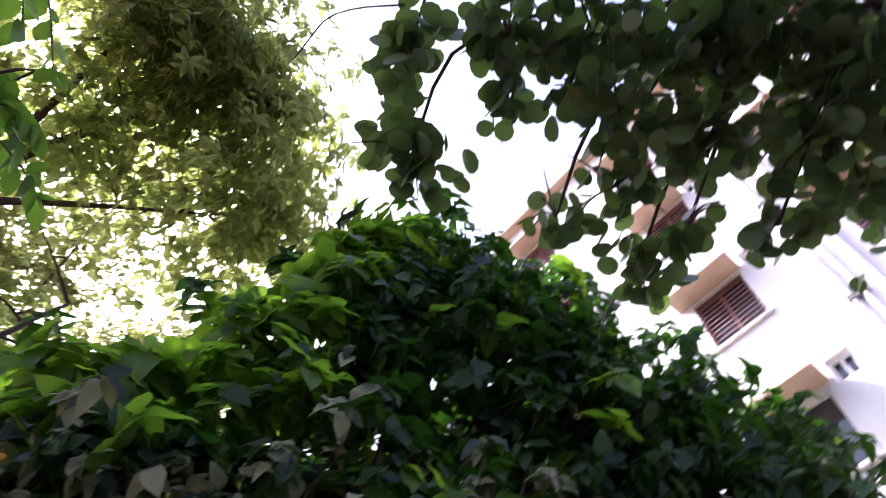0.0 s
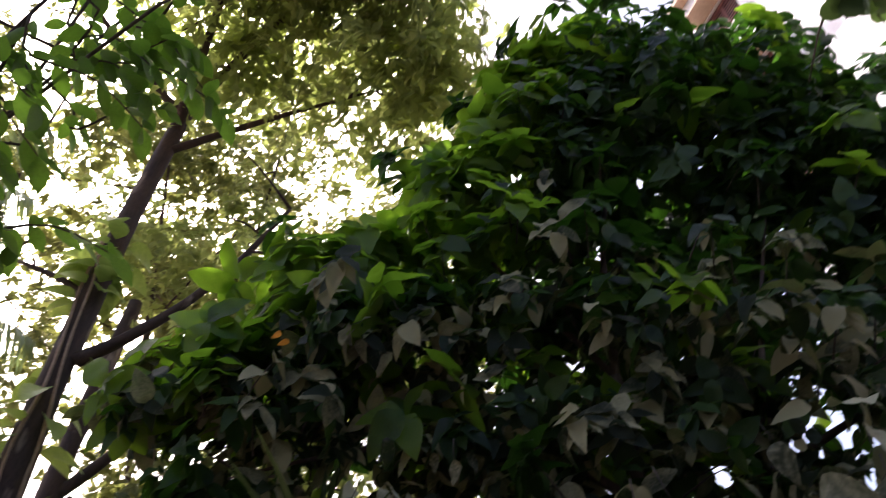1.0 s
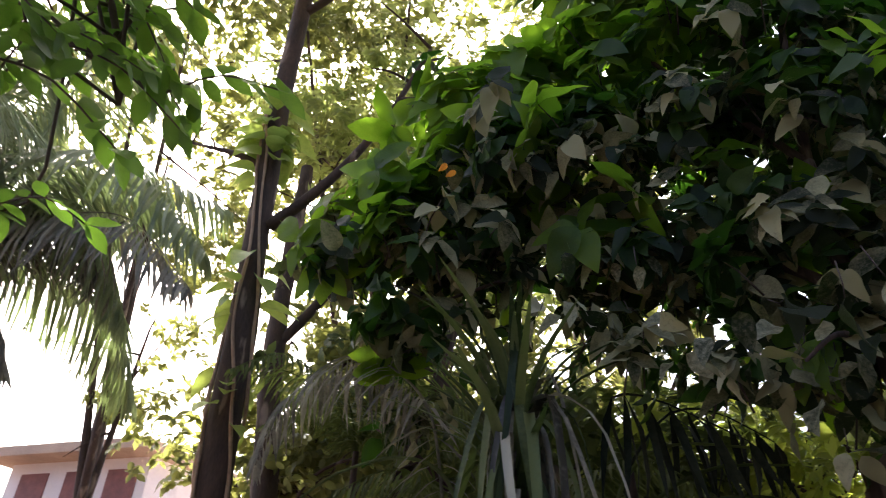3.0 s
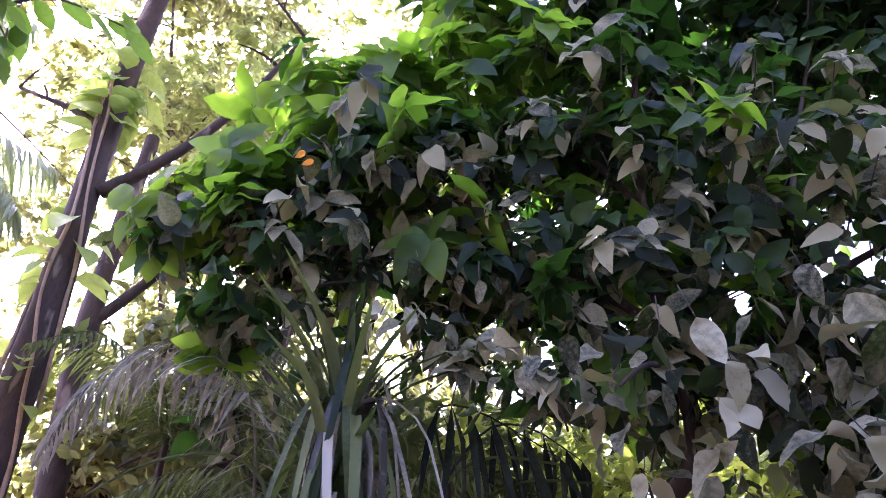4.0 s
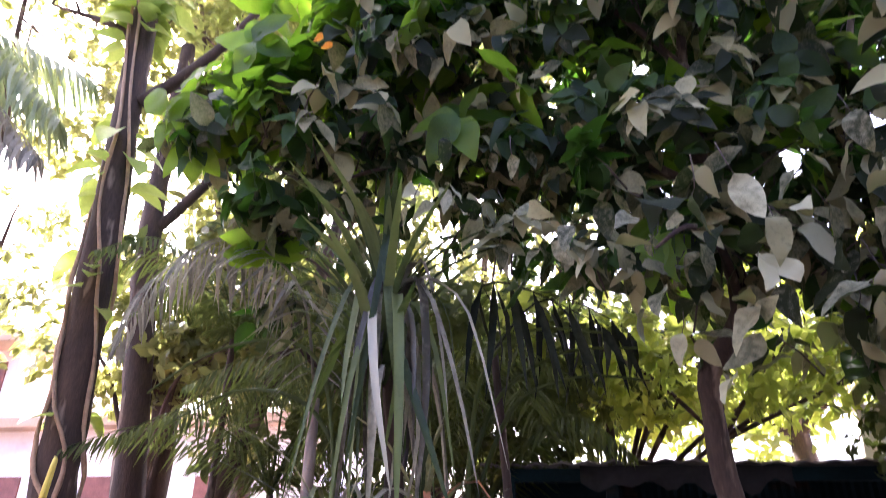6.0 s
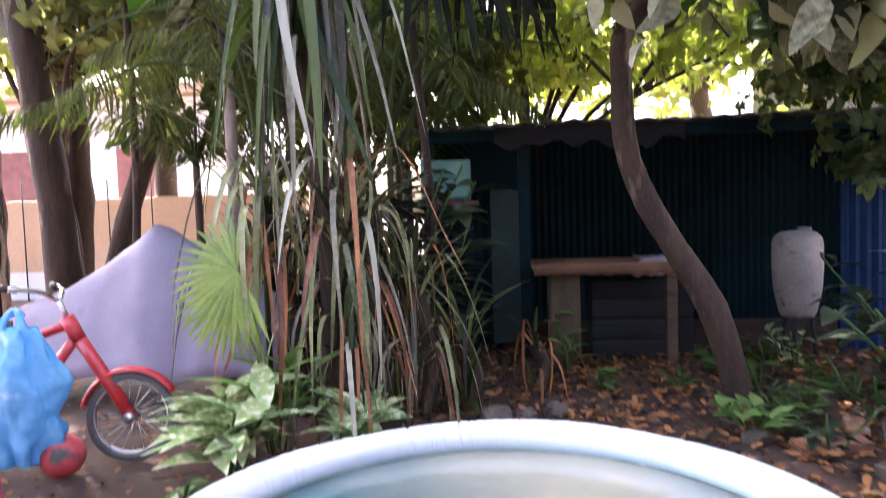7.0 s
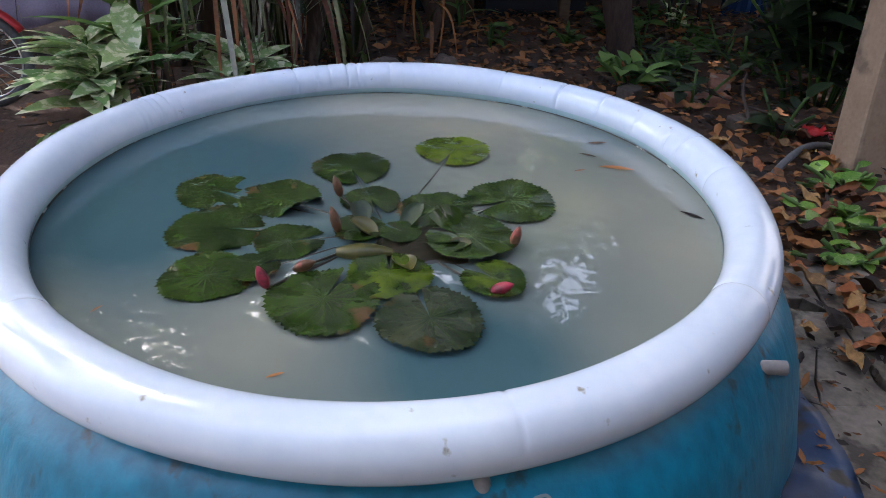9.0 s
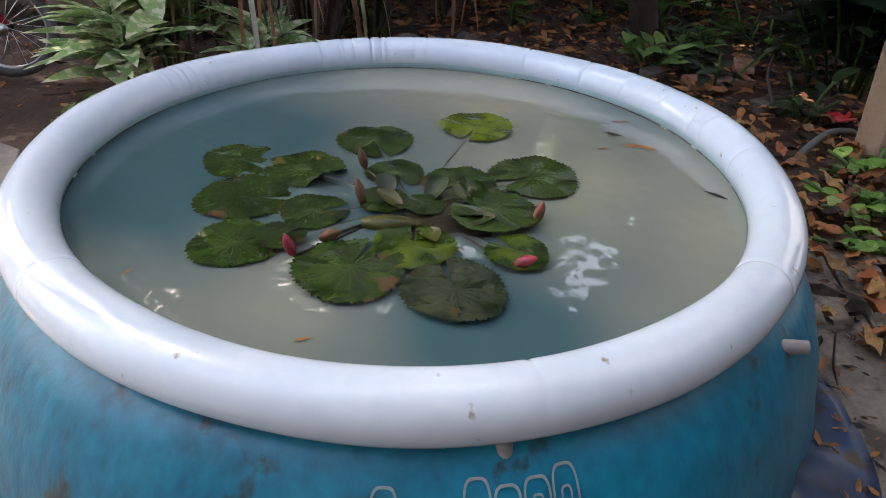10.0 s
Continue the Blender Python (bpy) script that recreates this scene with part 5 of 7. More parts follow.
# ---------------- palms and strap-leaved plants ----------------
def frond(b, pts, length_leaf, n, material=None, droop=0.6, width=0.03, rng=None, rachis=0.012):
    """A feather frond along a bent line: leaflets as narrow folded blades."""
    line = bend(pts, n)
    rac = Build().tube(line, [rachis * (1 - 0.8 * i / n) for i in range(n)], 6)
    b.add(rac.v, rac.f)
    tm = leaf(1.0, 3, 0.2, 0.0, 0.7, 0.7)
    for i in range(3, n):
        t = i / n
        d = (line[min(i + 1, n - 1)] - line[i - 1]).normalized()
        side = d.cross(Vector((0, 0, 1)))
        if side.length < 0.1:
            side = Vector((1, 0, 0))
        side.normalize()
        L = length_leaf * (math.sin(math.pi * min(0.97, 0.15 + 0.85 * t)) ** 0.6) * rng.uniform(0.85, 1.1)
        for s in (-1, 1):
            w = (side * s + d * 0.55 + Vector((0, 0, -droop * rng.uniform(0.6, 1.2)))).normalized()
            m = basis(np.array([w]), np.array([[0, 0, 1.0]]) + rng.normal(size=(1, 3)) * 0.2, np.array([1.0]), rng)[0]
            v = np.array([[p[0] * L, p[1] * width, p[2] * width - droop * L * 0.35 * p[0] ** 2 + 0] for p in tm[0]])
            b.add((v @ m.T) + np.array(line[i]), [tuple(int(q) for q in f) for f in tm[1]])


def palm(name, label, base, top, fronds, material, leaf_len, n=46, r=0.09, droop=0.6, seed=1, wide=0.028, bark=BARK_PALE):
    rng = np.random.default_rng(seed)
    p = thing(name, label, "palm", base)
    inv = Matrix.Translation(tuple(-c for c in base))
    b = Build()
    limb(b, [base, ((base[0] + top[0]) / 2 + 0.05, (base[1] + top[1]) / 2, (base[2] + top[2]) / 2), top], r, r * 0.7, 12, 20, 0.15)
    me = b.mesh("trunk", bark)
    me.transform(inv)
    part("trunk", me, bark, p)
    for f in fronds:
        b = Build()
        frond(b, [top] + list(f), leaf_len, n, None, droop, wide, rng)
        me = b.mesh("frond", material)
        me.transform(inv)
        part("frond", me, material, p)


palm("coconut_palm", "tall palm with long drooping grey-green fronds", (-5.2, 1.3, 0), (-5.1, 1.3, 4.0),
     [[(-4.9, 1.5, 4.5), (-4.4, 1.7, 4.3), (-4.0, 1.9, 3.5)], [(-4.7, 1.3, 4.7), (-3.9, 1.5, 4.6), (-3.2, 1.7, 3.8)], [(-5.0, 1.6, 4.9), (-4.6, 2.1, 5.2), (-3.9, 2.6, 4.9)],
      [(-5.2, 1.0, 5.0), (-5.1, 0.6, 5.6), (-4.8, 0.1, 5.4)], [(-5.3, 1.6, 5.1), (-5.6, 2.4, 5.6), (-5.7, 3.2, 5.2)], [(-4.9, 1.0, 4.6), (-4.4, 0.6, 4.7), (-3.9, 0.2, 4.0)], [(-5.0, 1.8, 4.2), (-4.8, 2.4, 4.0), (-4.6, 2.8, 3.2)],
      [(-5.4, 1.0, 4.6), (-5.9, 0.6, 4.6), (-6.3, 0.2, 3.8)], [(-4.8, 1.3, 5.2), (-4.3, 1.2, 5.9), (-3.5, 1.1, 5.9)]], LEAF_PALM, 0.95, 72, 0.13, 0.8, 2, 0.034)
palm("coconut_palm", "tall palm with a hanging pale frond", (-6.3, 1.6, 0), (-5.95, 1.45, 5.6),
     [[(-5.7, 1.4, 6.2), (-5.4, 1.4, 6.0), (-5.2, 1.4, 5.2), (-5.05, 1.4, 4.3)], [(-6.2, 1.3, 6.4), (-6.5, 1.2, 6.9), (-7.0, 1.0, 6.8)], [(-5.7, 1.7, 6.3), (-5.3, 2.1, 6.8), (-4.7, 2.5, 6.7)], [(-5.5, 1.2, 5.4), (-5.0, 1.0, 5.0), (-4.7, 0.9, 4.2)]], LEAF_PALM, 0.85, 64, 0.14, 0.9, 6, 0.034)
palm("coconut_palm", "leaning palm with a silvery arched frond", (-5.9, 1.0, 0), (-5.5, 1.25, 3.9),
     [[(-5.0, 1.35, 4.25), (-4.3, 1.4, 4.15), (-3.65, 1.4, 3.95), (-2.95, 1.4, 3.3)], [(-5.2, 1.5, 4.4), (-4.7, 1.7, 4.4), (-4.2, 1.9, 3.7)], [(-5.1, 1.2, 4.0), (-4.6, 1.2, 3.6), (-4.2, 1.3, 2.9)]], LEAF_SILVER, 0.75, 66, 0.12, 1.1, 7, 0.034)
palm("areca_palm", "clump palm with silvery arching fronds", (-1.9, 3.0, 0), (-1.75, 2.9, 2.2),
     [[(-1.72, 2.5, 2.75), (-1.95, 2.4, 3.05), (-2.25, 2.4, 3.2), (-2.55, 2.4, 3.12), (-2.82, 2.4, 2.85), (-2.95, 2.4, 2.45)]], LEAF_SILVER, 0.5, 54, 0.05, 1.0, 3)

for k, (bx, by, tz, sd_) in enumerate(((-2.7, 4.2, 1.7, 11), (-1.6, 3.9, 2.0, 13), (-0.9, 4.4, 1.6, 12), (-3.3, 4.3, 3.1, 14))):
    rg_ = np.random.default_rng(200 + sd_)
    fr = []
    for q in range(11):
        a = q * 2 * math.pi / 11 + rg_.random() * 0.4
        L = rg_.uniform(0.9, 1.4)
        up = rg_.uniform(0.5, 1.1)
        top = Vector((bx + 0.1, by, tz))
        fr.append([top + Vector((math.cos(a) * L * 0.3, math.sin(a) * L * 0.3, up * 0.6)), top + Vector((math.cos(a) * L * 0.75, math.sin(a) * L * 0.75, up * 0.85)), top + Vector((math.cos(a) * L * 1.15, math.sin(a) * L * 1.15, up * 0.45))])
    palm("areca_palm", "shaded feathery palm in the undergrowth", (bx, by, 0), (bx + 0.1, by, tz), fr, LEAF_UNDER, 0.42, 36, 0.04, 0.7, sd_, bark=BARK)

# bare green stalks arch out of the undergrowth
for pts in ([(-1.5, 2.75, 1.6), (-1.6, 2.65, 2.3), (-1.9, 2.6, 2.52), (-2.4, 2.6, 2.45), (-2.8, 2.6, 2.2)], [(-1.4, 2.8, 1.6), (-1.7, 2.7, 2.1), (-2.2, 2.7, 2.22), (-2.7, 2.7, 2.0)],
            [(-0.7, 2.85, 1.7), (-0.6, 2.8, 2.3), (-0.3, 2.75, 2.55), (0.2, 2.7, 2.5)], [(-0.7, 2.9, 1.7), (-0.5, 2.8, 2.15), (-0.1, 2.75, 2.4), (0.35, 2.7, 2.4)], [(-0.65, 2.9, 1.6), (-0.4, 2.8, 2.1), (0.0, 2.75, 2.25), (0.4, 2.7, 2.2)]):
    sk = thing("leaf_stalk_arch", "arching bare green stalk in the undergrowth", "plant stalk", (pts[0][0], pts[0][1], 0))
    o = Vector((-pts[0][0], -pts[0][1], 0))
    part("stalk", Build().tube([Vector((0, 0, -0.02)), *[q + o for q in bend(pts, 18)]], [0.02] + [0.017 - 0.0006 * i for i in range(18)], 7), LEAF_UNDER, sk)


def strap_plant(name, label, base, head, n, length, seed, up=0.25, dry=0.15, width=0.035, pale=0.3, sunny=False, reach=1.0):
    """A screw-pine: a leaning stem with a head of long folded strap leaves, most of them hanging."""
    rng = np.random.default_rng(seed)
    p = thing(name, label, "plant", base)
    inv = Matrix.Translation(tuple(-c for c in base))
    b = Build()
    limb(b, [base, ((base[0] + head[0]) / 2 + 0.06, (base[1] + head[1]) / 2, (base[2] + head[2]) / 2), head], 0.05, 0.045, 10, 14, 0.3)
    me = b.mesh("stem", BARK)
    me.transform(inv)
    part("stem", me, BARK, p)
    hd = Vector(head)
    for k in range(n):
        a = rng.random() * 2 * math.pi
        rise = rng.random()
        kink = rng.uniform(0.2, 0.6)
        L = length * rng.uniform(0.65, 1.15)
        h = Vector((math.cos(a), math.sin(a), 0))
        s0 = hd + Vector((0, 0, rng.uniform(-0.5, 0.12))) + h * 0.03
        if rise < up:
            out = L * rng.uniform(0.15, 0.8)
            pts = [s0, s0 + h * out * 0.4 + Vector((0, 0, L * 0.33)), s0 + h * out + Vector((0, 0, L * 0.52))]
            L = L * 0.8
        else:
            o = L * rng.uniform(0.15, 0.55) * reach
            drift = Vector((rng.normal() * 0.12 * L, rng.normal() * 0.08 * L, 0))
            pts = [s0, s0 + h * o * 0.6 + Vector((0, 0, L * rng.uniform(0.02, 0.24))), s0 + h * o + drift * 0.4 + Vector((0, 0, -L * kink * 0.7)), s0 + h * o * 1.15 + drift + Vector((0, 0, -L * rng.uniform(0.7, 1.0)))]
        line = bend(pts, 10)
        b = Build()
        w0 = width * rng.uniform(0.7, 1.2)
        for i, q in enumerate(line):
            t = i / 9
            d = (line[min(i + 1, 9)] - line[max(i - 1, 0)]).normalized()
            sd2 = d.cross(h)
            sd2 = sd2.normalized() if sd2.length > 0.05 else Vector((-h.y, h.x, 0))
            nn = sd2.cross(d)
            w = w0 / 2 * min(1, 0.5 + t * 3) * (1 - t ** 3) + 0.001
            for s in (-1, 0, 1):
                b.v.append(tuple(q + sd2 * (s * w) - nn * ((1 - abs(s)) * w * 0.35)))
        for i in range(9):
            for s in (0, 1):
                b.f.append((i * 3 + s, i * 3 + 3 + s, i * 3 + 4 + s, i * 3 + 1 + s))
        isdry = rise >= up and rng.random() < dry
        old = rise >= up and rng.random() < pale
        me = b.mesh("strap_leaf", (STRAP_DRY_LIT if sunny else LEAF_DRY) if isdry else (LEAF_STRAP_OLD if old else (STRAP_SUN_GOLD if sunny else LEAF_STRAP)))
        me.transform(inv)
        part("strap_leaf", me, LEAF_STRAP, p, "dry brown strap leaf" if isdry else "")
    return p


strap_plant("screw_pine", "tall screw pine with long drooping grey-green strap leaves", (-1.0, 2.35, 0), (-1.05, 2.1, 2.55), 100, 1.1, 4, 0.5, 0.04, 0.058, 0.45, False, 0.75)
strap_plant("screw_pine", "screw pine with hanging green and orange dry leaves", (-0.75, 2.55, 0), (-0.85, 2.25, 1.45), 70, 0.85, 5, 0.25, 0.18, 0.036, 0.3, True, 1.2)
strap_plant("screw_pine", "low screw pine with arching strap leaves and dry tips", (-1.25, 2.6, 0), (-1.35, 2.3, 1.35), 55, 0.8, 6, 0.25, 0.18, 0.036, 0.3, True, 1.2)
strap_plant("dracaena", "small grassy clump of upright strap leaves", (-0.25, 2.75, 0), (-0.25, 2.7, 0.45), 26, 0.75, 7, 0.7, 0.2, 0.034)
palm("fishtail_palm", "slender palm with dark broad blades hanging above the shed", (-0.5, 3.3, 0), (-0.55, 3.0, 2.5),
     [[(-0.62, 2.75, 2.8), (-0.5, 2.65, 2.86), (-0.25, 2.6, 2.76), (0.15, 2.55, 2.5)], [(-0.3, 3.1, 2.85), (0.0, 3.2, 2.9), (0.35, 3.3, 2.7)]], BLADE, 0.66, 9, 0.035, 1.5, 19, 0.052, BARK)

strap_plant("screw_pine", "low screw pine skirted with dry tan blades", (-0.95, 2.5, 0), (-0.9, 2.38, 0.95), 80, 0.75, 24, 0.3, 0.35, 0.03, 0.25, True, 1.5)
strap_plant("screw_pine", "small screw pine with dry orange and green blades", (-0.5, 2.65, 0), (-0.52, 2.55, 0.8), 46, 0.7, 25, 0.3, 0.45, 0.03, 0.3, True, 1.3)


def fan_palm():
    rng = np.random.default_rng(14)
    p = thing("fan_palm", "young fan palm with a bright green pleated leaf", "palm", (-1.2, 2.0, 0))
    for hub, ang, L in (((-0.1, -0.2, 0.98), 195, 0.36), ((-0.2, -0.05, 0.82), 215, 0.28)):
        st = Build().tube(bend([(0, 0, 0), (hub[0] * 0.4, hub[1] * 0.4, hub[2] * 0.6), hub], 8), 0.008, 6)
        part("leaf_stalk", st, LEAF_FAN, p)
        b = Build()
        n = 22
        axis = Vector((math.cos(radians(ang)), math.sin(radians(ang)) * 0.4, -0.25)).normalized()
        sidev = axis.cross(Vector((0.2, -1, 0.35)).normalized()).normalized()
        nor = sidev.cross(axis)
        for i in range(n):
            a = radians(-105 + 210 * i / (n - 1))
            d = axis * math.cos(a) + sidev * math.sin(a)
            t = nor.cross(d)
            for k, (r, w) in enumerate(((0.02, 0.002), (0.5, 0.045), (0.8, 0.03), (1.0, 0.002))):
                q = Vector(hub) + d * (L * r) - Vector((0, 0, 0.16 * L * r ** 3))
                b.v.extend([tuple(q - t * w * L), tuple(q + nor * w * L * 0.7), tuple(q + t * w * L)])
            s = i * 12
            for k in range(3):
                for j in (0, 1):
                    b.f.append((s + k * 3 + j, s + k * 3 + 3 + j, s + k * 3 + 4 + j, s + k * 3 + 1 + j))
        part("fan_leaf", b, LEAF_FAN, p, "bright green pleated fan leaf")


fan_palm()
strap_plant("dead_frond_clump", "heap of dead brown arching fronds before the shed", (0.2, 3.2, 0), (0.2, 3.2, 0.32), 26, 0.5, 91, 0.35, 1.0, 0.022, 0.0, False, 1.6)


def clump(name, label, at, n, length, material, seed, width=0.42, height=0.3, spread=0.8, droop=0.35, stems=5, rise=0.0, category="plant"):
    """A leafy clump: several stems with leaves all round."""
    rng = np.random.default_rng(seed)
    p = thing(name, label, category, at)
    tm = leaf(width, 8, 0.15, droop, 0.85, 0.85, 0.06)
    lm = leaf_mesh("leaf", tm, material)
    tips = []
    for k in range(stems):
        a = rng.random() * 6.28
        tip = Vector((math.cos(a) * spread * height * rng.random(), math.sin(a) * spread * height * rng.random(), height * rng.uniform(0.5, 1.0)))
        b = Build().tube(bend([(tip.x * 0.2, tip.y * 0.2, -0.02), (tip.x * 0.5, tip.y * 0.5, tip.z * 0.5), tip], 6), 0.008, 6)
        part("stem", b, LEAF_GROUND, p)
        tips.append(tip)
    for k in range(n):
        t = tips[k % stems]
        a = rng.random() * 6.28
        pos = t * rng.uniform(0.25, 1.0)
        d = Vector((math.cos(a), math.sin(a), rng.uniform(0.1, 0.9) + rise))
        m = Matrix(basis(np.array([d]), np.array([[0, 0, 1.0]]) + rng.normal(size=(1, 3)) * 0.2, np.array([length * rng.uniform(0.6, 1.15)]), rng)[0].tolist()).to_4x4()
        m.translation = pos
        part("leaf", lm, material, p).matrix_local = m
    return p


clump("dieffenbachia", "dieffenbachia clump with cream-mottled green leaves", (-1.34, 1.68, 0), 80, 0.34, LEAF_VARIEG, 41, 0.32, 0.36, 0.8, 0.55, 8, 0.5)
clump("dieffenbachia", "dieffenbachia with upright green leaves beside the cane", (-1.22, 2.0, 0), 40, 0.36, LEAF_SAP, 42, 0.2, 0.45, 0.5, 0.5, 6, 0.7)
clump("dieffenbachia", "low dieffenbachia with cream leaf blotches", (-0.72, 2.0, 0), 50, 0.26, LEAF_VARIEG, 43, 0.34, 0.24, 1.2, 0.5, 6, 0.5)
clump("garden_plant", "small dark-leaved plant at the soil's edge", (-1.38, 1.25, 0), 26, 0.11, LEAF_GROUND, 44, 0.5, 0.12, 1.2)
clump("arum", "small arum with long yellow-green leaves at the table's pillar", (0.5, 3.72, 0), 9, 0.24, LEAF_SAP, 48, 0.3, 0.5, 0.5, 0.5, 4, 0.2)
clump("arum", "small arum with cream-blotched leaves under the drum", (2.08, 3.65, 0), 14, 0.13, LEAF_VARIEG, 49, 0.6, 0.36, 0.7, 0.4, 5)
clump("sapling", "sapling with oval bright green leaves", (1.33, 2.3, 0), 14, 0.19, LEAF_SAP, 45, 0.52, 0.22, 1.3, 0.25, 6)
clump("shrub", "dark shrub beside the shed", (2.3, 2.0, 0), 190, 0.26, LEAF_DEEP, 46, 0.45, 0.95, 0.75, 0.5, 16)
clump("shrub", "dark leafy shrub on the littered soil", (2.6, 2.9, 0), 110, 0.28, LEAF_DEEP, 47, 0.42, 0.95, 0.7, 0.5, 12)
# Dark shrubs added so that the gaps between the plants read as shade.
clump("shrub", "dark shrub added as shade behind the strap-leaved plants", (-0.55, 3.5, 0), 90, 0.3, LEAF_DEEP, 51, 0.4, 1.1, 0.6, 0.5, 12)
clump("shrub", "dark shrub added as shade between the palms and the shed", (-1.3, 3.6, 0), 90, 0.3, LEAF_DEEP, 52, 0.4, 1.1, 0.6, 0.5, 12)
clump("shrub", "tall dark shrub added as shade behind the screw pines", (-0.95, 3.2, 0), 320, 0.3, LEAF_DEEP, 53, 0.42, 1.6, 0.6, 0.5, 16)
clump("shrub", "tall dark shrub added as shade behind the screw pines", (-1.65, 3.3, 0), 200, 0.28, LEAF_DEEP, 54, 0.42, 1.3, 0.4, 0.5, 14)
for i, (x, y, n, sz) in enumerate(((1.6, 0.68, 20, 0.075), (1.82, 0.95, 16, 0.08), (1.5, 0.4, 18, 0.07), (1.78, 0.5, 18, 0.085), (1.95, 0.7, 16, 0.09), (1.85, 0.22, 14, 0.08))):
    clump("creeper", "glossy heart-leaved creeper among dead leaves", (x, y, 0), n, sz, LEAF_POTHOS, 340 + i, 0.8, 0.1, 2.4, 0.3, 9)
for i in range(14):
    rr = np.random.default_rng(60 + i)
    clump("ground_plant", "low green plant among fallen leaves", (float(rr.uniform(0.5, 3.2)), float(rr.uniform(2.2, 4.0)), 0), 14, 0.13, LEAF_GROUND, 70 + i, 0.5, 0.16, 1.2, stems=4)
for i in range(22):
    rr = np.random.default_rng(160 + i)
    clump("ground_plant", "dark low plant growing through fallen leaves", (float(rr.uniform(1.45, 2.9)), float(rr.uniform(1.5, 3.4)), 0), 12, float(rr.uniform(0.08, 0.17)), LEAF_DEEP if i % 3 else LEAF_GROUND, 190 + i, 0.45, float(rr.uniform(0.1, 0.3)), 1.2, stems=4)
cane = thing("bamboo_cane", "thin pale cane standing among the plants", "cane", (-1.13, 2.02, 0))
part("cane", Build().tube([(0, 0, -0.02), (-0.01, 0, 0.2), (-0.02, 0, 0.4), (-0.03, 0, 0.75), (-0.05, 0, 1.0)], [0.016, 0.015, 0.017, 0.014, 0.012], 10), BARK_PALE, cane)


def compound_branch():
    """Nearby twigs with feathered leaflets."""
    rng = np.random.default_rng(17)
    at = (-2.3, -1.1, 0)
    tr = thing("feather_leaf_tree", "slender tree with hanging feathered bright green leaflets", "tree", at)
    inv = Matrix.Translation((2.3, 1.1, 0))
    b = Build()
    limb(b, [(-2.3, -1.1, -0.05), (-2.25, -1.1, 1.5), (-2.1, -1.1, 2.6), (-1.8, -1.1, 3.3)], 0.05, 0.02, 10, 16)
    me = b.mesh("trunk", BARK)
    me.transform(inv)
    part("trunk", me, BARK, tr)
    hold = bend([(-1.8, -1.1, 3.28), (-1.62, -1.0, 3.2), (-1.5, -0.85, 3.02), (-1.42, -0.7, 2.8), (-1.4, -0.6, 2.55)], 12)
    b = Build().tube(hold, [0.02 - 0.0012 * i for i in range(12)], 7, 0.2)
    me = b.mesh("branch", TWIG)
    me.transform(inv)
    part("branch", me, TWIG, tr)
    tm = leaf(0.52, 4, 0.1, 0.1, 0.7, 0.9)
    lm = leaf_mesh("leaflet", tm, LEAF_NEAR)
    num = 0
    tips = [Vector((rng.uniform(-1.5, -0.85), rng.uniform(-1.0, -0.5), rng.uniform(2.2, 2.85))) for k in range(20)]
    tips += [Vector(q) for q in ((-0.94, -0.73, 2.93), (-0.81, -0.79, 3.03), (-0.76, -0.63, 2.96), (-1.15, -0.80, 2.83), (-1.23, -0.53, 2.58), (-0.90, -0.79, 2.96), (-0.94, -0.66, 2.87), (-0.79, -0.93, 3.08), (-0.82, -0.76, 2.99), (-0.87, -1.02, 3.09), (-0.90, -0.67, 2.94), (-0.80, -0.67, 2.99))]
    for e in tips:
        s = e + Vector((rng.uniform(-0.42, -0.2), rng.uniform(-0.3, 0.1), rng.uniform(0.05, 0.4)))
        line = bend([hold[min(11, int(rng.random() * 12))], s + Vector((rng.normal() * 0.08, rng.normal() * 0.08, 0.1)), s, (s + e) / 2 + Vector((0, 0, 0.06)), e], 14)
        b = Build().tube(line, [0.006 - 0.004 * i / 13 for i in range(14)], 5)
        me = b.mesh("branch", TWIG)
        me.transform(inv)
        part("branch", me, TWIG, tr)
        for i in range(5, 14):
            d = (line[min(i + 1, 13)] - line[i - 1]).normalized()
            sv = d.cross(Vector((0, 0, 1))).normalized()
            for q in ((-1, 1) if i < 13 else (-1, 0, 1)):
                w = sv * q + d * rng.uniform(0.3, 0.9) + Vector(rng.normal(size=3)) * 0.25 + Vector((0, 0, rng.uniform(-0.7, 0.1)))
                m = Matrix(basis(np.array([w]), np.array([[0, 0, 1.0]]) + rng.normal(size=(1, 3)) * 0.35, np.array([rng.uniform(0.065, 0.105)]), rng)[0].tolist()).to_4x4()
                m.translation = line[i] + Vector((2.3, 1.1, 0))
                part("leaflet", lm, LEAF_NEAR, tr).matrix_local = m


compound_branch()


# ---------------- shed and its things ----------------
def corrugated(x0, x1, z0, z1, y, pitch=0.076, depth=0.018):
    b = Build()
    n = int((x1 - x0) / pitch * 4)
    for i in range(n + 1):
        x = x0 + (x1 - x0) * i / n
        yy = y + depth * 0.5 * math.sin(i * math.pi / 2)
        b.v.extend([(x, yy, z0), (x, yy, z1), (x, yy + 0.012, z1), (x, yy + 0.012, z0)])
    for i in range(n):
        k = i * 4
        for a, c in ((0, 1), (1, 2), (2, 3), (3, 0)):
            b.f.append((k + a, k + 4 + a, k + 4 + c, k + c))
    return b


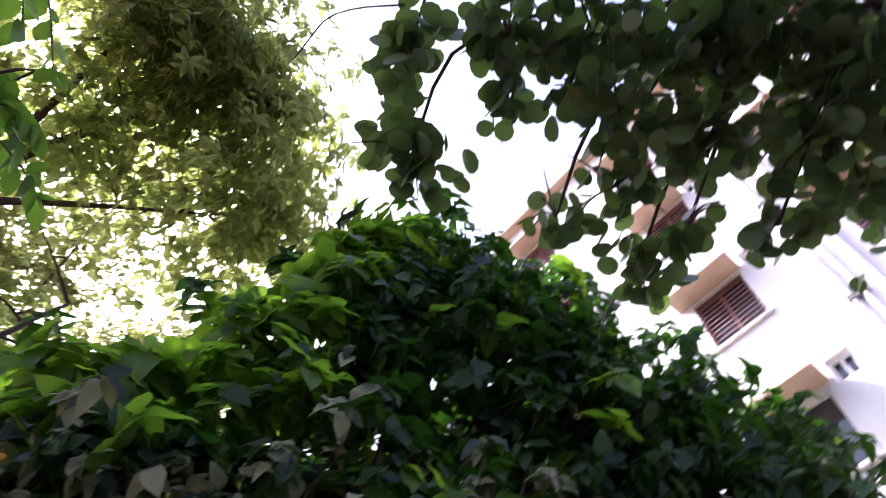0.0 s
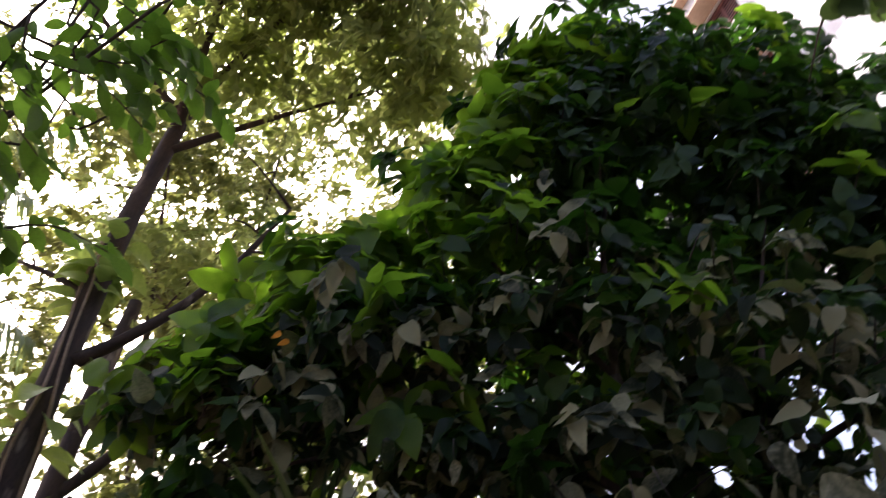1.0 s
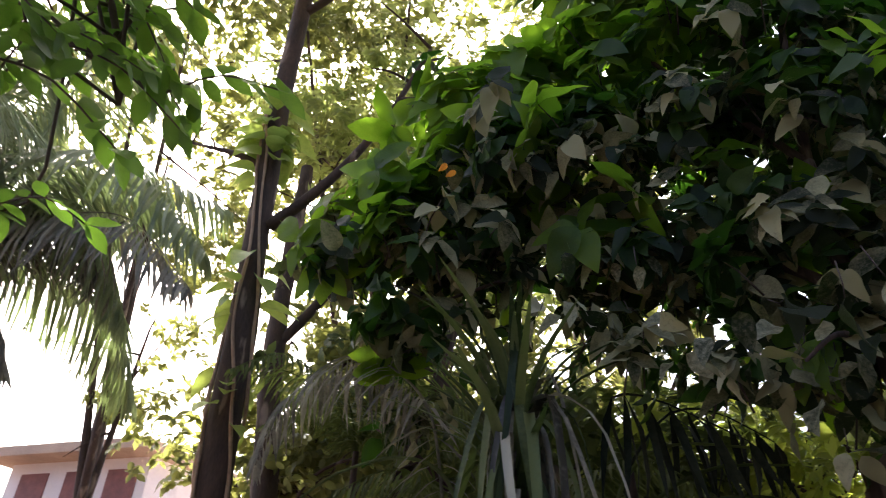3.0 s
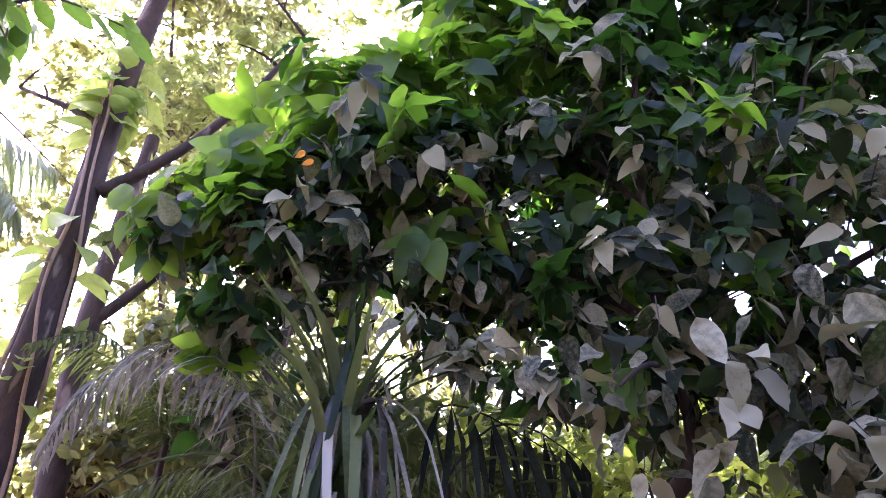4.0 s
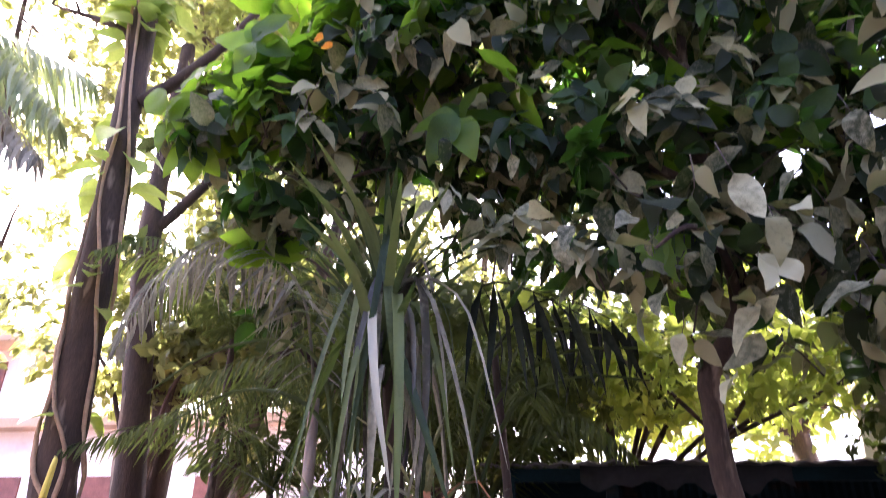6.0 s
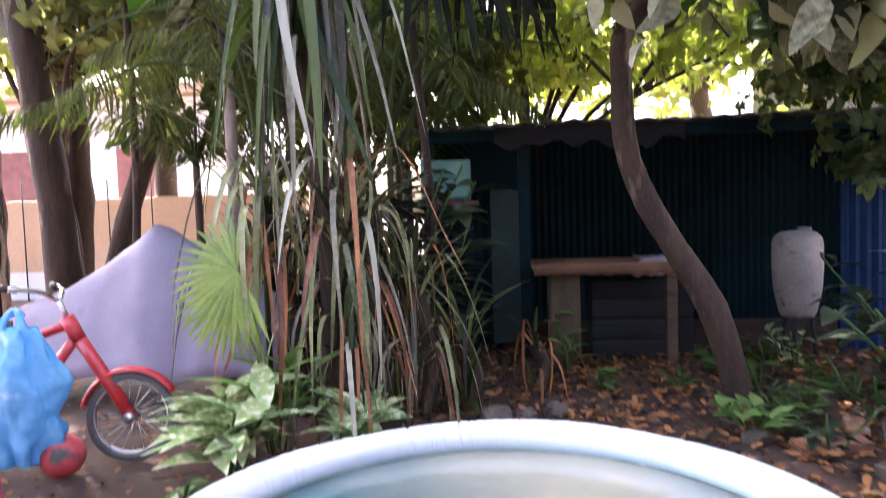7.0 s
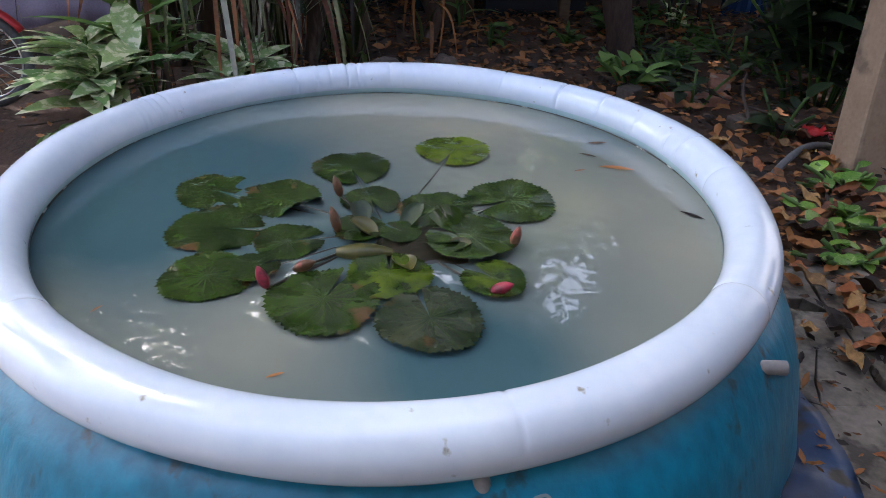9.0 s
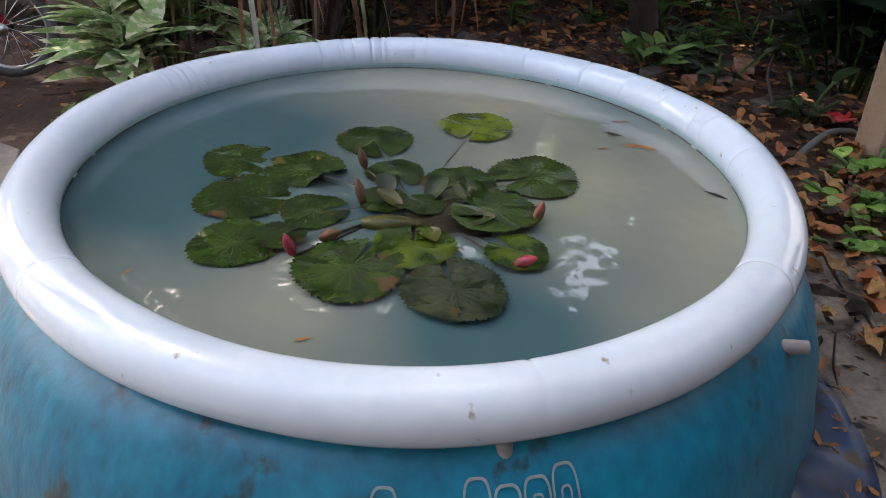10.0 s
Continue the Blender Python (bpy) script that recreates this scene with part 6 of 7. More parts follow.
def shed():
    s = thing("garden_shed", "low dark teal corrugated shed with a grey sheet roof", "shed", (1.5, 5.2, 0))
    inv = Matrix.Translation((-1.5, -5.2, 0))

    def sub(name, b, mat, label="", smooth=False):
        me = b.mesh(name, mat, smooth)
        me.transform(inv)
        return part(name, me, mat, s, label)
    sub("front_wall", corrugated(0.0, 4.6, 0.0, 2.05, 5.95), SHED_SHADED, "dark teal corrugated sheet wall")
    sub("front_wall", corrugated(-0.62, -0.02, 0.0, 1.5, 4.46), SHED_SHADED, "dark teal corrugated sheet panel")
    sub("side_wall", Build().box((-0.6, 5.3, 0.9), (0.04, 1.6, 1.8)), SHED_SHADED)
    sub("side_wall", Build().box((4.6, 5.3, 0.9), (0.04, 1.6, 1.8)), SHED_SHADED)
    sub("back_wall", Build().box((2.0, 6.1, 0.9), (5.2, 0.04, 1.8)), SHED_SHADED)
    b = Build()
    for i in range(121):
        x = -0.8 + 5.7 * i / 120
        dz = 0.012 * math.sin(i * math.pi / 2) + 0.02 * noise.noise(Vector((x, 0, 0)))
        b.v.extend([(x, 4.0, 1.9 + dz), (x, 6.3, 2.12 + dz), (x, 6.3, 2.13 + dz), (x, 4.0, 1.915 + dz)])
    for i in range(120):
        k = i * 4
        for a, c in ((0, 1), (1, 2), (2, 3), (3, 0)):
            b.f.append((k + a, k + 4 + a, k + 4 + c, k + c))
    sub("roof", b, ROOFING, "pale corrugated cement roof sheet")
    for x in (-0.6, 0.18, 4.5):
        sub("post", Build().box((x, 4.2, 0.95), (0.09, 0.09, 1.9)), SHED_SHADED)
    sub("beam", Build().box((2.0, 4.2, 1.84), (5.3, 0.07, 0.1)), SHED_SHADED)
    sub("side_wall", Build().box((-0.2, 4.62, 1.3), (0.86, 0.03, 1.24)), SHED_SHADED)
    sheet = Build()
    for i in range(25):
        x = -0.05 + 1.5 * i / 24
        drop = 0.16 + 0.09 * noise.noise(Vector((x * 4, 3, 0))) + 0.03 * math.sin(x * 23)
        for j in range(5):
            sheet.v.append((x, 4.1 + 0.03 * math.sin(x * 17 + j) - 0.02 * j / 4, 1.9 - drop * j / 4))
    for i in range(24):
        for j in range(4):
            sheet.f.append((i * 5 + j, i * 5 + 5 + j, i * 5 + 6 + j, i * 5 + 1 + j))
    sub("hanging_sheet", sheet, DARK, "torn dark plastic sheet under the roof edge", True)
    sub("board", Build().box((0.05, 4.35, 0.75), (0.3, 0.03, 1.3)), TEAL_DARK, "dark teal board")


shed()
bx = thing("meter_box", "teal metal box fixed to the shed post", "box", (-0.45, 4.12, 1.32))
part("case", Build().box((0, 0, 0.17), (0.4, 0.14, 0.32)), TEAL, bx, smooth=False, bevel=0.012)
part("lid", Build().box((0, -0.075, 0.17), (0.36, 0.012, 0.28)), TEAL, bx, "flat teal lid", smooth=False, bevel=0.004)
part("ledge", Build().box((0.03, -0.02, -0.02), (0.46, 0.2, 0.03)), WOOD, bx, "worn wooden ledge", smooth=False, bevel=0.004)

tb = thing("work_table", "rough wooden work table with worn brown boards", "table", (0.95, 4.05, 0))
for i in range(4):
    part("board", Build().box((-0.15, -0.2 + i * 0.135, 0.79), (1.16, 0.13, 0.045), 0.01 * (i - 1)), WOOD_TOP, tb, smooth=False, bevel=0.006)
edge = Build()
for i in range(49):
    x = -0.72 + 1.12 * i / 48
    drop = 0.05 + 0.05 * abs(noise.noise(Vector((x * 9, 1, 0)))) + 0.03 * abs(noise.noise(Vector((x * 31, 4, 0))))
    edge.v.extend([(x, -0.27, 0.81), (x, -0.285, 0.78), (x, -0.275, 0.78 - drop), (x, -0.255, 0.78 - drop), (x, -0.25, 0.8)])
for i in range(48):
    for k in range(5):
        edge.f.append((i * 5 + k, i * 5 + 5 + k, i * 5 + 5 + (k + 1) % 5, i * 5 + (k + 1) % 5))
edge.f += [tuple(range(5)), tuple(reversed(range(240, 245)))]
part("frayed_edge", edge, WOOD_TOP, tb, "split and frayed front edge")
part("leg", Build().box((-0.48, -0.02, 0.36), (0.24, 0.3, 0.76)), WOOD_MOSS, tb, "thick mossy pillar", smooth=False, bevel=0.02)
# Right legs get a darker wood that holds the shade under the table.
for y in (-0.18, 0.18):
    part("leg", Build().box((0.32, y, 0.37), (0.08, 0.09, 0.78)), WOOD_SHADED, tb, smooth=False, bevel=0.006)
rag = Build()
for i in range(9):
    for j in range(9):
        u, v = i / 8 - 0.5, j / 8 - 0.5
        z = 0.835 + 0.03 * noise.noise(Vector((u * 5, v * 5, 2)))
        y = 3.96 + v * 0.4
        if v < -0.2:
            z -= (-0.2 - v) * 0.4
            y = 3.96 - 0.08 - (-0.2 - v) * 0.15
        rag.v.append((1.2 + u * 0.34, y - 0.05, z))
for i in range(8):
    for j in range(8):
        rag.f.append((i * 9 + j, (i + 1) * 9 + j, (i + 1) * 9 + j + 1, i * 9 + j + 1))
rg = tagged(part("cloth", rag, COVER), "grey crumpled cloth lying on the work table", "cloth")
rg.modifiers.new("thickness", "SOLIDIFY").thickness = 0.006
# Box added in the dark void below the table top, as shade.
dk = thing("crate", "near-black box standing in for the shade under the work table", "crate", (1.1, 4.25, 0))
part("void_box", Build().box((0, 0.01, 0.32), (0.78, 0.28, 0.66)), DARK, dk, smooth=False, bevel=0.01)
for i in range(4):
    part("void_slat", Build().box((0, -0.145, 0.08 + i * 0.165), (0.8, 0.02, 0.13)), DARK, dk, smooth=False, bevel=0.004)

drum = thing("plastic_drum", "dirty white plastic drum on a low stand", "drum", (2.25, 4.0, 0))
drum.scale = (0.88, 0.88, 0.96)
part("drum_body", Build().lathe([(0.0, 0.36), (0.13, 0.36), (0.152, 0.4), (0.175, 0.5), (0.195, 0.6), (0.205, 0.75), (0.205, 0.95), (0.19, 1.0), (0.14, 1.04), (0.06, 1.05), (0.0, 1.05)], 32), CAN, drum, "dirty white drum")
part("lid", Build().lathe([(0.0, 1.075), (0.05, 1.075), (0.058, 1.07), (0.058, 1.045), (0.0, 1.045)], 20, (0.06, 0, 0)), CAN, drum)
# Legs are near-black: the shade below the drum is in their colour.
for a in range(3):
    part("leg", Build().tube([(0.16 * math.cos(a * 2.1), 0.16 * math.sin(a * 2.1), -0.02), (0.12 * math.cos(a * 2.1), 0.12 * math.sin(a * 2.1), 0.37)], 0.018, 8), DARK, drum)
bs_ = thing("blue_gate", "narrow dark blue corrugated sheet gate beside the shed", "gate", (2.95, 4.25, 0))
gate = corrugated(-0.22, 0.06, 0.02, 1.5, 0.0, 0.085, 0.022)
part("sheet", gate, BLUE, bs_, "dark blue corrugated sheet", smooth=False)
for z in (0.2, 1.3):
    part("rail", Build().box((-0.08, 0.035, z), (0.3, 0.035, 0.05)), BLUE, bs_, smooth=False, bevel=0.004)
for x in (-0.24, 0.08):
    part("post", Build().box((x, 0.03, 0.76), (0.05, 0.05, 1.56)), BLUE, bs_, smooth=False, bevel=0.004)


# ---------------- bicycle corner ----------------
def bicycle():
    bk = thing("bicycle", "small red bicycle with grey tyres and chrome spokes", "bicycle", (-1.93, 1.86, 0))
    bk.rotation_euler = (radians(-4), 0, radians(10))
    for cx in (0.0, -0.95):
        w = new("wheel")
        w.parent = bk
        w.location = (cx, 0, 0.232)
        ty = Build()
        for i in range(56):
            a = 2 * math.pi * i / 56
            for j in range(10):
                v = 2 * math.pi * j / 10
                r = 0.208 + 0.024 * math.cos(v)
                ty.v.append((r * math.cos(a), 0.022 * math.sin(v), r * math.sin(a)))
        for i in range(56):
            for j in range(10):
                ty.f.append((i * 10 + j, ((i + 1) % 56) * 10 + j, ((i + 1) % 56) * 10 + (j + 1) % 10, i * 10 + (j + 1) % 10))
        part("tyre", ty, RUBBER, w)
        rim = Build()
        for i in range(56):
            a = 2 * math.pi * i / 56
            for r, y in ((0.19, -0.013), (0.18, -0.011), (0.18, 0.011), (0.19, 0.013)):
                rim.v.append((r * math.cos(a), y, r * math.sin(a)))
        for i in range(56):
            for j in range(4):
                rim.f.append((i * 4 + j, ((i + 1) % 56) * 4 + j, ((i + 1) % 56) * 4 + (j + 1) % 4, i * 4 + (j + 1) % 4))
        part("rim", rim, CHROME, w)
        part("hub", Build().tube([(0, -0.045, 0), (0, -0.02, 0), (0, 0.02, 0), (0, 0.045, 0)], [0.03, 0.016, 0.016, 0.03], 12), CHROME, w)
        for i in range(20):
            a = 2 * math.pi * i / 20
            part("spoke", Build().tube([(0.02 * math.cos(a + 0.6), 0.03 * (-1) ** i, 0.02 * math.sin(a + 0.6)), (0.184 * math.cos(a), 0, 0.184 * math.sin(a))], 0.0016, 4), CHROME, w)
    rods = {"fork": ((0, 0.0, 0.232), (-0.27, 0, 0.68), 0.034), "head_tube": ((-0.25, 0, 0.64), (-0.31, 0, 0.76), 0.038), "down_tube": ((-0.27, 0, 0.65), (-0.55, 0, 0.27), 0.028), "top_tube": ((-0.3, 0, 0.72), (-0.68, 0, 0.6), 0.024),
            "seat_tube": ((-0.55, 0, 0.27), (-0.71, 0, 0.7), 0.02), "chain_stay": ((-0.55, 0, 0.27), (-0.95, 0, 0.232), 0.012), "seat_stay": ((-0.67, 0, 0.58), (-0.95, 0, 0.232), 0.012)}
    for nm, (a, c, r) in rods.items():
        part(nm, Build().tube([a, ((a[0] + c[0]) / 2, 0, (a[2] + c[2]) / 2), c], r, 12), RED, bk)
    part("handlebar", Build().tube(bend([(-0.47, -0.24, 0.92), (-0.38, -0.12, 0.9), (-0.35, 0, 0.85), (-0.38, 0.12, 0.9), (-0.47, 0.24, 0.92)], 14), 0.012, 8), CHROME, bk)
    part("stem", Build().tube([(-0.305, 0, 0.75), (-0.35, 0, 0.86)], 0.014, 8), CHROME, bk)
    for y in (-0.24, 0.24):
        part("grip", Build().tube([(-0.455, y * 0.8, 0.915), (-0.5, y * 1.1, 0.925)], 0.018, 10), BLACK, bk)
    sb = Build()
    for i, (x, w, z) in enumerate(((-0.86, 0.085, 0.745), (-0.8, 0.08, 0.75), (-0.72, 0.05, 0.748), (-0.63, 0.022, 0.742), (-0.58, 0.012, 0.735))):
        for j in range(8):
            a = 2 * math.pi * j / 8
            sb.v.append((x, w * math.cos(a), z + 0.022 * math.sin(a)))
    for i in range(4):
        for j in range(8):
            sb.f.append((i * 8 + j, i * 8 + (j + 1) % 8, (i + 1) * 8 + (j + 1) % 8, (i + 1) * 8 + j))
    sb.f += [tuple(range(8)), tuple(range(39, 31, -1))]
    part("saddle", sb, BLACK, bk)
    for cx, a0, a1 in ((0, 30, 165), (-0.95, 10, 170)):
        fd = Build()
        for i in range(21):
            a = radians(a0 + (a1 - a0) * i / 20)
            for y, dr in ((-0.034, -0.012), (-0.02, 0.004), (0, 0.009), (0.02, 0.004), (0.034, -0.012)):
                fd.v.append((cx + (0.25 + dr) * math.cos(a), y, 0.232 + (0.25 + dr) * math.sin(a)))
        for i in range(20):
            for j in range(4):
                fd.f.append((i * 5 + j, i * 5 + 5 + j, i * 5 + 6 + j, i * 5 + 1 + j))
        ob = part("mudguard", fd, RED, bk)
        ob.modifiers.new("thickness", "SOLIDIFY").thickness = 0.003
    cg = Build()
    cg.box((-0.74, -0.04, 0.28), (0.34, 0.02, 0.1))
    part("chain_guard", cg, RED, bk, smooth=False, bevel=0.008)
    for q in (-1, 1):
        part("crank", Build().tube([(-0.55, q * 0.05, 0.27), (-0.55 + q * 0.05, q * 0.06, 0.27 - q * 0.11)], 0.01, 8), CHROME, bk)
        part("pedal", Build().box((-0.55 + q * 0.05, q * 0.1, 0.27 - q * 0.11), (0.07, 0.08, 0.02)), BLACK, bk, smooth=False, bevel=0.004)
    part("rear_light", Build().box((-1.25, 0, 0.42), (0.02, 0.04, 0.04)), RED, bk, smooth=False, bevel=0.004)


bicycle()


def plastic_bag():
    b = Build()
    n, m = 72, 34
    for j in range(m):
        t = j / (m - 1)
        z = 0.1 + 0.65 * t
        for i in range(n):
            a = 2 * math.pi * i / n
            prof = math.sin(math.pi * min(1, 0.12 + t * 0.8)) ** 0.5
            r = prof * (1 + 0.07 * math.sin(a * 6 + t * 3) * (0.3 + t) + 0.05 * math.sin(a * 11 + 5 * t) + 0.3 * noise.noise(Vector((math.cos(a) * 2, math.sin(a) * 2, t * 4))) + 0.16 * noise.noise(Vector((math.cos(a) * 6, math.sin(a) * 6, t * 11))))
            b.v.append((-2.33 + 0.21 * r * math.cos(a), 1.58 + 0.14 * r * math.sin(a), z))
    for j in range(m - 1):
        for i in range(n):
            b.f.append((j * n + i, j * n + (i + 1) % n, (j + 1) * n + (i + 1) % n, (j + 1) * n + i))
    b.f.append(tuple(reversed(range(n))))
    bg = thing("plastic_bag", "bulging bright blue plastic bag hanging on the bicycle", "bag", (-2.33, 1.58, 0))
    me = b.mesh("bag_body", BAG)
    me.transform(Matrix.Translation((2.33, -1.58, 0)))
    part("bag_body", me, BAG, bg)
    for q in (-1, 1):
        part("bag_handle", Build().tube(bend([(q * 0.06, 0, 0.69), (q * 0.05, 0, 0.77), (q * 0.01, 0.03, 0.83), (-q * 0.03, 0.04, 0.8)], 8), [0.03, 0.025, 0.018, 0.014, 0.014, 0.014, 0.012, 0.01], 8, 0.5), BAG, bg, "twisted plastic handle")


plastic_bag()
ball = thing("ball", "scuffed red football with dark panels on the paving", "ball", (-2.16, 1.64, 0.11))
bb = Build()
for j in range(13):
    ph = math.pi * j / 12
    for i in range(24):
        a = 2 * math.pi * i / 24
        bb.v.append((0.105 * math.sin(ph) * math.cos(a), 0.105 * math.sin(ph) * math.sin(a), 0.105 * math.cos(ph)))
for j in range(12):
    for i in range(24):
        bb.f.append((j * 24 + i, (j + 1) * 24 + i, (j + 1) * 24 + (i + 1) % 24, j * 24 + (i + 1) % 24))
BALL = surface("ball_skin", (0.45, 0.04, 0.06), (0.6, 0.1, 0.11), 0.5, 8, 60, 0.1, spot=(0.05, 0.07, 0.07), spot_at=0.55, spot_scale=7)
part("skin", bb, BALL, ball)


def covered_scooter():
    sc = thing("covered_scooter", "parked scooter under a mauve-grey dust cover", "scooter", (-2.6, 3.1, 0))
    b = Build()
    n, m = 40, 25
    for i in range(n):
        u = i / (n - 1)
        x = -1.05 + 2.25 * u
        top = float(np.interp(u, [0, 0.1, 0.26, 0.43, 0.57, 0.68, 0.84, 1.0], [0.45, 0.66, 0.78, 1.0, 1.22, 1.06, 0.84, 0.62]))
        half = float(np.interp(u, [0, 0.1, 0.45, 0.57, 0.9, 1.0], [0.1, 0.24, 0.3, 0.38, 0.32, 0.2]))
        for j in range(m):
            s = 2 * j / (m - 1) - 1
            hem = 0.2 + 0.03 * math.sin(u * 17)
            a = abs(s)
            if a < 0.35:
                y, z = s / 0.35 * half * 0.35, top - 0.05 * (a / 0.35) ** 2
            else:
                t = (a - 0.35) / 0.65
                y = math.copysign(half * (0.35 + 0.75 * t ** 0.7), s)
                z = top - 0.05 - (top - 0.05 - hem) * t ** 1.15
            f = 0.03 * math.sin(u * 26 + 3 * math.sin(u * 7)) * max(0, a - 0.3) + 0.03 * noise.noise(Vector((x * 3, y * 3, z * 3)))
            b.v.append((x + f * 0.4, y + math.copysign(f, s), z + 0.02 * noise.noise(Vector((x * 5, s * 3, 7)))))
    for i in range(n - 1):
        for j in range(m - 1):
            b.f.append((i * m + j, (i + 1) * m + j, (i + 1) * m + j + 1, i * m + j + 1))
    ob = part("dust_cover", b, COVER, sc, "mauve-grey fabric cover with folds")
    ob.modifiers.new("thickness", "SOLIDIFY").thickness = 0.006
    for cx in (-0.7, 0.82):
        w = Build()
        for i in range(36):
            a = 2 * math.pi * i / 36
            for j in range(8):
                v = 2 * math.pi * j / 8
                r = 0.17 + 0.05 * math.cos(v)
                w.v.append((cx + r * math.cos(a), 0.05 * math.sin(v), 0.215 + r * math.sin(a)))
        for i in range(36):
            for j in range(8):
                w.f.append((i * 8 + j, ((i + 1) % 36) * 8 + j, ((i + 1) % 36) * 8 + (j + 1) % 8, i * 8 + (j + 1) % 8))
        part("wheel", w, BLACK, sc, "black scooter tyre")
    part("frame_body", Build().box((-0.05, 0, 0.42), (1.5, 0.3, 0.4)), BLACK, sc, "dark scooter body under the cover", smooth=False, bevel=0.05)


covered_scooter()
pl = thing("striped_pole", "magenta and yellow pole leaning by the bicycle", "pole", (-2.28, 1.28, 0))
part("pole_shaft", Build().tube([(0.06, 0, 0.02), (0.03, 0, 0.5), (0.0, 0, 1.0), (-0.02, 0, 1.25)], 0.024, 10), MAGENTA, pl)
part("cord", Build().tube(bend([(-0.03, -0.02, 0.5), (-0.02, -0.03, 1.0), (0.02, -0.02, 1.45), (0.03, 0, 1.6), (0, 0, 1.24)], 14), 0.01, 6), YELLOW, pl, "yellow cord")
tagged(part("garden_hose", Build().tube(bend([(-3.2, 0.34, 0.034), (-2.2, 0.38, 0.034), (-1.5, 0.36, 0.034), (-1.15, 0.3, 0.034), (-1.02, 0.1, 0.034)], 30), 0.012, 8), RED), "thin red garden hose lying on the paving", "hose")

# boundary wall and gate at the far left
bw = Build()
bw.box((-8.5, 9.0, 0.22), (11, 0.3, 0.44))
tagged(part("wall_plinth", bw, PLASTER, smooth=False, bevel=0.01), "white painted base of the boundary wall", "wall", kind="structure")
bw = Build()
bw.box((-8.5, 9.0, 1.02), (10.9, 0.2, 1.16))
tagged(part("wall_north", bw, TAN, smooth=False, bevel=0.01), "tan painted boundary wall behind the trees", "wall", kind="structure")
rl = thing("wall_railing", "thin dark vertical rods in front of the tan wall", "railing", (-8.5, 8.8, 0))
for i in range(13):
    part("rod", Build().tube([(-4.2 + i * 0.72, 0, -0.02), (-4.2 + i * 0.72, 0, 1.9)], 0.012, 6), BLACK, rl)

# Wall behind the camera, added unseen to cut light from the south.
hw = Build()
hw.box((0, -3.6, 2.55), (14, 0.3, 5.3))
tagged(part("unseen_wall_south", hw, WALL_DARK, smooth=False, bevel=0.01), "unseen plain grey wall added to block southern sky light", "wall", kind="structure")

# Added out of view to keep bounced facade light off the pool.
hw = Build()
hw.box((3.4, -1.5, 1.25), (0.2, 3.9, 2.7))
tagged(part("unseen_wall_east", hw, WALL_DARK, smooth=False, bevel=0.01), "unseen plain grey wall added to cut light from the right", "wall", kind="structure")

# stones, post and pipe
tagged(part("stone_post", Build().box((2.02, 1.2, 0.45), (0.3, 0.14, 0.98), 0.2, -0.1), BUFF, smooth=False, bevel=0.015), "weathered buff stone post", "post")
tagged(part("hose_stub", Build().tube(bend([(1.55, 1.06, 0.015), (1.66, 1.16, 0.05), (1.78, 1.25, 0.075), (1.93, 1.34, 0.05), (2.0, 1.4, 0.015)], 14), 0.016, 8), RUBBER), "curved grey pipe lying on the soil", "pipe")
for i, (x, y, s, r) in enumerate(((1.6, 2.03, 0.36, 0.1), (1.3, 2.15, 0.16, 0.7), (1.85, 2.3, 0.24, 1.2), (1.75, 1.7, 0.2, 0.4))):
    tagged(part("brick", Build().box((x, y, 0.025), (s, 0.11, 0.06), r), BRICK if i % 2 == 0 else STONE, smooth=False, bevel=0.008), "broken brick half buried in leaf litter", "brick", "bricks in the litter")
# Lumps standing in for a brown heap of dry leaves.
for i, (x, y, s) in enumerate(((-0.05, 2.45, 0.1), (0.12, 2.5, 0.07), (-0.28, 2.3, 0.06), (0.3, 2.6, 0.08))):
    rr = np.random.default_rng(90 + i)
    b = Build()
    for j in range(7):
        ph = math.pi * j / 6
        for k in range(10):
            a = 2 * math.pi * k / 10
            v = Vector((math.sin(ph) * math.cos(a), math.sin(ph) * math.sin(a), 0.7 * math.cos(ph)))
            v *= s * (1 + 0.35 * noise.noise(v * 1.8 + Vector((i * 3.0, 0, 0))))
            b.v.append((x + v.x, y + v.y, s * 0.45 + v.z))
    for j in range(6):
        for k in range(10):
            b.f.append((j * 10 + k, (j + 1) * 10 + k, (j + 1) * 10 + (k + 1) % 10, j * 10 + (k + 1) % 10))
    tagged(part("stone", b, STONE, smooth=False), "rough lump standing in for dry leaves at the plants' foot", "stone", "stones by the plants")


rag2 = Build()
for i in range(9):
    for j in range(9):
        u, v = i / 8 - 0.5, j / 8 - 0.5
        rag2.v.append((2.02 + u * 0.16, 1.57 + v * 0.09, 0.045 + 0.03 * noise.noise(Vector((u * 6, v * 6, 9))) - 0.08 * (u * u + v * v)))
for i in range(8):
    for j in range(8):
        rag2.f.append((i * 9 + j, (i + 1) * 9 + j, (i + 1) * 9 + j + 1, i * 9 + j + 1))
rd = tagged(part("rag", rag2, RED), "crumpled bright red rag among fallen leaves", "rag")
rd.modifiers.new("thickness", "SOLIDIFY").thickness = 0.003
srng = np.random.default_rng(55)
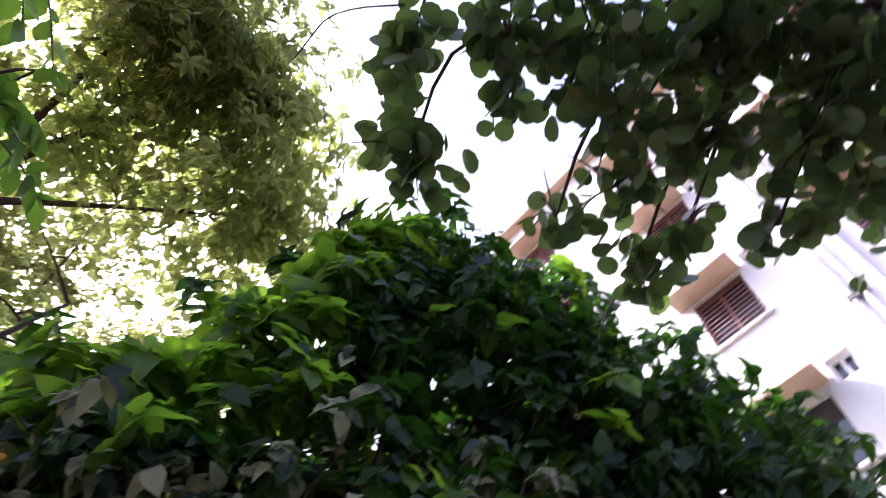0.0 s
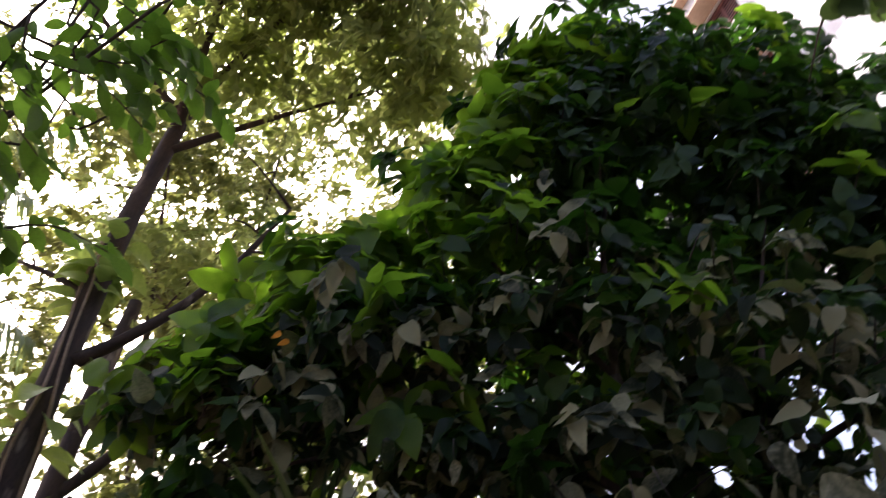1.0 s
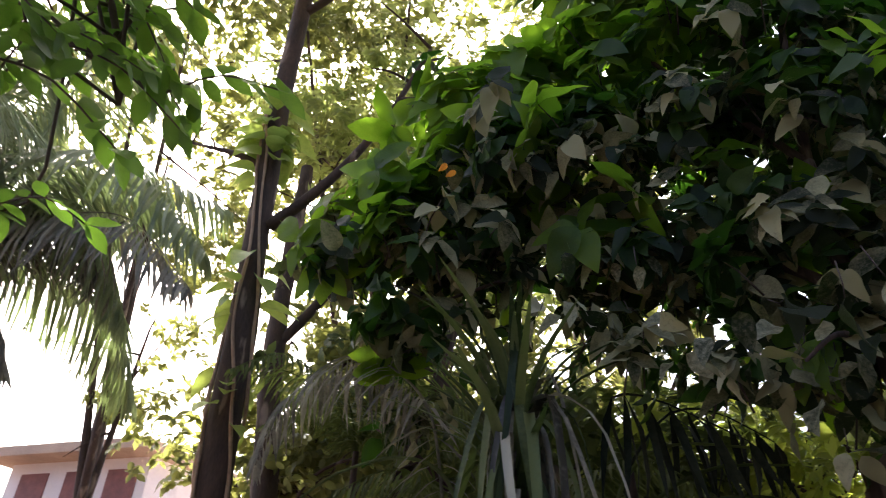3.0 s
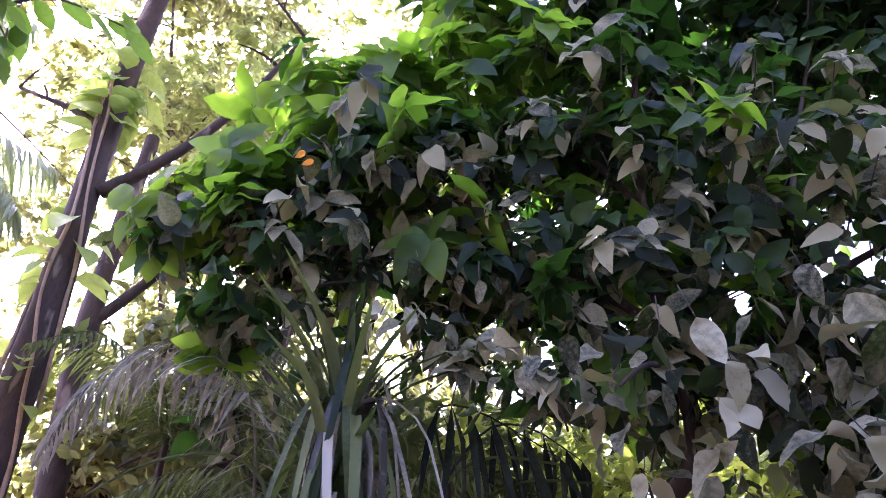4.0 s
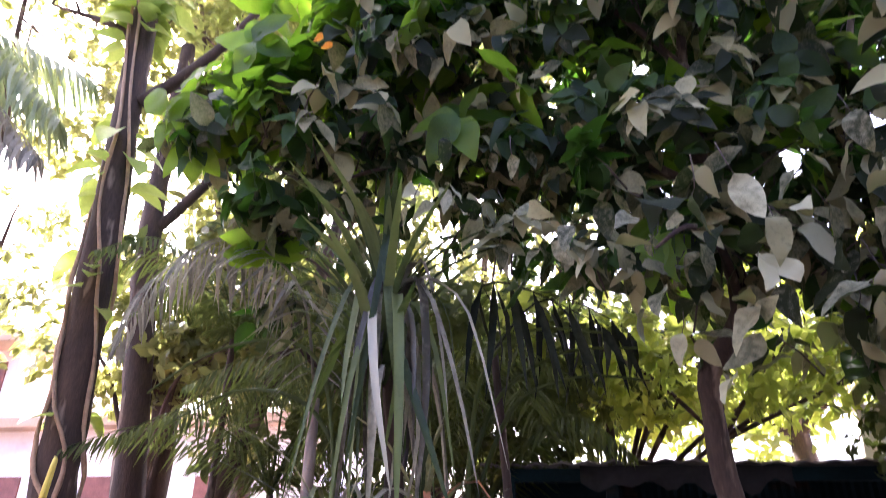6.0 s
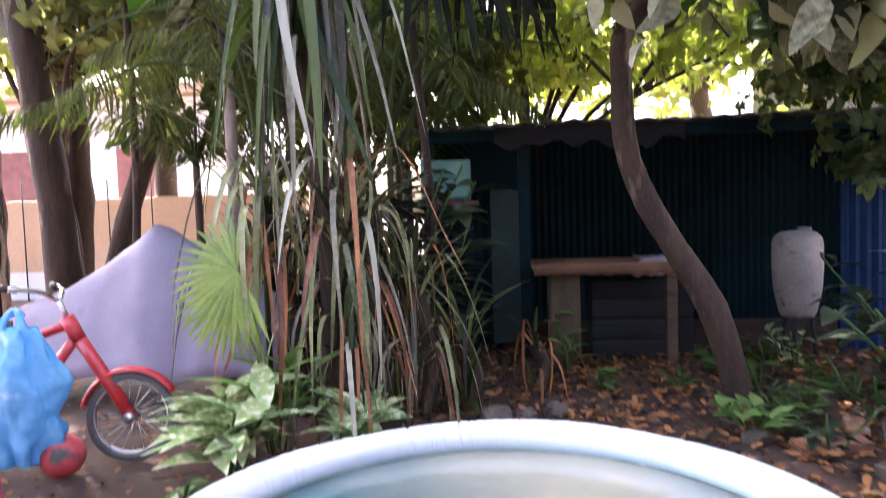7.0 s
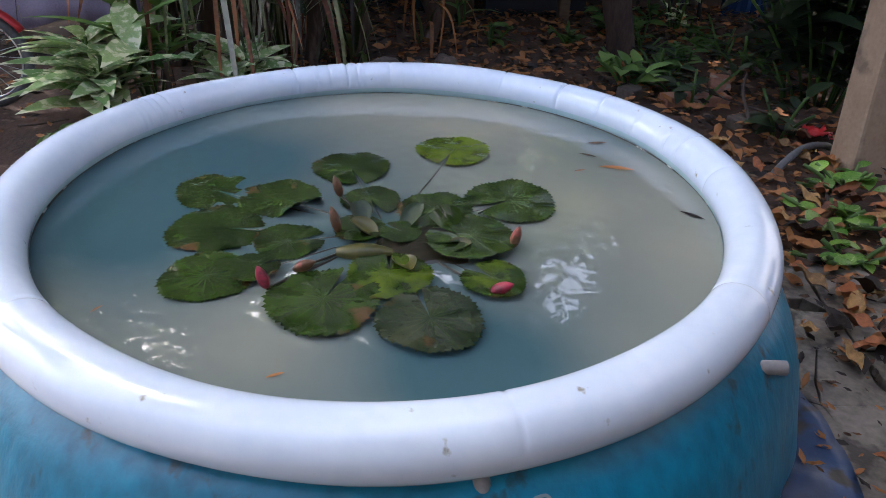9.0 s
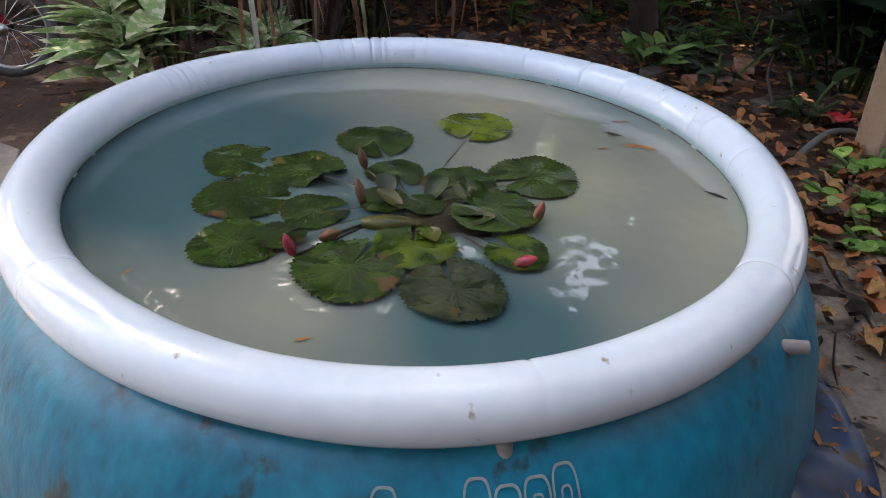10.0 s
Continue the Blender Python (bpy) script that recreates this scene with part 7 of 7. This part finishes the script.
for x, y, a, L, r, up in ((1.72, 1.62, 1.5, 0.42, 0.012, 0.5), (1.95, 1.75, 2.4, 0.5, 0.006, 0.2), (1.5, 2.4, 0.3, 0.4, 0.005, 0.04), (2.1, 2.6, 2.0, 0.5, 0.007, 0.05), (0.7, 2.6, 0.6, 0.35, 0.005, 0.05), (1.9, 1.2, 0.9, 0.5, 0.004, 0.5), (-1.7, 1.6, 0.4, 0.25, 0.005, 0.04), (1.35, 1.5, 2.2, 0.3, 0.004, 0.06)):
    pts = [(x + L * t * math.cos(a) + srng.normal() * 0.012, y + L * t * math.sin(a) * 0.6, 0.012 + L * t * up + srng.normal() * 0.004) for t in (0, 0.3, 0.65, 1.0)]
    tagged(part("stick", Build().tube(bend(pts, 10), [r * (1 - 0.5 * i / 9) for i in range(10)], 6, 0.3), TWIG), "thin dry dark stick on the littered soil", "stick", "sticks on the soil")


# ---------------- apartment building ----------------
def building():
    bd = thing("apartment_building", "white apartment building with brown window grilles", "building", (7.4, 4.9, 0))
    h = Vector((0.383, -0.924, 0))
    nrm = Vector((-0.924, -0.383, 0))
    org = Vector((7.56, 4.9, 0)) - Vector((7.4, 4.9, 0)) + Vector((0.0, 0.0, 0))

    def P(u, d, z):
        return org + h * u + nrm * d + Vector((0, 0, z))

    def blk(b, u0, u1, d0, d1, z0, z1):
        p = [P(u, d, z) for u in (u0, u1) for d in (d0, d1) for z in (z0, z1)]
        b.add(p, [(0, 1, 3, 2), (4, 6, 7, 5), (0, 4, 5, 1), (2, 3, 7, 6), (0, 2, 6, 4), (1, 5, 7, 3)])
    wins = []
    U0, U1, H = -3.6, 9.0, 21.8
    for fl in range(6):
        z = 1.09 + fl * 3.5
        for u, w, hh in ((-2.45, 1.1, 1.43), (1.31, 1.17, 1.43), (2.3, 0.45, 0.5), (4.65, 1.3, 1.43), (7.4, 1.2, 1.43)):
            wins.append((u, w, z if hh > 1 else z + 1.36, hh, fl == 2 and u == 1.31))
    us = sorted({U0, U1} | {c - w / 2 for c, w, z, q, big in wins} | {c + w / 2 for c, w, z, q, big in wins})
    wall = Build()
    for a, c in zip(us[:-1], us[1:]):
        mid = (a + c) / 2
        holes = sorted((z, z + q) for u, w, z, q, big in wins if u - w / 2 < mid < u + w / 2)
        z0 = -0.5
        for lo, hi in holes:
            if lo > z0:
                blk(wall, a, c, 0, -0.25, z0, lo)
            z0 = hi
        blk(wall, a, c, 0, -0.25, z0, H)
    part("wall", wall, PLASTER, bd, smooth=False)
    ret = Build()
    blk(ret, U0, U0 + 0.25, -0.25, -9, -0.1, H)
    blk(ret, U1 - 0.25, U1, -0.25, -9, -0.1, H)
    blk(ret, U0, U1, -9, -9.25, -0.1, H)
    part("wall", ret, PLASTER, bd, smooth=False)
    rf = Build()
    blk(rf, U0 - 0.3, U1 + 0.3, 0.3, -9.4, H, H + 0.25)
    part("roof", rf, CHAJJA, bd, smooth=False)
    for u, w, z, q, big in wins:
        win = new("window")
        win.parent = bd
        fr = Build()
        for a, c, lo, hi in ((u - w / 2, u + w / 2, z, z + 0.06), (u - w / 2, u + w / 2, z + q - 0.06, z + q), (u - w / 2, u - w / 2 + 0.06, z + 0.06, z + q - 0.06), (u + w / 2 - 0.06, u + w / 2, z + 0.06, z + q - 0.06), (u - 0.03, u + 0.03, z + 0.06, z + q - 0.06)):
            blk(fr, a, c, -0.1, -0.16, lo, hi)
        part("window_frame", fr, GRILLE if w > 0.6 and not big else PLASTER, win, smooth=False)
        pn = Build()
        blk(pn, u - w / 2 + 0.02, u + w / 2 - 0.02, -0.18, -0.19, z + 0.02, z + q - 0.02)
        part("pane", pn, GLASS_DARK, win, smooth=False)
        if w > 0.6:
            for k in range(0 if big else 11):
                gb = Build()
                zz = z + 0.08 + k * (q - 0.16) / 10
                blk(gb, u - w / 2, u + w / 2, -0.04, -0.055, zz, zz + 0.03)
                part("grille_bar", gb, GRILLE, win, smooth=False)
            cj = Build()
            blk(cj, u - w / 2 - 0.3, u + w / 2 + 0.1, 0.55, 0.003, z + q + 0.06, z + q + 0.16)
            part("sunshade", cj, CHAJJA, win, "buff concrete sunshade", smooth=False)
            sl = Build()
            blk(sl, u - w / 2 - 0.1, u + w / 2 + 0.1, 0.07, 0.003, z - 0.07, z - 0.003)
            part("sill", sl, PLASTER, win, smooth=False)
    for u in (3.1, 3.3, 3.62):
        part("drain_pipe", Build().tube([P(u, 0.07, -0.05), P(u, 0.07, H * 0.5), P(u, 0.07, H - 0.3)], 0.05, 8), PLASTER, bd, "white drain pipe")
    for z in (7.1, 10.6, 14.1, 17.6):
        for u in (3.1, 3.3):
            cl = Build()
            blk(cl, u - 0.09, u + 0.09, 0.13, 0.002, z - 0.05, z + 0.05)
            part("pipe_clamp", cl, RUBBER, bd, "dark pipe clamp", smooth=False)
    # nearer and smaller by the same share, so that a storey is about three metres high
    eye, k = Vector((-0.05, -1.62, 1.36)), 0.88
    bd.scale = (k, k, k)
    bd.location = eye + (Vector((7.4, 4.9, 0)) - eye) * k


building()
# low neighbour's house behind the shed
nb = thing("neighbour_house", "low house with pale plaster wall and sloping buff roof", "house", (6.3, 7.4, 0.32))
part("wall", Build().box((0, 0.6, 1.15), (6.0, 0.2, 3.2)), PLASTER, nb, smooth=False, bevel=0.01)
rb = Build()
rb.v = [(-3.2, -1.0, 2.62), (3.2, -1.0, 2.95), (3.2, 1.4, 3.5), (-3.2, 1.4, 3.2), (-3.2, -1.0, 2.54), (3.2, -1.0, 2.87), (3.2, 1.4, 3.42), (-3.2, 1.4, 3.12)]
rb.f = [(0, 1, 2, 3), (7, 6, 5, 4), (0, 4, 5, 1), (1, 5, 6, 2), (2, 6, 7, 3), (3, 7, 4, 0)]
part("roof", rb, CHAJJA, nb, "buff sloping roof", smooth=False)
# pale building behind the far trees on the left
lb = thing("far_house", "pale pink and white house beyond the boundary wall", "house", (-13.0, 16.0, 0))
part("wall", Build().box((0, 0, 2.0), (14, 4, 4.2)), PLASTER, lb, smooth=False, bevel=0.02)
part("roof", Build().box((0, -0.2, 4.2), (14.6, 4.8, 0.25)), CHAJJA, lb, smooth=False, bevel=0.02)
part("upper_storey", Build().box((-4.6, 0, 5.3), (5.4, 4, 2.0)), PLASTER, lb, "pale pink plastered upper storey", smooth=False, bevel=0.02)
part("roof", Build().box((-4.6, -0.3, 6.42), (6.4, 5.2, 0.3)), CHAJJA, lb, smooth=False, bevel=0.02)
for x in (-6.2, -4.4, -2.8):
    part("window", Build().box((x, -2.0, 5.3), (1.1, 0.08, 1.3)), GRILLE, lb, smooth=False, bevel=0.01)
for i in range(4):
    part("window", Build().box((-4.5 + i * 3.0, -2.0, 2.3), (1.2, 0.08, 1.3)), GRILLE, lb, smooth=False, bevel=0.01)


# ---------------- leaf litter and paving pieces ----------------
def litter():
    rng = np.random.default_rng(77)
    n = 7600
    x = rng.uniform(-0.6, 4.0, n)
    y = rng.uniform(-1.2, 4.4, n)
    keep = (np.hypot(x, y) > 1.06) & ((x > 1.12 + 0.25 * rng.random(len(x))) | (y > 2.0))
    x, y = x[keep], y[keep]
    n = len(x)
    a = rng.random(n) * 6.28
    d = np.stack([np.cos(a), np.sin(a), rng.normal(0, 0.15, n)], 1)
    up = rng.normal(size=(n, 3)) * 0.3 + np.array([0, 0, 1.0])
    rot = basis(d, up, rng.uniform(0.025, 0.1, n), rng)
    pos = np.stack([x, y, rng.uniform(0.01, 0.05, n)], 1)
    ob = cloud("leaf_litter", leaf(0.45, 4, 0.25, -0.15, 0.8, 1.0, 0.3), pos, rot, LEAF_DRY)
    tagged(ob, "thick brown and orange fallen leaves on the soil", "leaf litter", kind="stuff")
    n = 500
    x, y = rng.uniform(-4, -1.1, n), rng.uniform(1.3, 3.2, n)
    a = rng.random(n) * 6.28
    d = np.stack([np.cos(a), np.sin(a), rng.normal(0, 0.12, n)], 1)
    rot = basis(d, rng.normal(size=(n, 3)) * 0.25 + np.array([0, 0, 1.0]), rng.uniform(0.03, 0.09, n), rng)
    ob = cloud("leaf_litter", leaf(0.4, 4, 0.2, -0.1, 0.8, 1.0, 0.3), np.stack([x, y, rng.uniform(0.012, 0.03, n)], 1), rot, LEAF_DRY)
    tagged(ob, "sparse dry leaves on brown soil", "leaf litter", kind="stuff")
    n = 900
    x, y = rng.uniform(0.7, 1.7, n), rng.uniform(-1.3, 1.0, n)
    far = np.hypot(x, y) > 0.99
    x, y = x[far], y[far]
    n = len(x)
    a = rng.random(n) * 6.28
    d = np.stack([np.cos(a), np.sin(a), rng.normal(0, 0.2, n)], 1)
    rot = basis(d, rng.normal(size=(n, 3)) * 0.3 + np.array([0, 0, 1.0]), rng.uniform(0.012, 0.05, n), rng)
    ob = cloud("leaf_litter", leaf(0.35, 4, 0.3, -0.2, 0.8, 1.0, 0.4), np.stack([x, y, rng.uniform(0.026, 0.04, n)], 1), rot, LEAF_DRY)
    tagged(ob, "brown leaf scraps scattered over the paving", "leaf litter", kind="stuff")
    kinds = [leaf_mesh("fallen_leaf", leaf(0.42, 8, 0.45, -0.35, 0.85, 0.9, 0.55), q) for q in (LEAF_DRY, LEAF_TAN, LEAF_RUST)]
    spots = [(1.22, -0.065), (1.2, -0.15), (1.18, 0.02), (1.06, -0.42), (1.08, -0.5), (1.31, 0.2), (1.35, 0.14), (1.25, -0.2), (1.3, 0.05), (1.28, -0.32)]
    for i, (lx, ly) in enumerate(spots):
        ob = new("fallen_leaf", kinds[1 if i % 3 else 2])
        tagged(ob, "pale tan curled leaf on the paving" if i % 3 else "rust-red curled leaf on the paving", "leaf", "large fallen leaves")
        ob.matrix_world = Matrix.Translation((lx, ly, 0.045)) @ Matrix.Rotation(i * 1.7, 4, "Z") @ Matrix.Rotation(rng.normal() * 0.15, 4, "X") @ Matrix.Scale(rng.uniform(0.08, 0.13), 4)
    for i in range(110):
        ob = new("fallen_leaf", kinds[i % 3])
        tagged(ob, ("large curled dark brown leaf on the ground", "large pale tan curled leaf on the ground", "large rust-red curled leaf on the ground")[i % 3], "leaf", "large fallen leaves")
        an = rng.random() * 6.28
        ob.matrix_world = Matrix.Translation((rng.uniform(1.22, 2.1), rng.uniform(-0.5, 1.5), 0.04)) @ Matrix.Rotation(an, 4, "Z") @ Matrix.Rotation(rng.normal() * 0.15, 4, "X") @ Matrix.Scale(rng.uniform(0.07, 0.15), 4)


litter()


def pavers():
    rng = np.random.default_rng(31)
    pv = tagged(new("pavement"), "cracked crazy paving of pale stones beside the pool", "pavement", kind="structure")
    nx, ny, step = 4, 10, 0.22
    grid = {(i, j): (0.88 + i * step + rng.normal() * 0.06, -1.35 + j * step + rng.normal() * 0.06) for i in range(nx + 1) for j in range(ny + 1)}
    for i in range(nx):
        for j in range(ny):
            q = [grid[i, j], grid[i + 1, j], grid[i + 1, j + 1], grid[i, j + 1]]
            cx, cy = sum(p[0] for p in q) / 4, sum(p[1] for p in q) / 4
            if math.hypot(cx, cy) < 0.98 or cx > 1.56 - 0.25 * max(0, cy):
                continue
            ring = []
            for k in range(4):
                a, c = q[k], q[(k + 1) % 4]
                bulge = rng.normal() * 0.014
                ring += [a, ((a[0] + c[0]) / 2 + bulge, (a[1] + c[1]) / 2 + bulge)]
            ring = [(cx + (p[0] - cx) * 0.984, cy + (p[1] - cy) * 0.984) for p in ring]
            b = Build()
            z = 0.018 + rng.uniform(-0.003, 0.003)
            b.v = [(p, r, -0.03) for p, r in ring] + [(p, r, z - 0.003) for p, r in ring] + [(cx + (p - cx) * 0.96, cy + (r - cy) * 0.96, z) for p, r in ring]
            b.f = [tuple(range(16, 24))] + [(k, (k + 1) % 8, 8 + (k + 1) % 8, 8 + k) for k in range(8)] + [(8 + k, 8 + (k + 1) % 8, 16 + (k + 1) % 8, 16 + k) for k in range(8)]
            part("paving_stone", b, PAVER, pv, smooth=False)


pavers()
